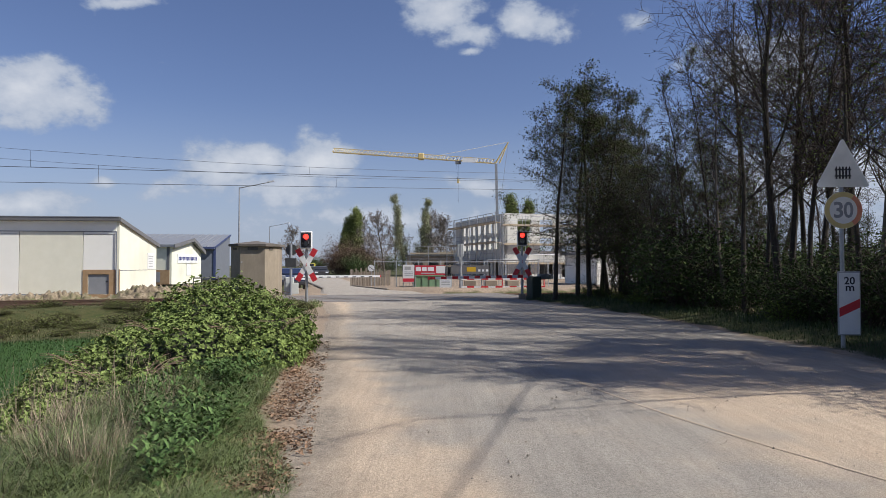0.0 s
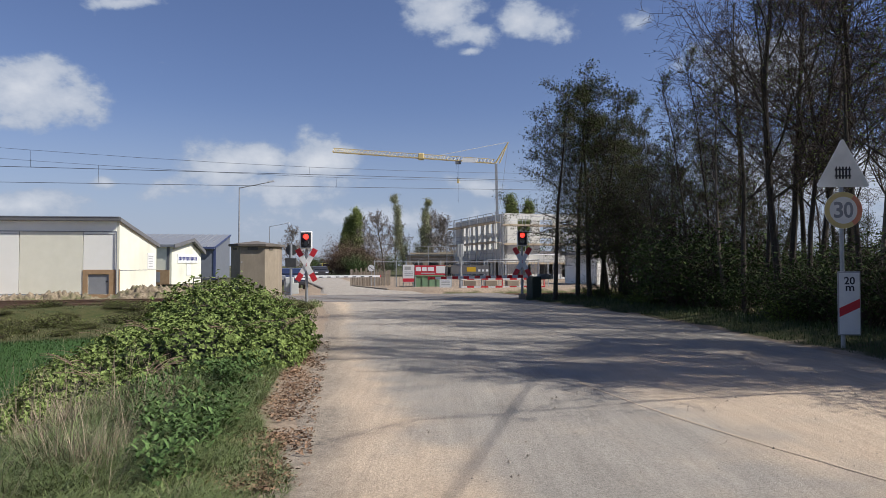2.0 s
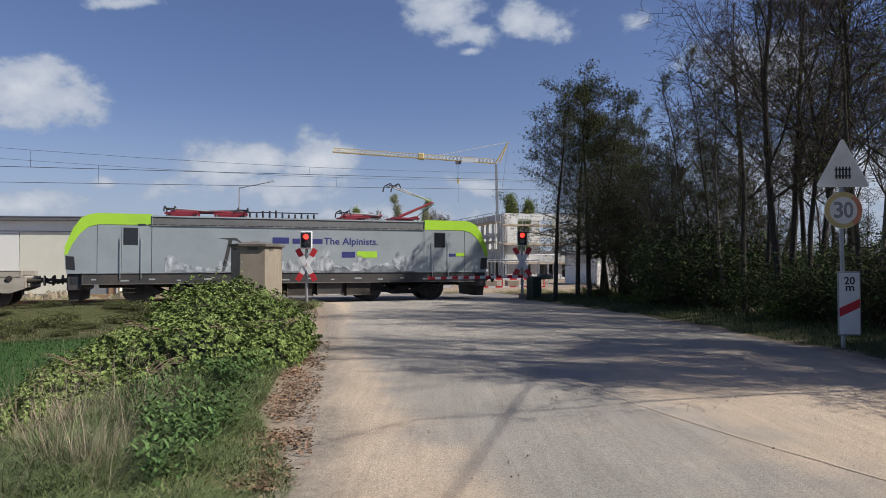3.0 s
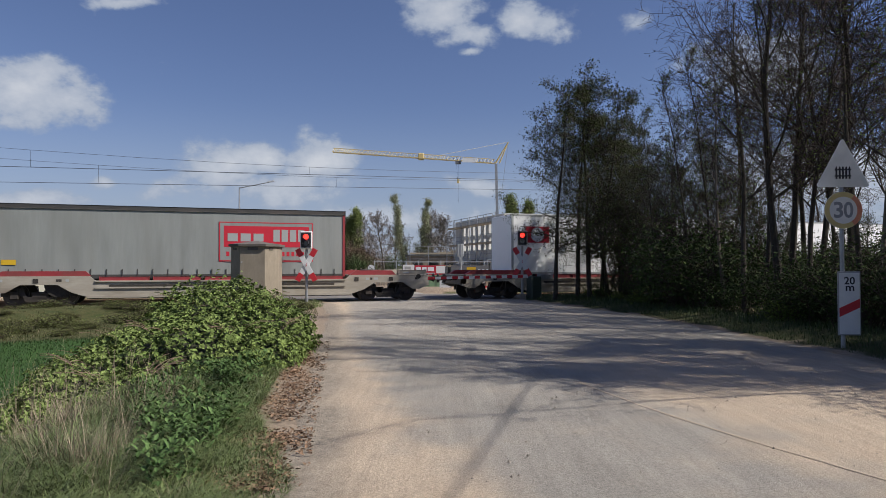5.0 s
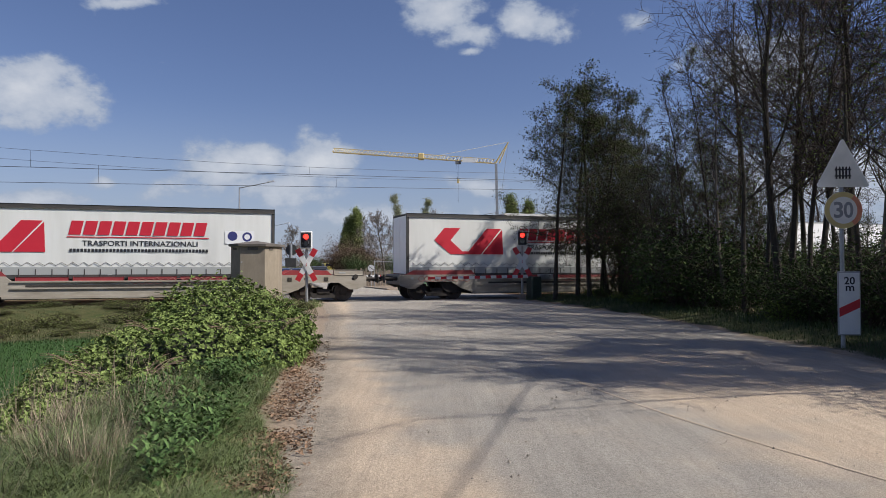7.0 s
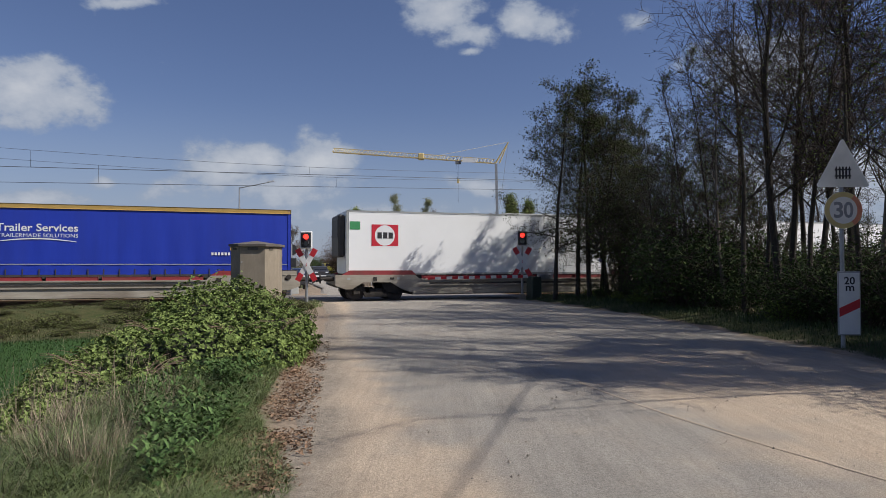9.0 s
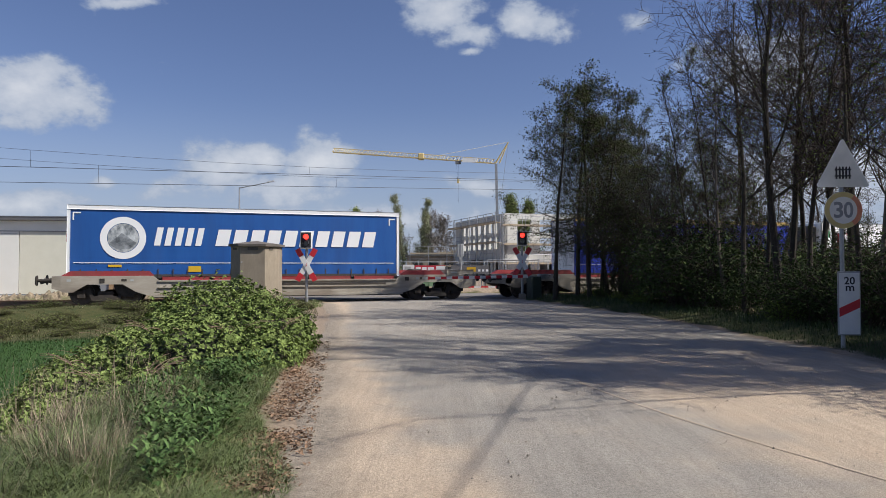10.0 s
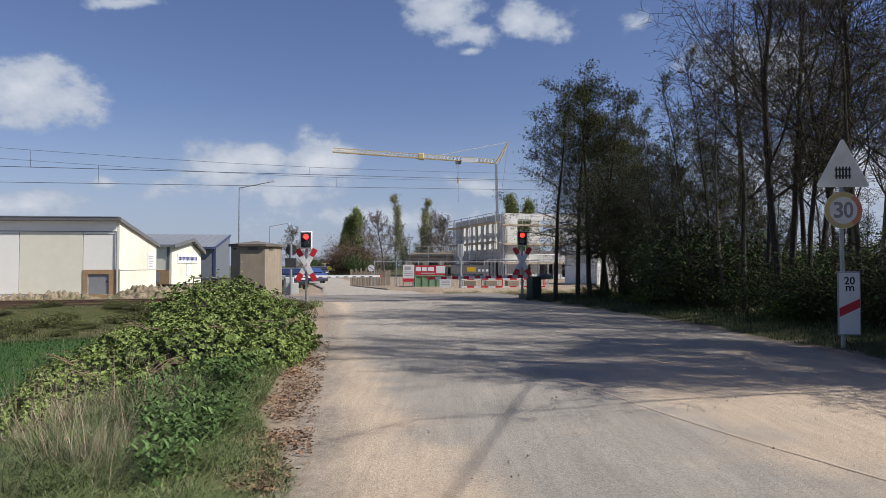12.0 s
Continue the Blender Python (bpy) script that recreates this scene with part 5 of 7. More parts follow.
def shed_gabled():
    t = thing("small_shed", pose(-26.6, 66.0, -0.3), "small white gabled shed with a lettered board", "shed", "sheds beyond the tracks")
    part("front_wall", Build().box(-16, 0, 0, 0.2, 0, 3.7), M_PANELWALL, t)
    part("dark_post", Build().box(-0.28, 0.0, -0.03, 0.0, 1.4, 3.7), M_FASCIA, t)
    part("plinth", Build().box(-3.0, 0, -0.04, 0, 0, 1.4), M_BROWNEDGE, t)
    part("door", Build().box(-2.4, -0.9, -0.07, -0.04, 0.2, 1.2), M_GREYDOOR, t)
    part("gable_wall", Build().slab([(0, 0), (8, 0), (8, 3.2), (4.9, 4.35), (0, 3.7)], "x", 0.0, 0.2), M_PANELWALL, t)
    part("roof", Build().slab([(-0.3, 3.65), (4.9, 4.42), (8.3, 3.15), (8.3, 3.38), (4.9, 4.68), (-0.3, 3.88)], "x", -16, 0.55), M_ROOFSHEET, t)
    part("verge_board", Build().slab([(-0.32, 3.55), (4.9, 4.36), (8.32, 3.0), (8.32, 3.40), (4.9, 4.70), (-0.32, 3.90)], "x", 0.55, 0.65), M_FASCIA, t)
    bd = part("sign_board", Build().box(0.2, 0.26, 1.4, 6.8, 2.1, 3.0), M_SIGNWHITE, t, "white board with illegible dark lettering")
    for i in range(14):
        part("letter_bar", Build().box(0.26, 0.27, 1.6 + i * 0.36, 1.84 + i * 0.36, 2.35 + 0.02 * (i % 3), 2.72), M_NAVY, bd)
    part("notice_board", Build().box(0.2, 0.25, 3.8, 5.0, 0.8, 2.0), M_SIGNWHITE, t)


def shed_blue():
    t = thing("metal_hall", pose(-30.3, 90.0, -0.3, 0, 0, 10.2), "grey clad hall with blue corner trims", "hall", "sheds beyond the tracks")
    part("front_wall", Build().box(-30, 0, 0, 0.2, 0, 4.1), M_GREYCLAD, t)
    part("side_wall", Build().slab([(0.0, 0), (15, 0), (15, 6.3), (0.0, 4.1)], "x", -0.2, 0.0), M_GREYCLAD, t)
    part("roof", Build().slab([(-0.5, 4.05), (15.2, 6.35), (15.2, 6.6), (-0.5, 4.3)], "x", -30, 0.05), M_ROOFSHEET, t)
    part("corner_trim", Build().box(-0.15, 0.15, -0.1, 0.1, 0, 4.1), M_BLUESTEEL, t)
    part("verge_trim", Build().slab([(-0.5, 4.12), (15.2, 6.42), (15.2, 6.62), (-0.5, 4.32)], "x", 0.05, 0.2), M_BLUESTEEL, t)
    part("eave_trim", Build().box(-30, 0.05, -0.6, -0.5, 4.0, 4.3), M_BLUESTEEL, t)
    for i in range(30):
        part("roof_rib", Build().slab([(-0.5, 4.3), (15.2, 6.6), (15.2, 6.68), (-0.5, 4.38)], "x", -30 + i, -29.92 + i), M_ROOFSHEET, t)


shed_long()
shed_gabled()
shed_blue()


def mound(px, d, rx, ry, h, seed, label):
    c = spot(px, d, -0.4)
    b = Build()
    n, rows = 160, 34
    for j in range(rows + 1):
        q = j / rows
        for i in range(n):
            a = 2 * math.pi * i / n
            k = 1 + 0.25 * noise.noise((math.cos(a) * 1.5, math.sin(a) * 1.5, seed))
            x, y = rx * k * (1 - q) * math.cos(a), ry * k * (1 - q) * math.sin(a)
            z = h * smooth01(q * 1.15) * (1 + 0.25 * noise.noise((x, y, seed + 7))) + 0.26 * noise.fractal((x * 4, y * 4, seed), 0.8, 2.0, 5)
            b.v.append((x, y, z))
    b.f += [(j * n + i, j * n + (i + 1) % n, (j + 1) * n + (i + 1) % n, (j + 1) * n + i) for j in range(rows) for i in range(n)]
    ob = part("earth_mound", b, M_EARTH, None, smooth=True, at=pose(c.x, c.y, c.z, 0, 0, TRACK_TURN))
    tagged(ob, label, "earth mound", "mounds of earth")


mound(265, 36.0, 3.0, 1.0, 0.78, 3, "brown heap of dug earth before the shed")
mound(335, 37.5, 2.6, 1.3, 0.85, 8, "brown heap of dug earth before the shed")
mound(110, 36.0, 2.4, 0.8, 0.50, 5, "low brown heap of dug earth")
mound(30, 35.0, 2.0, 0.7, 0.35, 6, "low brown heap of dug earth")


def railing(px0, px1, d, z0, h):
    t = thing("low_fence", pose(0, 0, 0), "dark low wire fence between posts", "fence")
    a, c = spot(px0, d, z0), spot(px1, d + 1.0, z0)
    for i in range(6):
        p = a.lerp(c, i / 5)
        part("post", Build().tube(p, p + Vector((0, 0, h)), 0.04, n=6), M_DARKSTEEL, t)
    for z in (h * 0.55, h * 0.93):
        part("rail", Build().tube(a + Vector((0, 0, z)), c + Vector((0, 0, z)), 0.035, n=5), M_DARKSTEEL, t)


railing(343, 415, 37.0, -0.3, 1.25)

# ---- the building site ----


def shell_building():
    """x = 0 at the near corner; the long side runs along -x, away to the far left; the short side along +y is turned."""
    m = pose(6.55, 72.0, -0.3, 0, 0, 0)
    t = thing("concrete_shell", m, "unfinished grey concrete building behind scaffolding", "building")
    side = math.degrees(math.atan2(16.0, -4.95))
    R = pose(0, 0, 0, 0, 0, side)
    holes = []
    for i in range(7):
        u = 2.0 + i * 1.75
        for z in (3.65, 5.35):
            holes.append((u, u + 0.95, z, z + 1.35))
    for i in range(4):
        holes.append((1.8 + i * 2.4, 3.4 + i * 2.4, 0.3, 2.5))
    part("long_wall", wall_grid(Build(), 0, 16.7, 0, 7.4, -0.3, 0, holes, R), M_CONC_NEW, t)
    part("floor_band", Build().box(0, 16.7, 0.0, 0.06, 3.1, 3.3, m=R), M_CONC_NEW, t)
    F = pose(0, 0, 0, 0, 0, math.degrees(math.atan2(4.95, 16.0)))
    holes = [(1.5 + i * 2.6, 3.1 + i * 2.6, z, z + 1.4) for i in range(6) for z in (0.6, 3.4, 5.4)]
    part("short_wall", wall_grid(Build(), 0, 17.5, 0, 7.4, 0.0, 0.3, holes, F), M_CONC_NEW, t)
    part("back_wall", Build().box(0, 17.5, 16.5, 16.8, 0, 3.1, m=F), M_CONC_NEW, t)
    part("end_wall", Build().box(17.2, 17.5, 0.3, 16.5, 0, 3.1, m=F), M_CONC_NEW, t)
    part("floor_slab", Build().box(0.3, 17.2, 0.3, 16.5, 3.05, 3.25, m=F), M_CONC_NEW, t)


def scaffold(m, length, levels, label, bay=2.5, rise=2.0):
    t = thing("scaffold", m, label, "scaffold", "scaffolding on the site")
    n = int(length / bay)
    for i in range(n + 1):
        for y in (0.0, -0.75):
            part("standard", Build().tube((i * bay, y, 0), (i * bay, y, levels * rise + 1.1), 0.035, n=5), M_STEEL, t)
    for k in range(1, levels + 1):
        z = k * rise
        part("deck", Build().box(0, n * bay, -0.7, -0.05, z - 0.05, z), M_PLANK, t)
        part("toe_board", Build().box(0, n * bay, -0.76, -0.73, z, z + 0.16), M_PLANK, t)
        for h in (0.5, 1.0):
            part("guard_rail", Build().tube((0, -0.78, z + h), (n * bay, -0.78, z + h), 0.028, n=5), M_STEEL, t)
    for i in range(0, n, 2):
        for k in range(levels):
            part("brace", Build().tube((i * bay, -0.8, k * rise), ((i + 1) * bay, -0.8, (k + 1) * rise), 0.025, n=4), M_STEEL, t)


shell_building()
scaffold(pose(6.0, 70.9, -0.3, 0, 0, math.degrees(math.atan2(4.95, 16.0))), 17.5, 3, "steel tube scaffold with timber decks along the short facade")
side = math.degrees(math.atan2(16.0, -4.95))
scaffold(pose(1.35, 87.9, -0.3, 0, 0, side + 180), 16.7, 3, "steel tube scaffold along the windowed long wall", 2.78, 2.15)
scaffold(pose(-4.5, 92, -0.3, 0, 0, 4), 10, 2, "low steel scaffold round the lower wing", 2.5, 1.7)
# the wing lies in shade: darker concrete and dark slab carry it as colour
t = thing("low_wing", pose(-5.0, 93.5, -0.3, 0, 0, 3), "low building wing under construction, its shade put into dark colours", "building")
part("wall", wall_grid(Build(), 0, 11, 0, 3.1, 0, 0.25, [(0.8 + 2.2 * i, 2.2 + 2.2 * i, 0.2, 2.4) for i in range(5)], None), M_CONCRETE, t)
part("slab", Build().box(-0.2, 11.2, -0.2, 8, 3.1, 3.35), M_DARKROOM, t)
part("stacked_formwork", Build().box(4.5, 7.0, 0.5, 2.0, 3.35, 3.75, c=0.03).box(6.2, 8.2, 0.4, 1.6, 3.75, 4.05, c=0.03), M_PLANK, t)
# dark sheet that paints the unlit inside behind the openings
part("core", Build().box(0.3, 10.7, 6, 6.2, 0, 3.1), M_DARKROOM, t)


def lattice(t, name, a, c, w, n, m, r=0.05):
    """A three-boom lattice from a to c."""
    a, c = Vector(a), Vector(c)
    d = (c - a).normalized()
    s = d.cross(Vector((0, 0, 1))).normalized()
    up = s.cross(d)
    rails = [lambda q, k=1: q + up * w * 0.9, lambda q: q + s * w * 0.5, lambda q: q - s * w * 0.5]
    b = Build()
    for f in rails:
        b.tube(f(a), f(c), r, n=4)
    for i in range(n):
        p, q, mid = a.lerp(c, i / n), a.lerp(c, (i + 1) / n), a.lerp(c, (i + 0.5) / n)
        for f in rails[1:]:
            b.tube(f(p), rails[0](mid), r * 0.6, n=3, caps=False)
            b.tube(rails[0](mid), f(q), r * 0.6, n=3, caps=False)
        b.tube(rails[1](p), rails[2](q), r * 0.5, n=3, caps=False)
    part(name, b, m, t)


def crane():
    D = 110.0

    def P(px, py, d=D):
        return Vector(((px - 784) / 1200 * d, d, 1.55 + (470 - py) / 1200 * d))
    base = spot(882, D, 0.0)
    t = thing("tower_crane", pose(0, 0, 0), "yellow self-erecting tower crane with long lattice jib", "crane")
    top = P(877, 290)
    part("mast", Build().tube((top.x + 0.5, D, -0.3), (top.x + 0.1, D, top.z), 0.32, 0.28, 4), M_STEEL, t, "grey crane mast")
    lattice(t, "jib", P(876, 289), P(588, 269), 0.75, 44, M_CRANE, 0.06)
    part("apex_strut", Build().tube(P(877, 289), P(900, 251), 0.14, 0.08, 6).tube(P(884, 289), P(900, 251), 0.10, 0.08, 6), M_CRANE, t)
    part("tie_rope", Build().tube(P(900, 251), P(770, 276), 0.06, n=4).tube(P(770, 276), P(744, 275), 0.05, n=4), M_SIGNWHITE, t)
    part("back_rope", Build().tube(P(900, 251), P(884, 370), 0.03, n=4), M_STEEL, t)
    part("name_board", Build().box(P(818, 0).x, P(843, 0).x, D - 0.55, D - 0.5, P(0, 288).z, P(0, 280).z), M_SIGNWHITE, t)
    part("trolley", Build().box(P(806, 0).x, P(816, 0).x, D - 0.4, D + 0.4, P(0, 290).z, P(0, 285).z), M_FASCIA, t)
    part("joint_block", Build().box(P(740, 0).x, P(750, 0).x, D - 0.4, D + 0.4, P(0, 283).z, P(0, 271).z, c=0.1), M_CRANE, t)
    part("hoist_rope", Build().tube(P(811, 288), P(811, 360), 0.025, n=4).tube(P(808, 288), P(810, 320), 0.02, n=4), M_WIRE, t)
    part("hook_block", Build().box(P(809, 0).x, P(813, 0).x, D - 0.2, D + 0.2, P(0, 324).z, P(0, 317).z, c=0.05), M_CRANE, t)
    part("slewing_base", Build().box(top.x - 1.5, top.x + 2.5, D - 1.5, D + 1.5, -0.3, 1.6, c=0.1), M_CRANE, t)


crane()


def site_fence():
    t = thing("site_fence", pose(0, 0, 0), "steel mesh site fence on concrete feet", "fence")
    for i in range(8):
        a = Vector((-4.8 + i * 1.55, 47.5 + 0.15 * i, -0.1))
        for z in (0.1, 1.9):
            part("rail", Build().tube(a + Vector((0, 0, z)), a + Vector((1.5, 0.14, z)), 0.025, n=5), M_STEEL, t)
        for x in (0.0, 1.5):
            part("post", Build().tube(a + Vector((x, 0.09 * x, 0)), a + Vector((x, 0.09 * x, 2.0)), 0.028, n=5), M_STEEL, t)
        w = Build()
        for k in range(1, 15):
            w.tube(a + Vector((0.1 * k, 0.009 * k, 0.1)), a + Vector((0.1 * k, 0.009 * k, 1.9)), 0.006, n=3, caps=False)
        ob = part("mesh_infill", w, M_FASCIA, t)
        ob["kind"] = "stuff"
        part("foot", Build().box(a.x - 0.3, a.x + 0.3, a.y - 0.12, a.y + 0.12, -0.2, 0.02, c=0.02), M_CONCRETE, t)


def board(name, px0, px1, py0, py1, d, m, label, bars=(), legs=True):
    """A flat board on the fence; bars: (x0, x1, y0, y1, material) in the same measure."""
    def X(p):
        return (p - 784) / 1200 * d

    def Z(p):
        return 1.55 + (470 - p) / 1200 * d
    t = thing(name, pose(0, d, 0), label, "banner", "banners on the site fence")
    part("sheet", Build().box(X(px0), X(px1), 0, 0.02, Z(py1), Z(py0)), m, t)
    for i, (a, c, e, f, mm) in enumerate(bars):
        part("print_bar", Build().box(X(a), X(c), -0.006 - 0.001 * i, -0.001, Z(f), Z(e)), mm, t)
    if legs:
        for x in (X(px0) + 0.05, X(px1) - 0.05):
            part("stake", Build().tube((x, 0.05, -0.3), (x, 0.05, Z(py0)), 0.025, n=5), M_STEEL, t)


site_fence()
board("site_board", 713, 733, 469, 500, 46.3, M_SIGNWHITE, "white site board with red foot and illegible print", [(716, 727, 472, 478, M_PRINTGREY), (716, 731, 481, 482, M_PRINTGREY), (716, 731, 484, 485, M_PRINTGREY), (716, 731, 487, 488, M_PRINTGREY), (713, 733, 493, 499, M_BANNERRED)])
board("red_banner", 734, 788, 470, 487, 46.6, M_BANNERRED, "red banner with bold white shapes", [(736, 745, 473, 480, M_PRINTWHITE), (747, 755, 473, 480, M_PRINTWHITE), (757, 768, 473, 480, M_PRINTWHITE), (772, 788, 471, 484, M_SIGNWHITE), (745, 770, 483, 485, M_PRINTGREY)])
board("dark_banner", 798, 866, 470, 485, 47.2, M_FASCIA, "dark banner with an orange name shape", [(826, 842, 473, 481, M_YELLOW), (846, 850, 477, 481, M_PRINTWHITE), (853, 857, 477, 481, M_PRINTWHITE), (860, 864, 477, 481, M_PRINTWHITE)])
board("leaning_board", 778, 799, 494, 509, 41.5, M_SIGNWHITE, "white notice board leaning on its stand", [(781, 796, 497, 498, M_PRINTGREY), (781, 796, 500, 501, M_PRINTGREY), (781, 796, 503, 504, M_PRINTGREY)])
t = thing("green_container", pose(-1.1, 47.2, -0.15, 0, 0, 4), "green steel skip behind the site fence", "container")
part("body", Build().slab([(-0.9, 0.0), (0.9, 0.0), (1.1, 0.95), (-1.1, 0.95)], "y", 0, 1.4), M_GREENBOX, t)
for i in range(4):
    part("rib", Build().box(-0.85 + i * 0.5, -0.77 + i * 0.5, -0.04, 0.0, 0.05, 0.9), M_GREENBOX, t)
part("rim", Build().box(-1.15, 1.15, -0.05, 1.45, 0.95, 1.02), M_GREENBOX, t)
t = thing("site_barricade", pose(1.1, 44.0, -0.1), "red and white barrier boards on posts", "barricade")
for z in (0.18, 0.72):
    for i in range(12):
        part("board_section", Build().box(i * 0.46, (i + 1) * 0.46, -0.02, 0.02, z, z + 0.14), M_SIGNRED if i % 2 else M_SIGNWHITE, t)
for i in range(5):
    part("post", Build().tube((0.05 + i * 1.35, 0.04, -0.1), (0.05 + i * 1.35, 0.04, 1.0), 0.035, n=6), M_STEEL if i % 2 else M_SIGNRED, t)
for i, x in enumerate((1.8, 3.2, 4.6)):
    t = thing("concrete_block", pose(x, 45.2, -0.15, 0, 0, 4 * i), "grey concrete block beside the barricade", "block", "concrete blocks")
    part("block", Build().box(-0.4, 0.4, -0.3, 0.3, 0, 0.7, c=0.03), M_CONCRETE, t)
t = thing("steel_gate", pose(3.4, 52.0, -0.15), "grey steel bar gate of the site", "gate")
part("gate_frame", Build().tube((0, 0, 0), (0, 0, 2.2), 0.05, n=6).tube((3.9, 0, 0), (3.9, 0, 2.2), 0.05, n=6).tube((0, 0, 2.1), (3.9, 0, 2.1), 0.045, n=6).tube((0, 0, 0.2), (3.9, 0, 0.2), 0.045, n=6), M_STEEL, t)
for i in range(14):
    part("bar", Build().tube((0.28 * (i + 1), 0, 0.2), (0.28 * (i + 1), 0, 2.1), 0.02, n=4), M_STEEL, t)
t = thing("board_fence", pose(-6.9, 50.5, -0.1, 0, 0, 3), "weathered upright timber board fence", "fence")
for i in range(24):
    h = 1.25 + 0.12 * math.sin(i * 2.3) + 0.1 * (i % 3 == 0)
    part("slat", Build().box(i * 0.125, i * 0.125 + 0.11, -0.012 + 0.01 * (i % 2), 0.012 + 0.01 * (i % 2), 0, h), M_WOOD, t)
part("cross_rail", Build().box(0, 3.0, 0.03, 0.07, 0.9, 1.0), M_WOOD, t)
t = thing("round_sign", place(657, 49.5, -0.1), "round white road sign seen small by the road", "road sign")
part("post", Build().tube((0, 0, 0), (0, 0, 1.35), 0.03, n=6), M_STEEL, t)
part("disc", Build().tube((0, -0.05, 1.45), (0, -0.035, 1.45), 0.24, n=20), M_SIGNWHITE, t)
part("stroke", Build().box(-0.2, 0.2, -0.056, -0.052, -0.02, 0.02, m=pose(0, 0, 1.45, 0, 35, 0)), M_INK, t)
t = thing("kerb", pose(0, 0, 0), "pale kerb stones at the bend of the far road", "kerb", kind="structure")
for i in range(9):
    a = Vector((-3.4 - i * 0.36, 42.4 + i * 0.85, -0.1))
    part("kerb_stone", Build().box(-0.08, 0.08, 0, 0.9, 0, 0.2, m=Matrix.Translation(a) @ pose(0, 0, 0, 0, 0, 23), c=0.015), M_CONCRETE, t)
# white outbuilding behind the trees
t = thing("white_outbuilding", pose(11.8, 52.0, -0.2, 0, 0, TRACK_TURN), "low white block wall building beyond the trees", "building")
part("wall", Build().box(0, 9, 0, 5, 0, 2.6), M_WHITEWALL, t)
part("roof", Build().box(-0.3, 9.3, -0.3, 5.3, 2.6, 2.8), M_ROOFSHEET, t)


def car(m, paint, label, van=False):
    t = thing("car", m, label, "car", "cars waiting beyond the crossing")
    h = 1.95 if van else 1.45
    o = [(-2.1, 0.3), (-2.15, 0.75), (-2.0, 0.92), (-1.5, 0.97), (-0.95, h - 0.04), (0.2, h), (1.5, h - 0.08), (2.0, 1.0), (2.12, 0.8), (2.1, 0.3)]
    part("body", Build().slab(o, "y", -0.86, 0.86), paint, t)
    part("side_window", Build().slab([(-1.3, 1.0), (-0.88, h - 0.12), (1.4, h - 0.16), (1.75, 1.02)], "y", -0.87, 0.87), M_GLASS, t)
    part("windscreen", Build().add([(-1.47, -0.72, 1.0), (-1.47, 0.72, 1.0), (-1.0, 0.66, h - 0.1), (-1.0, -0.66, h - 0.1)], [(0, 1, 2, 3)]), M_GLASS, t)
    for x in (-1.35, 1.3):
        for y in (-0.8, 0.8):
            wl = part("wheel", Build().tube((x, y - 0.09, 0.31), (x, y + 0.09, 0.31), 0.31, n=18), M_BOGIE, t)
            part("rim", Build().tube((x, y - 0.095, 0.31), (x, y + 0.095, 0.31), 0.19, n=12), M_ALU, wl)
    for y in (-0.62, 0.62):
        part("headlight", Build().box(-2.16, -2.1, y - 0.18, y + 0.18, 0.66, 0.8, c=0.01), M_HEADLAMP, t)
    part("bumper", Build().box(-2.2, -2.08, -0.8, 0.8, 0.32, 0.56, c=0.03), M_INK, t)
    return t


M_CARBLUE = mat("dark_blue_car_paint", (0.02, 0.03, 0.07), None, 1, 0.3)
M_CARMID = mat("blue_car_paint", (0.03, 0.06, 0.18), None, 1, 0.3)
M_CARDARK = mat("dark_grey_car_paint", (0.03, 0.03, 0.035), None, 1, 0.3)
M_CARYELLOW = mat("yellow_van_paint", (0.60, 0.50, 0.05), None, 1, 0.4)
car(pose(-10.7, 47.5, -0.08, 0, 0, 110), M_CARBLUE, "dark blue car waiting before the barrier")
car(pose(-15.2, 83, 0.0, 0, 0, 110), M_CARDARK, "dark car waiting on the far road")
yellow_van = car(pose(-20.4, 120, 0.0, 0, 0, -70), M_CARYELLOW, "yellow van coming up the far road", True)
blue_car = car(pose(-12.5, 47.0, -0.08, 0, 0, 198), M_CARMID, "blue car pulling up beyond the crossing")


# ---- road signs at the edge of the wood ----
M_FADEDYELLOW = mat("faded_yellow_rim", (0.50, 0.40, 0.16), (0.58, 0.47, 0.22), 6, 0.6)
M_FADEDRED = mat("faded_red_rim", (0.50, 0.16, 0.10), (0.56, 0.24, 0.14), 6, 0.6)
M_OLDGREY = mat("faded_digits", (0.20, 0.21, 0.23), (0.26, 0.27, 0.29), 6, 0.6)
M_OLDWHITE = mat("faded_sign_white", (0.62, 0.63, 0.62), (0.72, 0.72, 0.70), 5, 0.55, dirt=(0.45, 0.47, 0.40), dirt_amt=0.5)


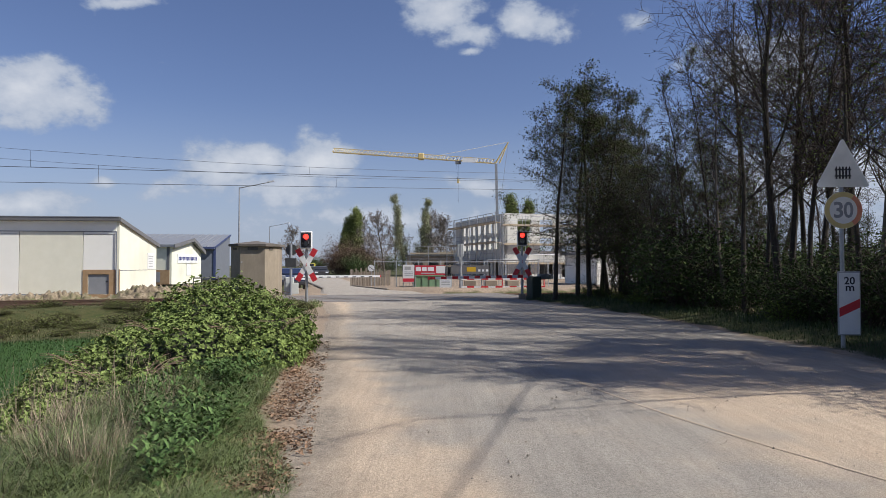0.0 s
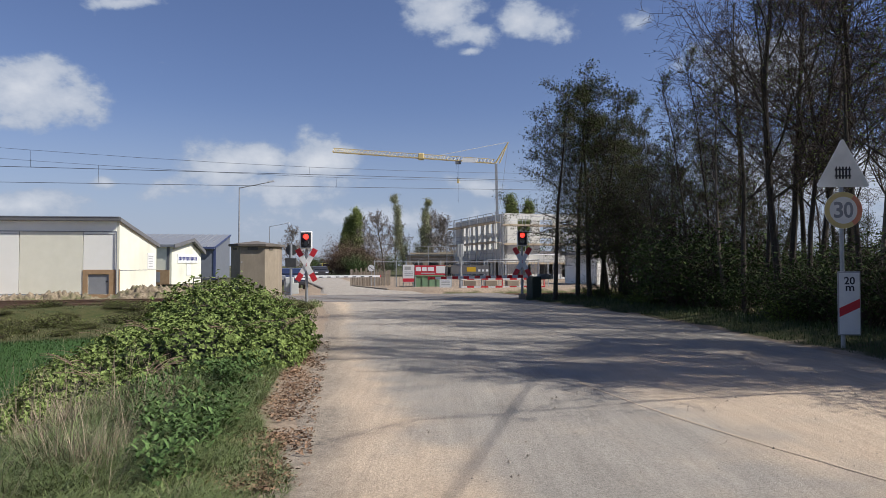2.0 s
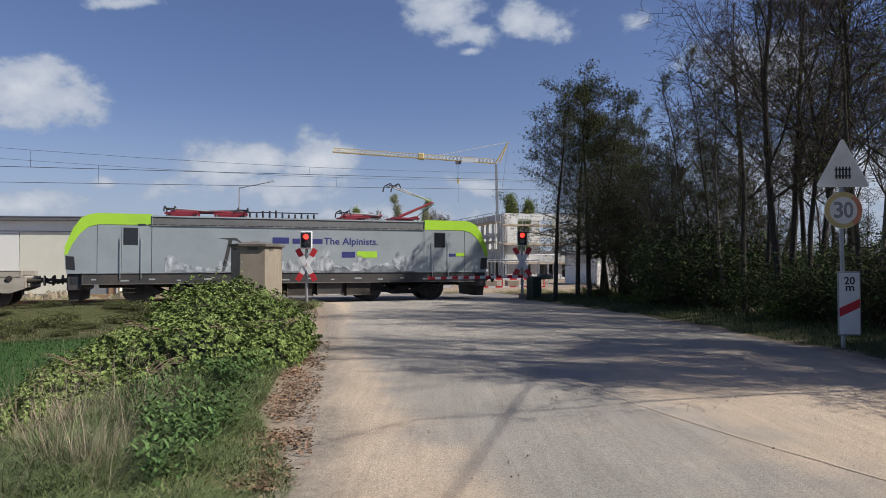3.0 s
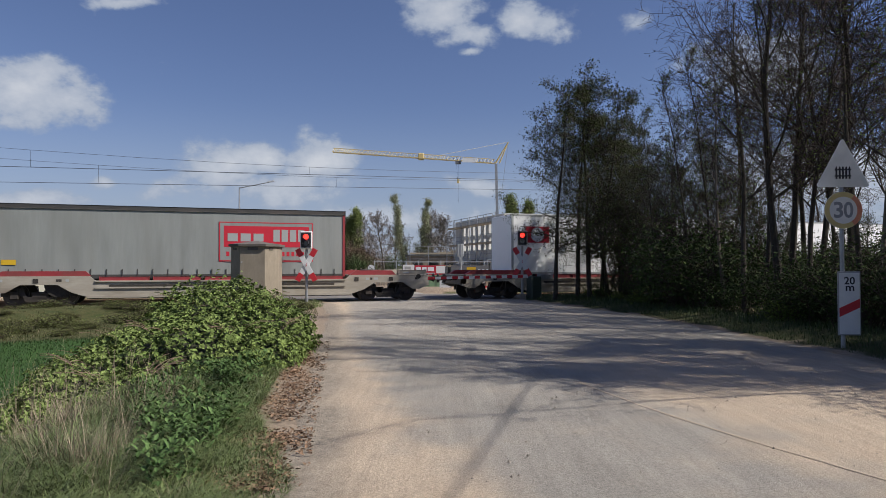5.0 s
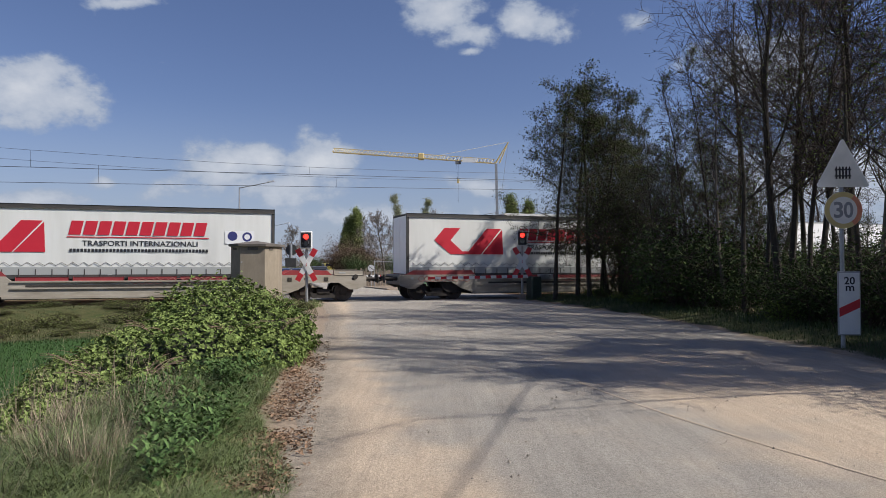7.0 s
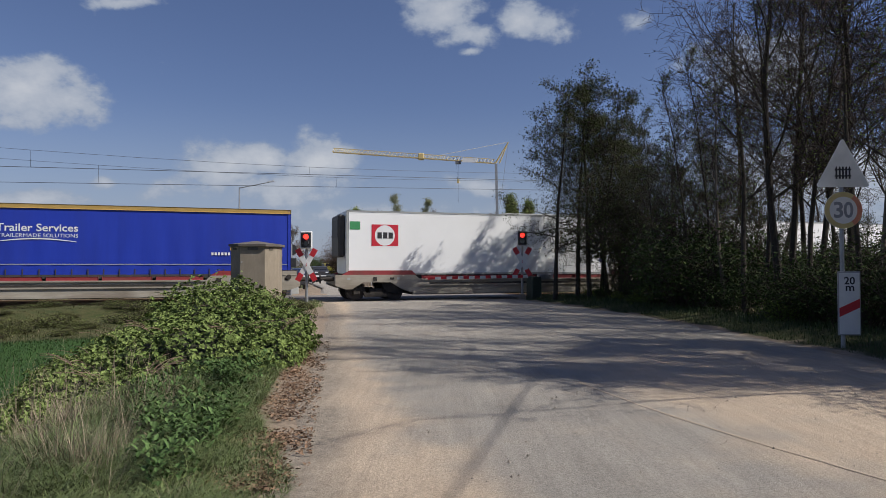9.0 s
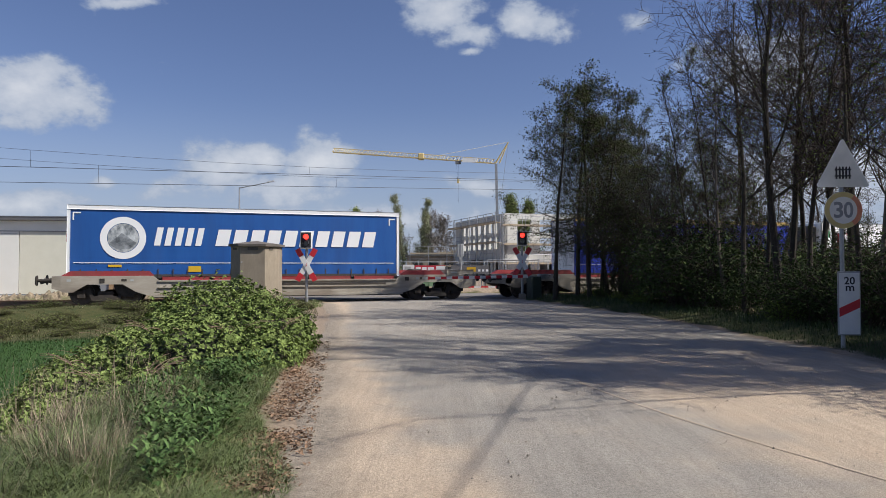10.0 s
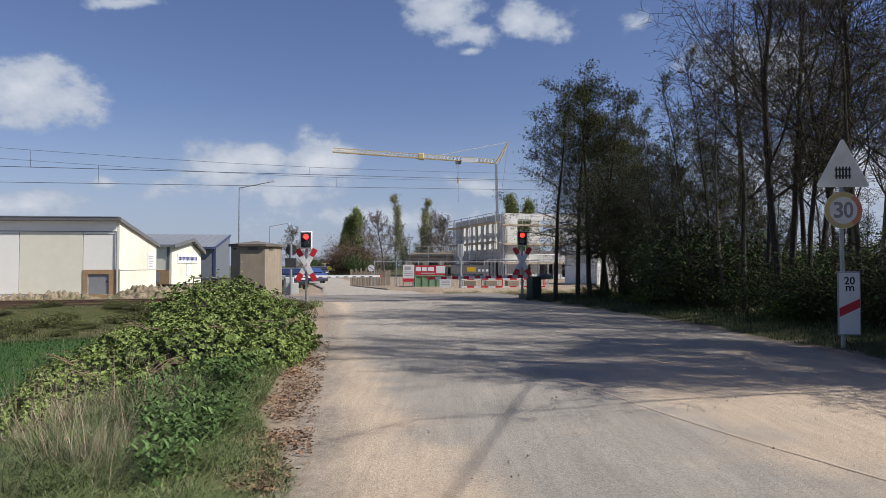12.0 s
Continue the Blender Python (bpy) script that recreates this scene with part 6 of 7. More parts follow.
def sign_post():
    t = thing("warning_sign_post", place(1492, 12.3, 0.05, -3), "post with faded rail warning triangle, speed disc and distance board", "road sign")
    part("post", Build().tube((0, 0.04, -0.3), (0, 0.04, 3.7), 0.038, n=12), M_STEEL, t)
    tri = part("triangle", Build().slab([(-0.46, 2.96), (-0.43, 2.92), (0.43, 2.92), (0.46, 2.96), (0.03, 3.77), (0.0, 3.79), (-0.03, 3.77)], "y", -0.03, -0.018), M_OLDWHITE, t, "bleached warning triangle with a fence symbol")
    fb = Build()
    for i in range(5):
        x = -0.115 + i * 0.0575
        fb.slab([(x - 0.016, 3.07), (x + 0.016, 3.07), (x + 0.016, 3.27), (x, 3.30), (x - 0.016, 3.27)], "y", -0.036, -0.031)
    fb.box(-0.145, 0.145, -0.035, -0.0305, 3.11, 3.135).box(-0.145, 0.145, -0.035, -0.0305, 3.225, 3.25)
    part("fence_symbol", fb, M_INK, tri)
    dsc = part("disc", Build().tube((0, -0.018, 2.50), (0, -0.03, 2.50), 0.335, n=40), M_OLDWHITE, t, "faded speed limit disc")

    def rim(a0, a1, m):
        b = Build()
        n = 30
        vs = []
        for i in range(n + 1):
            a = radians(a0 + (a1 - a0) * i / n)
            for r in (0.245, 0.334):
                vs.append((r * math.cos(a), -0.0325, 2.50 + r * math.sin(a)))
        b.add(vs, [(2 * i, 2 * i + 1, 2 * i + 3, 2 * i + 2) for i in range(n)])
        part("rim", b, m, dsc)
    rim(55, 305, M_FADEDYELLOW)
    rim(-55, 55, M_FADEDRED)
    lettering("digit", "3", 0.40, M_OLDGREY, dsc, pose(-0.19, -0.034, 2.37, 90, 0, 0), 0.165, bold=0.008)
    lettering("digit", "0", 0.40, M_OLDGREY, dsc, pose(0.0, -0.034, 2.37, 90, 0, 0), 0.17, bold=0.008)
    bd = part("distance_board", Build().box(-0.125, 0.275, -0.045, -0.02, 0.24, 1.39, c=0.006), M_STEEL, t, "white distance board with a red slanting bar")
    part("face", Build().box(-0.105, 0.255, -0.050, -0.044, 0.265, 1.365, c=0.002), M_OLDWHITE, bd)
    part("red_bar", Build().slab([(-0.105, 0.57), (0.255, 0.74), (0.255, 0.90), (-0.105, 0.73)], "y", -0.0545, -0.051), M_SIGNRED, bd)
    lettering("distance", "20", 0.19, M_INK, bd, pose(-0.02, -0.052, 1.16, 90, 0, 0), 0.19, bold=0.003)
    lettering("unit", "m", 0.19, M_INK, bd, pose(0.0, -0.052, 1.04, 90, 0, 0), 0.15, bold=0.003)
    part("clamp", Build().box(-0.06, 0.06, -0.02, 0.07, 1.2, 1.24).box(-0.06, 0.06, -0.02, 0.07, 0.4, 0.44), M_STEEL, t)


sign_post()


def pole_with_cable():
    """A timber pole outside the view, whose shadow and cable shadow lie over the road."""
    t = thing("utility_pole", pose(9.51, 8.3, 0.1), "timber utility pole with a slack cable", "pole")
    part("pole", Build().tube((0, 0, -0.5), (0, 0, 8.6), 0.13, 0.09, 10), M_WOOD, t)
    b = Build()
    prev = None
    for i in range(25):
        q = i / 24
        p = Vector((-4.95 * q, -19.4 * q, 8.2 - 0.2 * q * (1 - q)))
        if prev:
            b.tube(prev, p, 0.017, n=6, caps=False)
        prev = p
    part("cable", b, M_INK, t)
    t2 = thing("utility_pole", pose(4.56, -11.1, 0.0), "timber utility pole beside the road", "pole")
    part("pole", Build().tube((0, 0, -0.5), (0, 0, 8.6), 0.13, 0.09, 10), M_WOOD, t2)


pole_with_cable()
# ---- trees, bushes and grass ----
M_BARK = mat("grey_brown_bark", (0.028, 0.022, 0.017), (0.065, 0.052, 0.040), 8, 0.95, bump=0.6, stretch=(2, 2, 0.4), dirt=(0.06, 0.07, 0.03))
M_PALEBARK = mat("pale_bark", (0.10, 0.08, 0.06), (0.17, 0.14, 0.11), 7, 0.9, bump=0.5, stretch=(2, 2, 0.4), dirt=(0.08, 0.07, 0.05))
M_TWIG = mat("brown_twig", (0.042, 0.030, 0.024), (0.075, 0.052, 0.040), 6, 0.95)

# twigs of the far trees, paled in colour to stand for haze
M_HAZETWIG = mat("haze_paled_twig", (0.17, 0.14, 0.12), (0.25, 0.21, 0.18), 6, 0.95)


def leaf_mat(name, a, b, island=0.35):
    m = mat(name, a, b, 1.2, 0.75, island=island, spec=0.15)
    return m


M_ALDERLEAF = leaf_mat("alder_leaf", (0.050, 0.062, 0.022), (0.085, 0.098, 0.034))
M_YOUNGLEAF = leaf_mat("young_leaf", (0.10, 0.13, 0.025), (0.15, 0.19, 0.04))
M_BRAMBLE = leaf_mat("bramble_leaf", (0.105, 0.15, 0.038), (0.175, 0.22, 0.068), 0.6)
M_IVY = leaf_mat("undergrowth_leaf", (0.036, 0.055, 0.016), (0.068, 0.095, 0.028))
M_POPLAR = leaf_mat("poplar_leaf", (0.16, 0.20, 0.06), (0.22, 0.25, 0.09))
M_POPLARGREY = leaf_mat("budding_poplar", (0.24, 0.25, 0.14), (0.31, 0.315, 0.19))
M_BUDS = leaf_mat("brown_buds", (0.10, 0.065, 0.045), (0.15, 0.10, 0.07))
M_BANKLEAF = leaf_mat("bank_bramble_leaf", (0.07, 0.09, 0.026), (0.13, 0.13, 0.05), 0.5)
M_PINE = leaf_mat("far_green", (0.05, 0.08, 0.03), (0.08, 0.11, 0.04))
# near-black green: the shade deep inside the bush, put into the colour
M_CORE = mat("bush_inner_shade", (0.02, 0.026, 0.010), (0.045, 0.045, 0.02), 9, 0.95, bump=1.0, bscale=14)


def rod(b, p, q, r0, r1, n):
    d = q - p
    a = d.orthogonal().normalized()
    c = d.normalized().cross(a)
    o = len(b.v)
    for e, r in ((p, r0), (q, r1)):
        for i in range(n):
            w = 6.28318 * i / n
            b.v.append(tuple(e + (a * math.cos(w) + c * math.sin(w)) * r))
    for i in range(n):
        b.f.append((o + i, o + (i + 1) % n, o + n + (i + 1) % n, o + n + i))


def branch(wood, twig, tips, p, d, length, r, level, rng, cfg):
    """One limb: bends as it goes and sends out smaller ones."""
    nseg = (8, 5, 3, 2)[level]
    fine = cfg.get("fine", 0.006)
    sides = (9, 5, 3, 3)[level]
    step = length / nseg
    q = p.copy()
    for i in range(nseg):
        f = (i + 1) / nseg
        wob = (0.05, 0.16, 0.26, 0.30)[level]
        d = (d + Vector((rng.gauss(0, wob), rng.gauss(0, wob), rng.gauss(0, wob) + cfg["lift"] * (0.02, 0.10, 0.08, 0.05)[level]))).normalized()
        e = q + d * step
        r0, r1 = r * (1 - 0.85 * i / nseg), r * (1 - 0.85 * f)
        rod(wood if level < 2 else twig, q, e, r0, max(r1, fine), sides)
        if level < 3:
            lo = cfg["bare"] if level == 0 else 0.15
            if f > lo:
                k = cfg["kids"][level]
                for _ in range(k):
                    a = rng.uniform(0, 6.283)
                    side = d.orthogonal().normalized()
                    side = Matrix.Rotation(a, 3, d) @ side
                    ang = radians(rng.uniform(*cfg["angle"]))
                    nd = (d * math.cos(ang) + side * math.sin(ang)).normalized()
                    at = q.lerp(e, rng.random())
                    shrink = cfg["len"][level] * (1.15 - 0.75 * (f - lo) / (1 - lo) if level == 0 else 1.0 - 0.4 * f) * rng.uniform(0.7, 1.25)
                    branch(wood, twig, tips, at, nd, length * shrink, max(r0 * cfg["thin"], fine * 1.15), level + 1, rng, cfg)
        if level >= 2:
            tips.append((e, d))
        q = e


def leaves(tips, count, size, rng, spread=0.25, flat=0.5):
    """Small folded leaves scattered near the tips."""
    b = Build()
    for _ in range(count):
        p, d = tips[rng.randrange(len(tips))]
        c = p + Vector((rng.gauss(0, spread), rng.gauss(0, spread), rng.gauss(0, spread * 0.7)))
        n = Vector((rng.gauss(0, 1), rng.gauss(0, 1), rng.gauss(0, 1) + flat)).normalized()
        a = n.orthogonal().normalized()
        a = Matrix.Rotation(rng.uniform(0, 6.28), 3, n) @ a
        s = size * rng.uniform(0.6, 1.4)
        t = n.cross(a)
        b.add([c - a * s, c + t * s * 0.5 + n * s * 0.12, c + a * s, c - t * s * 0.5 + n * s * 0.12], [(0, 1, 2, 3)])
    return b


def tree_master(name, label, h, r, cfg, leafm, count, size, seed, group, barkm=None, lean=0.03, stems=1, spread=0.25, twigm=None):
    rng = random.Random(seed)
    t = thing(name, pose(0, 0, -50), label, "tree", group)
    wood, twig, tips = Build(), Build(), []
    for s in range(stems):
        d = Vector((rng.gauss(0, lean), rng.gauss(0, lean), 1)).normalized()
        o = Vector((rng.gauss(0, 0.25), rng.gauss(0, 0.25), -0.3)) if stems > 1 else Vector((0, 0, -0.3))
        branch(wood, twig, tips, o, d, h * (rng.uniform(0.8, 1.0) if s else 1.0), r * (0.8 if s else 1.0), 0, rng, cfg)
    part("trunk", wood, barkm or M_BARK, t)
    part("branchwork", twig, twigm or M_TWIG, t)["kind"] = "stuff"
    if count:
        part("crown", leaves(tips, count, size, rng, spread), leafm, t)["kind"] = "stuff"
    return t


BARE = dict(lift=0.35, bare=0.28, kids=(3, 3, 3), len=(0.36, 0.46, 0.45), angle=(30, 60), thin=0.40)
ALDER = dict(lift=0.12, bare=0.26, kids=(4, 3, 3), len=(0.31, 0.42, 0.45), angle=(50, 85), thin=0.32)
POPL = dict(lift=1.6, bare=0.08, kids=(5, 3, 2), len=(0.20, 0.45, 0.5), angle=(15, 30), thin=0.4, fine=0.016)
THIN = dict(lift=0.4, bare=0.35, kids=(2, 3, 3), len=(0.27, 0.45, 0.45), angle=(30, 65), thin=0.38)
DENSE = dict(lift=0.5, bare=0.08, kids=(2, 2, 2), len=(0.30, 0.5, 0.5), angle=(25, 65), thin=0.45)
FARBARE = dict(lift=0.5, bare=0.25, kids=(3, 3, 2), len=(0.42, 0.5, 0.5), angle=(28, 60), thin=0.42, fine=0.024)

rng = random.Random(11)
alders = [tree_master("alder_tree", "slender alder with sparse dark leaves at the wood's edge", h, 0.12, ALDER, M_ALDERLEAF, 9000, 0.042, sd, "trees of the wood", spread=0.17) for h, sd in ((10.4, 3), (9.6, 8), (10.0, 14))]
bare = [tree_master("bare_tree", "tall leafless brown tree of the wood", h, rr, BARE, M_BUDS, 900, 0.03, sd, "trees of the wood") for h, rr, sd in ((14.5, 0.125, 21), (13.0, 0.105, 22), (15.5, 0.14, 23))]
thin = [tree_master("slender_tree", "slender tree with few young green leaves", h, 0.09, THIN, M_YOUNGLEAF, 1700, 0.038, sd, "trees of the wood", barkm=bk, spread=0.14) for h, sd, bk in ((12.0, 31, M_BARK), (10.5, 32, M_PALEBARK))]
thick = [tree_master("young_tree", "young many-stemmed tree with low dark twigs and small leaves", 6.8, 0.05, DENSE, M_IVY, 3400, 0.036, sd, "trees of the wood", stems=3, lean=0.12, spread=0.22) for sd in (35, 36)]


def set_tree(src, x, y, k=1.0, turn=None):
    o = copy_thing(src, pose(x, y, ground_z(x, y), 0, 0, rng.uniform(0, 360) if turn is None else turn))
    o.scale = (k, k, k)
    return o


# the alders by the crossing
for i, (px, d, k) in enumerate(((982, 29.0, 0.86), (1022, 29.6, 0.95), (1044, 28.8, 0.96), (1064, 30.0, 0.86), (1098, 30.2, 0.72), (1132, 27.5, 0.66))):
    p = spot(px, d)
    set_tree(alders[i % 3], p.x, p.y, k)
# the front of the wood, tree by tree: kind, bearing, distance, size
WOOD = [(bare, 1, 1318, 19.5, 0.84), (thin, 0, 1352, 19.0, 0.80), (bare, 2, 1384, 17.6, 0.82), (thin, 0, 1432, 17.0, 0.85),
        (bare, 1, 1446, 19.5, 0.95), (bare, 2, 1512, 17.4, 0.85), (thin, 0, 1530, 15.0, 0.80), (thin, 1, 1552, 16.0, 0.90), (thin, 0, 1584, 15.0, 0.90),
        (bare, 2, 1640, 14.5, 0.8), (bare, 1, 1372, 30.0, 1.05), (bare, 0, 1402, 18.6, 0.84), (bare, 1, 1424, 27.0, 1.05), (thin, 0, 1560, 21.0, 1.0),
        (alders, 1, 1076, 30.6, 0.86), (alders, 0, 1108, 31.2, 0.86), (alders, 2, 1136, 31.6, 0.84), (thick, 0, 1086, 31.0, 0.62), (thick, 1, 1122, 31.4, 0.8), (thin, 0, 1480, 26.0, 1.0),
        (thin, 1, 1284, 20.5, 0.74), (thin, 0, 1250, 23.0, 0.70), (thin, 0, 1212, 24.0, 0.66), (thin, 1, 1178, 26.0, 0.66), (thin, 0, 1150, 25.0, 0.58), (alders, 2, 1262, 28.5, 0.70), (bare, 0, 1318, 30.5, 0.80),
        (thick, 0, 1110, 28.5, 0.72), (thick, 0, 1175, 25.5, 0.95), (thick, 1, 1212, 24.5, 0.92), (thick, 0, 1250, 25.0, 0.9), (thick, 0, 1285, 26.0, 0.85), (thick, 1, 1310, 24.0, 0.7), (thick, 0, 1350, 27.0, 0.75), (thick, 1, 1410, 24.0, 0.6), (thick, 0, 1480, 22.0, 0.5), (thick, 1, 1545, 22.0, 0.55)]
for kinds, i, px, d, k in WOOD:
    p = spot(px, d)
    set_tree(kinds[i], p.x, p.y, k)
spots_used = []


def plant(number, ylo, yhi, xlo, xhi, choose, gap):
    """Trees beside the road that stand out of view and shade it."""
    tries, n = 0, 0
    while n < number and tries < 6000:
        tries += 1
        y, x = rng.uniform(ylo, yhi), rng.uniform(xlo, xhi)
        if x - along(RIGHT_EDGE, y) < 2.0 or any((x - a) ** 2 + (y - c) ** 2 < gap for a, c in spots_used):
            continue
        spots_used.append((x, y))
        n += 1
        set_tree(choose(), x, y, rng.uniform(0.85, 1.0))


plant(7, 7.5, 11.5, 10.0, 17, lambda: rng.choice(bare + thin), 1.5)
plant(6, 7.0, 10.5, 10.0, 15, lambda: rng.choice(alders), 1.2)
# beyond the tracks to the right
for i in range(11):
    x, y = rng.uniform(16, 75), rng.uniform(48, 80)
    if track_off(x, y) > 9:
        set_tree(rng.choice(bare + thin), x, y, rng.uniform(0.7, 1.0))


def shrub_master(seed, r, h, count, size, m, label, stems=40, tilt=0.3):
    g = random.Random(seed)
    t = thing("undergrowth_shrub", pose(0, 0, -50), label, "shrub", "undergrowth of the wood")
    st, tips = Build(), []
    for i in range(stems):
        a = g.uniform(0, 6.283)
        q = Vector((g.gauss(0, r * 0.25), g.gauss(0, r * 0.25), -0.1))
        d = Vector((math.cos(a) * 0.45, math.sin(a) * 0.45, 1)).normalized()
        L = h * g.uniform(0.5, 1.1)
        for k in range(5):
            e = q + d * L / 5
            rod(st, q, e, 0.014 * (1 - k / 6), 0.014 * (1 - (k + 1) / 6), 3)
            if k > 0:
                tips.append((e, d))
                for _ in range(2):
                    f = e + Vector((g.gauss(0, 0.25), g.gauss(0, 0.25), g.gauss(0.1, 0.2))) * r
                    rod(st, e, f, 0.006, 0.004, 3)
                    tips.append((f, d))
            q = e
            d = (d + Vector((g.gauss(0, 0.2), g.gauss(0, 0.2), g.gauss(-0.05, 0.1)))).normalized()
    part("woody_growth", st, M_TWIG, t)["kind"] = "stuff"
    part("foliage", leaves(tips, count, size, g, 0.16 * r, 0.9), m, t)["kind"] = "stuff"
    return t


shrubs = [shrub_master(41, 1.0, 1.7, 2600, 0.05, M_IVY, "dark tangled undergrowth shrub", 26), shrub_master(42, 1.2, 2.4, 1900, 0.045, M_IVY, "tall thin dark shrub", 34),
          shrub_master(43, 0.8, 0.8, 2200, 0.045, M_YOUNGLEAF, "low green shrub at the wood's edge", 40)]
bank_shrub = shrub_master(44, 0.9, 0.7, 1500, 0.05, M_BANKLEAF, "low scrubby bramble on the railway bank", 40)
n = 0
while n < 120:
    y = rng.uniform(9, 34)
    x = along(RIGHT_EDGE, y) + rng.uniform(1.6, 12)
    px = 784 + 1200 * x / y
    if track_off(x, y) > -4.2 or px > 2000 or (px < 1130 and y > 26 and x < 6.2) or abs(px - 1492) < 60 and y < 13.2:
        continue
    d = x - along(RIGHT_EDGE, y)
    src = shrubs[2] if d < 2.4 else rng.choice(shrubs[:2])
    o = copy_thing(src, pose(x, y, ground_z(x, y), 0, 0, rng.uniform(0, 360)))
    k = rng.uniform(0.7, 1.1) * (0.42 if px < 1130 else 0.8 if d < 2.4 else 0.95 if px > 1290 else 1.35)
    o.scale = (k * 1.1, k * 1.1, k)
    n += 1

# low brambles on the railway bank
n = 0
while n < 110:
    p = on_track(rng.uniform(-14, 9), rng.uniform(-11.5, -3.0))
    if p.x > along(LEFT_EDGE, p.y) - 0.8 or p.x < -20 or (p.x > -6.5 and p.y < 16):
        continue
    o = copy_thing(bank_shrub, pose(p.x, p.y, ground_z(p.x, p.y), 0, 0, rng.uniform(0, 360)))
    k = rng.uniform(0.18, 0.5)
    o.scale = (k * 1.7, k * 1.7, k * 0.75)
    n += 1

# poplars and trees far off
poplar = tree_master("poplar_tree", "tall narrow poplar in young leaf", 17.0, 0.25, POPL, M_POPLAR, 20000, 0.15, 51, "far trees", spread=0.55)
sparse = tree_master("poplar_tree", "tall narrow poplar nearly bare", 20.0, 0.25, POPL, M_POPLARGREY, 12000, 0.13, 52, "far trees", spread=0.5, barkm=M_PALEBARK, twigm=M_HAZETWIG)
roundt = tree_master("bare_tree", "bare brown tree far behind the site", 11.0, 0.2, FARBARE, M_BUDS, 0, 0.10, 53, "far trees", barkm=M_PALEBARK, twigm=M_HAZETWIG)
for src, px, d, k in ((poplar, 609, 150, 0.68), (poplar, 622, 152, 0.72), (poplar, 636, 150, 0.80), (poplar, 914, 130, 0.86), (poplar, 928, 132, 0.80), (sparse, 713, 190, 1.0), (sparse, 743, 190, 0.95), (sparse, 756, 200, 0.8),
                      (roundt, 680, 120, 0.95), (roundt, 775, 190, 1.35), (roundt, 700, 200, 1.3), (roundt, 770, 210, 1.6), (roundt, 790, 200, 1.3), (roundt, 508, 140, 0.85), (roundt, 650, 170, 1.2), (roundt, 535, 190, 0.8)):
    p = spot(px, d, -0.2)
    set_tree(src, p.x, p.y, k)
shb = shrub_master(61, 3.2, 5.0, 11000, 0.085, M_BUDS, "large brown leafless shrub by the far road", 60)
shg = shrub_master(62, 3.2, 5.0, 8000, 0.10, M_PINE, "large green shrub by the far road", 40)
for src, px, d, k in ((shb, 598, 120, 0.85), (shb, 612, 115, 1.1), (shb, 628, 112, 1.15), (shb, 640, 120, 0.9), (shg, 570, 170, 0.7), (shg, 632, 108, 0.7), (shg, 555, 190, 0.8), (shg, 540, 200, 0.8), (shb, 660, 130, 0.8), (shg, 690, 150, 0.8), (shg, 915, 100, 1.3)):
    p = spot(px, d, -0.2)
    o = copy_thing(src, pose(p.x, p.y, p.z, 0, 0, rng.uniform(0, 360)))
    o.scale = (k, k, k)
for o in alders + bare + thin + thick + shrubs + [bank_shrub, poplar, sparse, roundt, shb, shg]:
    for c in list(o.children):
        bpy.data.objects.remove(c)
    bpy.data.objects.remove(o)

# ---- bramble bush by the road ----
LOBES = [(-4.05, 12.6, 1.55, 2.0, 1.32), (-3.3, 12.0, 1.0, 1.8, 1.06), (-5.15, 11.6, 1.0, 1.4, 0.80), (-3.7, 10.3, 1.3, 1.4, 0.88), (-4.7, 9.6, 0.9, 1.1, 0.60), (-4.0, 8.5, 0.7, 0.9, 0.42), (-2.95, 10.7, 0.75, 1.1, 0.72), (-4.3, 7.4, 0.45, 0.5, 0.38), (-4.05, 6.5, 0.34, 0.4, 0.50), (-4.75, 8.5, 0.6, 0.8, 0.52), (-5.35, 10.1, 0.7, 1.0, 0.60)]


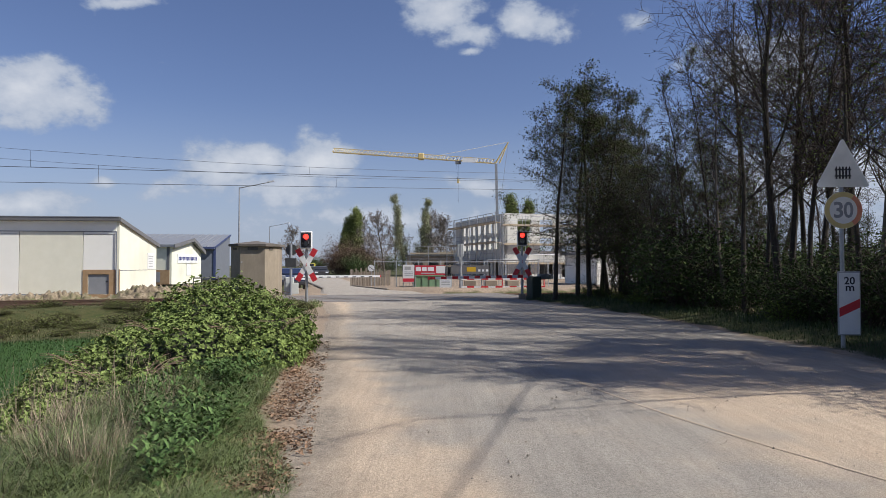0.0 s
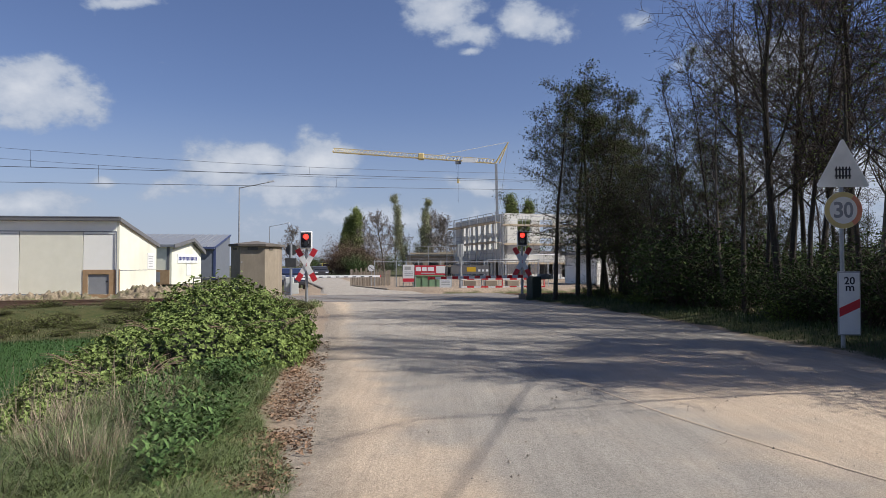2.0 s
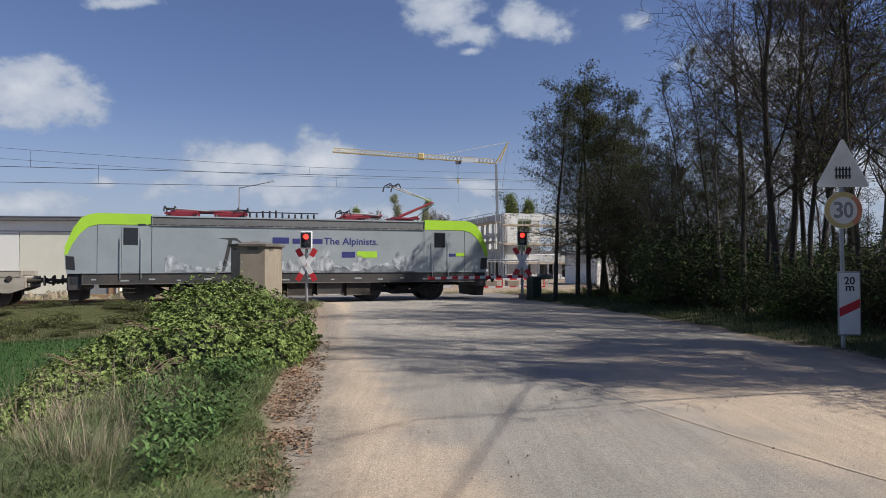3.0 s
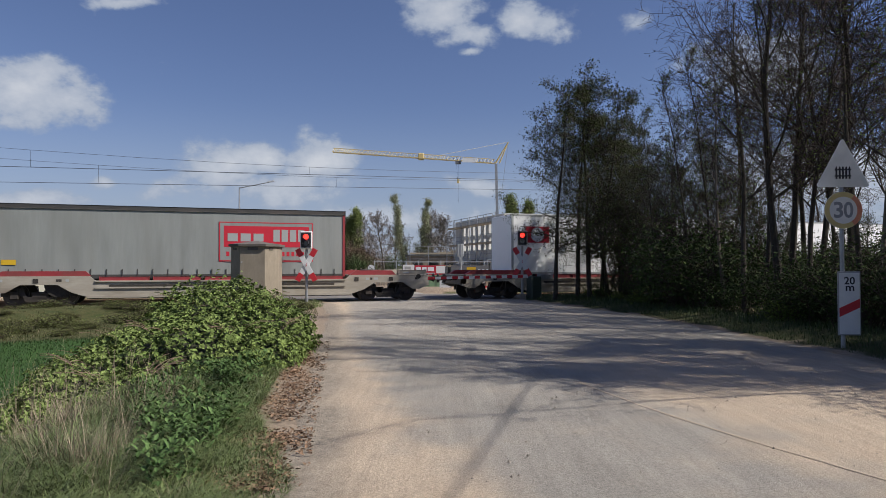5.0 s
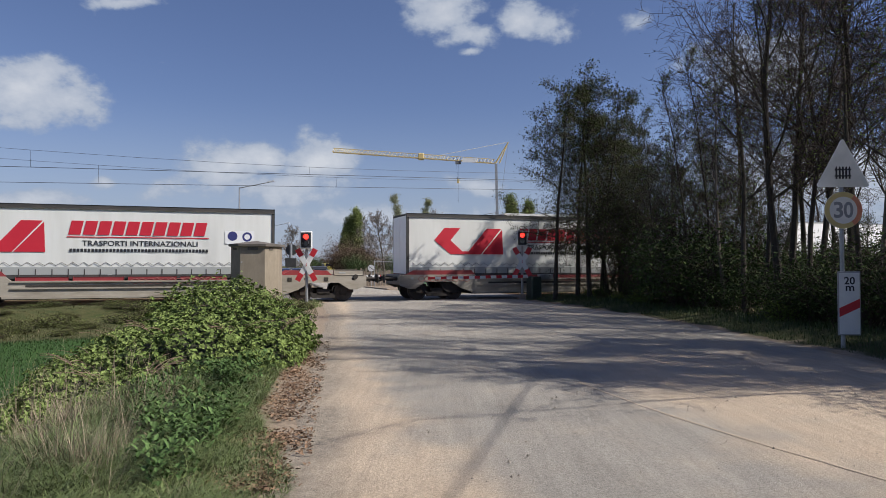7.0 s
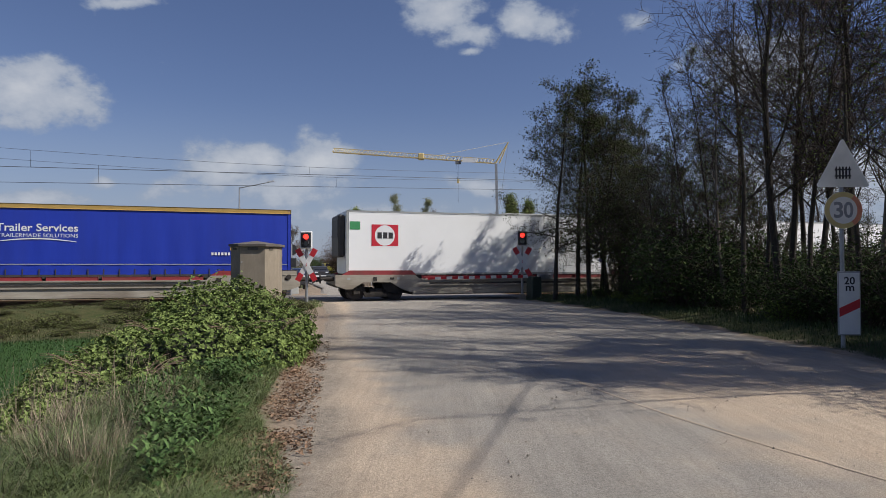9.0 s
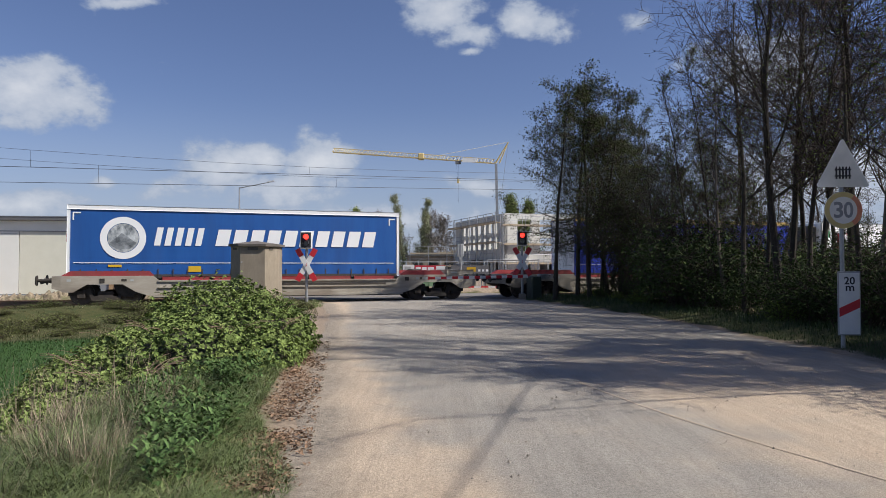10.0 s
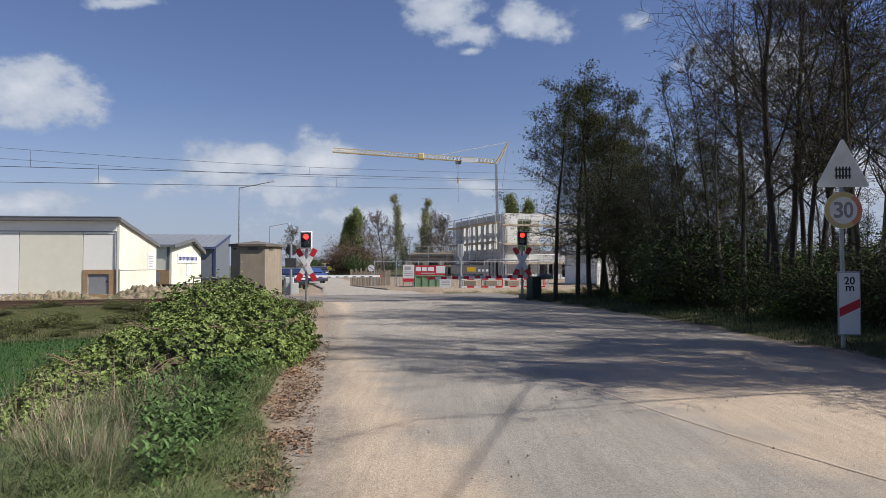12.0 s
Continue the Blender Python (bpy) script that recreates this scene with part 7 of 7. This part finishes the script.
def bramble():
    g = random.Random(71)
    t = thing("bramble_bush", pose(0, 0, 0), "dense green bramble bush sprawling beside the road", "bush")
    # dark inner shell under the leaves, painted as the bush's inner shade
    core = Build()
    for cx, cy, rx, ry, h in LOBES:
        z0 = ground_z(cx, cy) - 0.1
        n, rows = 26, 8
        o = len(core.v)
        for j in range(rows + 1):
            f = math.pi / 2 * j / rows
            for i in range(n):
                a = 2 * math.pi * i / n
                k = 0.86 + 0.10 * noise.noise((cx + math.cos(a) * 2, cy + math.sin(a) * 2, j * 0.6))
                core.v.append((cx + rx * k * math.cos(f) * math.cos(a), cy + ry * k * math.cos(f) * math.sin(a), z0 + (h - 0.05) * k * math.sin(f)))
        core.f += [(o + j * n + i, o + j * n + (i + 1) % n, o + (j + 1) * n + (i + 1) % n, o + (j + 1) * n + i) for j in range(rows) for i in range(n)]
    part("shade_core", core, M_CORE, t, smooth=True)["kind"] = "stuff"
    lv = Build()
    for cx, cy, rx, ry, h in LOBES:
        z0 = ground_z(cx, cy) - 0.08
        count = int(1500 * (rx * ry + h * (rx + ry)) / 2)
        for _ in range(count):
            a, s = g.uniform(0, 6.283), g.random()
            cz = s
            cr = math.sqrt(1 - cz * cz)
            bump = 1.0 + 0.16 * noise.noise((cx + cr * math.cos(a) * 3.0, cy + cr * math.sin(a) * 3.0, cz * 3)) + g.gauss(-0.04, 0.06)
            p = Vector((cx + rx * bump * cr * math.cos(a), cy + ry * bump * cr * math.sin(a), z0 + h * bump * cz))
            if any(((p.x - c[0]) / c[2]) ** 2 + ((p.y - c[1]) / c[3]) ** 2 + ((p.z - z0) / c[4]) ** 2 < 0.72 for c in LOBES):
                continue
            out = Vector((cr * math.cos(a) / rx, cr * math.sin(a) / ry, cz / h + 0.35)).normalized()
            nrm = (out + Vector((g.gauss(0, 0.42), g.gauss(0, 0.42), g.gauss(0.1, 0.42)))).normalized()
            ax = Matrix.Rotation(g.uniform(0, 6.28), 3, nrm) @ nrm.orthogonal().normalized()
            for k in (-1, 0, 1):
                dv = Matrix.Rotation(radians(62 * k), 3, nrm) @ ax
                sd = nrm.cross(dv)
                L = g.uniform(0.045, 0.085) * (1.1 if k == 0 else 0.9)
                lv.add([p, p + dv * L * 0.5 + sd * L * 0.36 + nrm * 0.008, p + dv * L - nrm * L * 0.2, p + dv * L * 0.5 - sd * L * 0.36 + nrm * 0.008], [(0, 1, 2), (0, 2, 3)])
    part("foliage", lv, M_BRAMBLE, t)["kind"] = "stuff"
    cn = Build()
    for _ in range(150):
        cx, cy, rx, ry, h = LOBES[g.randrange(7)]
        a = g.uniform(0, 6.28)
        p = Vector((cx + rx * 0.5 * math.cos(a), cy + ry * 0.5 * math.sin(a), ground_z(cx, cy) + h * 0.7))
        d = Vector((math.cos(a), math.sin(a), 0.9)).normalized()
        for k in range(4):
            q = p + d * 0.11
            rod(cn, p, q, 0.004, 0.0035, 4)
            p, d = q, (d + Vector((g.gauss(0, 0.1), g.gauss(0, 0.1), -0.25))).normalized()
    part("cane_growth", cn, M_CANE, t)["kind"] = "stuff"


M_CANE = mat("dead_cane", (0.16, 0.105, 0.07), (0.28, 0.20, 0.14), 5, 0.85)
bramble()
M_GRASS = mat("verge_grass", (0.088, 0.126, 0.040), (0.19, 0.226, 0.09), 1.5, 0.55, island=0.55, spec=0.3)
M_DRY = mat("dry_stalk", (0.24, 0.18, 0.125), (0.40, 0.32, 0.235), 3, 0.8, island=0.35)
# verge grass again, its colour darkened for the shade under the trees
M_SHADEGRASS = mat("wood_edge_grass", (0.03, 0.05, 0.014), (0.06, 0.085, 0.025), 1.5, 0.6, island=0.4, spec=0.3)
M_LITTER = mat("leaf_litter", (0.125, 0.072, 0.042), (0.30, 0.195, 0.12), 5, 0.9, island=0.6)
M_BANK = mat("bank_grass", (0.034, 0.052, 0.014), (0.105, 0.092, 0.04), 0.9, 0.7, island=0.45, spec=0.2)
M_GRIT = mat("pale_grit", (0.24, 0.20, 0.16), (0.40, 0.35, 0.29), 8, 0.95, island=0.4)
M_FIELD = mat("field_grass", (0.022, 0.050, 0.010), (0.034, 0.073, 0.016), 0.8, 0.6, island=0.3, spec=0.3)


def blades(name, label, m, count, where, h0, h1, w, seed, droop=0.5, seg=3, lean=0.0):
    """Curved blades; where(g) gives a place and a height factor, or None."""
    g = random.Random(seed)
    b = Build()
    n = 0
    while n < count:
        r = where(g)
        if r is None:
            continue
        x, y, k = r
        n += 1
        p = Vector((x, y, ground_z(x, y) - 0.02))
        a = g.uniform(0, 6.283)
        out = Vector((math.cos(a) + lean, math.sin(a) - 0.4 * lean, 0)).normalized()
        sd = Vector((-out.y, out.x, 0))
        L = g.uniform(h0, h1) * k
        d = (Vector((0, 0, 1)) + out * g.uniform(0.0, 0.6)).normalized()
        o = len(b.v)
        for i in range(seg + 1):
            ww = w * (1 - 0.85 * i / seg)
            b.v += [tuple(p - sd * ww), tuple(p + sd * ww)]
            p = p + d * L / seg
            d = (d + out * droop * 0.6 + Vector((0, 0, -droop * 0.35))).normalized()
        b.f += [(o + 2 * i, o + 2 * i + 1, o + 2 * i + 3, o + 2 * i + 2) for i in range(seg)]
    tagged(part(name, b, m), label, "grass", kind="stuff")


def in_bush(x, y):
    return any(((x - c[0]) / c[2]) ** 2 + ((y - c[1]) / c[3]) ** 2 < 0.8 for c in LOBES)


def near_left(g):
    y = 3.0 + 7.0 * g.random()
    x0 = along(LEFT_EDGE, y) - 0.05 - 0.55 * smooth01((y - 4.5) / 3)
    x = x0 - g.random() * (x0 + 1.7 + 0.37 * y)
    if in_bush(x, y) or g.random() > 0.8 + 0.9 * noise.noise((x * 1.6, y * 1.6, 2)):
        return None
    e = along(LEFT_EDGE, y) - x
    return x, y, min(1.0, 0.22 + 0.42 * e) * (1 + 0.5 * noise.noise((x * 2.1, y * 2.1, 6)))


def stalk_left(g):
    y = g.uniform(3.4, 9.0)
    x = -y * g.uniform(0.40, 0.67) + g.gauss(0, 0.1)
    if x > along(LEFT_EDGE, y) - 1.2 or x < -(1.9 + 0.40 * y) or g.random() > 0.12 + 1.5 * noise.noise((x * 1.5, y * 1.5, 4)):
        return None
    return x, y, 1.0


def bank_left(g):
    s, off = g.uniform(-26, 11), g.uniform(-13.2, -2.4)
    p = on_track(s, off)
    if p.x > along(LEFT_EDGE, p.y) - 0.5 or in_bush(p.x, p.y) or p.x < -24:
        return None
    return p.x, p.y, 0.6 + 0.5 * noise.noise((p.x * 0.5, p.y * 0.5, 1))


def field_left(g):
    y = g.uniform(6, 17.5)
    x = -g.uniform(4.0, 14.0)
    if in_bush(x, y) or along(LEFT_EDGE, y) - x < 3.2 or track_off(x, y) > -12.4:
        return None
    return x, y, 1.0


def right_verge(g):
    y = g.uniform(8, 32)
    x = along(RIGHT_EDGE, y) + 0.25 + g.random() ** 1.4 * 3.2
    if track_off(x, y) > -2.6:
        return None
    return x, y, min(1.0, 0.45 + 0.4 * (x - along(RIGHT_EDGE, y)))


def hut_verge(g):
    x, y = g.uniform(-8.2, -4.6), g.uniform(22, 28.5)
    if x > along(LEFT_EDGE, y) - 0.2 or track_off(x, y) > -1.9:
        return None
    return x, y, 0.8


blades("long_grass", "long green grass drooping over the near verge", M_GRASS, 46000, near_left, 0.18, 0.55, 0.0042, 81, 0.75, 4, 0.7)
blades("dry_stalks", "pale dry grass stalks standing in the verge", M_DRY, 480, stalk_left, 0.3, 1.0, 0.0028, 82, 0.13, 4, 0.45)
blades("dry_blades", "pale withered grass blades", M_DRY, 2600, near_left, 0.15, 0.45, 0.0026, 83, 0.8, 3, 0.5)
blades("dry_tangle", "withered bent stalks between the brambles", M_DRY, 2200, stalk_left, 0.15, 0.55, 0.0022, 89, 0.3, 4, 0.3)
blades("bank_grass", "rough green grass on the railway bank", M_BANK, 30000, bank_left, 0.06, 0.22, 0.010, 84, 1.0, 2)
blades("bank_dry_grass", "withered grass on the railway bank", M_DRY, 2600, bank_left, 0.06, 0.20, 0.007, 85, 0.9, 2)
blades("field_grass", "short bright green field grass", M_FIELD, 26000, field_left, 0.04, 0.10, 0.009, 86, 0.7, 2)
blades("wood_edge_grass", "grass along the wood's edge, darkened in colour for the shade", M_SHADEGRASS, 16000, right_verge, 0.06, 0.22, 0.008, 87, 0.6, 2)
blades("hut_grass", "short grass round the signal", M_GRASS, 3500, hut_verge, 0.10, 0.28, 0.010, 88, 0.6, 2)


def weeds():
    """Broad-leaved weeds among the grass: rosettes of long leaves."""
    g = random.Random(95)
    b = Build()
    n = 0
    while n < 480:
        r = near_left(g)
        if r is None or along(LEFT_EDGE, r[1]) - r[0] < 0.7 or noise.noise((r[0] * 1.1, r[1] * 1.1, 9)) < -0.05 or r[0] < -0.45 * r[1]:
            continue
        n += 1
        p = Vector((r[0], r[1], ground_z(r[0], r[1])))
        for k in range(g.randrange(5, 10)):
            a = g.uniform(0, 6.28)
            out = Vector((math.cos(a), math.sin(a), 0))
            sd = Vector((-out.y, out.x, 0))
            L, w = g.uniform(0.04, 0.10), g.uniform(0.008, 0.018)
            q, d = p + Vector((g.gauss(0, 0.05), g.gauss(0, 0.05), g.uniform(0.02, 0.34))), (out + Vector((0, 0, g.uniform(0.5, 1.8)))).normalized()
            o = len(b.v)
            for i, ww in enumerate((0.3, 1.0, 0.9, 0.1)):
                b.v += [tuple(q - sd * w * ww), tuple(q - Vector((0, 0, 0.25 * w * ww))), tuple(q + sd * w * ww)]
                q = q + d * L / 3
                d = (d + Vector((0, 0, -0.35)) + out * 0.15).normalized()
            for i in range(3):
                for c in (0, 1):
                    b.f.append((o + 3 * i + c, o + 3 * i + c + 1, o + 3 * i + c + 4, o + 3 * i + c + 3))
    tagged(part("verge_weeds", b, M_WEED), "broad-leaved green weeds on the near verge", "weeds", kind="stuff")


M_WEED = leaf_mat("weed_leaf", (0.050, 0.092, 0.026), (0.088, 0.14, 0.046), 0.55)
weeds()


def litter():
    g = random.Random(91)
    b = Build()
    for _ in range(11000):
        y = 4.6 + 9.0 * g.random() ** 1.2
        e = g.gauss(0.38, 0.26) * min(1.0, 0.2 + 0.1 * y) + 0.25 * max(0.0, noise.noise((y * 0.9, 1.0, 4.0)))
        if e < -0.05 or g.random() > 0.6 + 1.2 * noise.noise((y * 1.6, e * 3, 7)):
            continue
        x = along(LEFT_EDGE, y) - e
        z = max(ground_z(x, y), 0.0) + 0.012 + 0.025 * g.random()
        n = Vector((g.gauss(0, 0.4), g.gauss(0, 0.4), 1)).normalized()
        a = Matrix.Rotation(g.uniform(0, 6.28), 3, n) @ n.orthogonal().normalized()
        t, s, c = n.cross(a), g.uniform(0.008, 0.030), Vector((x, y, z))
        b.add([c - a * s, c + t * s * 0.6 + n * s * 0.3, c + a * s, c - t * s * 0.6 + n * s * 0.2], [(0, 1, 2, 3)])
    tagged(part("leaf_litter", b, M_LITTER), "dry reddish-brown leaf litter at the road's edge", "leaf litter", kind="stuff")
    st = Build()
    for _ in range(3200):
        y = 3.2 + 14 * g.random() ** 1.5
        x = along(LEFT_EDGE, y) + abs(g.gauss(0, 0.5)) if g.random() < 0.6 else g.uniform(along(LEFT_EDGE, y), along(RIGHT_EDGE, y))
        s = 0.004 + 0.014 * g.random() ** 5
        w = g.uniform(0.6, 1.0) * s
        z = 0.004 + 0.05 * (x > along(LEFT_EDGE, y) + 1)
        st.add([(x - s, y, z), (x + 0.3 * s, y - w, z), (x + s, y + 0.4 * w, z), (x - 0.2 * s, y + w, z), (x + 0.1 * s, y + 0.1 * w, z + s * 1.1)], [(0, 1, 4), (1, 2, 4), (2, 3, 4), (3, 0, 4)])
    tagged(part("loose_stones", st, M_GRIT), "loose gravel stones on the sandy road", "gravel", kind="stuff")


litter()


def motions():
    """The train passes at an even pace."""
    for ob, u in TRAIN:
        walk(ob, [(t, by_train(u, t)) for t in (0.0, 3.0, 6.0, 9.0, 12.0)])

    # traffic beyond the crossing
    walk(yellow_van, [(0.0, pose(-27.4, 140, 0, 0, 0, 110)), (1.2, pose(-23.6, 129, 0, 0, 0, 110)), (2.4, pose(-20.4, 120, 0, 0, 0, 110)), (3.0, pose(-20.2, 119.5, 0, 0, 0, 110)), (12.0, pose(-20.2, 119.5, 0, 0, 0, 110))])
    walk(blue_car, [(0.0, pose(-16.5, 64, -0.1, 0, 0, 133)), (9.8, pose(-16.5, 64, -0.1, 0, 0, 133)), (11.0, pose(-14.2, 61.5, -0.1, 0, 0, 133)), (12.0, pose(-11.9, 59, -0.1, 0, 0, 133))])


motions()
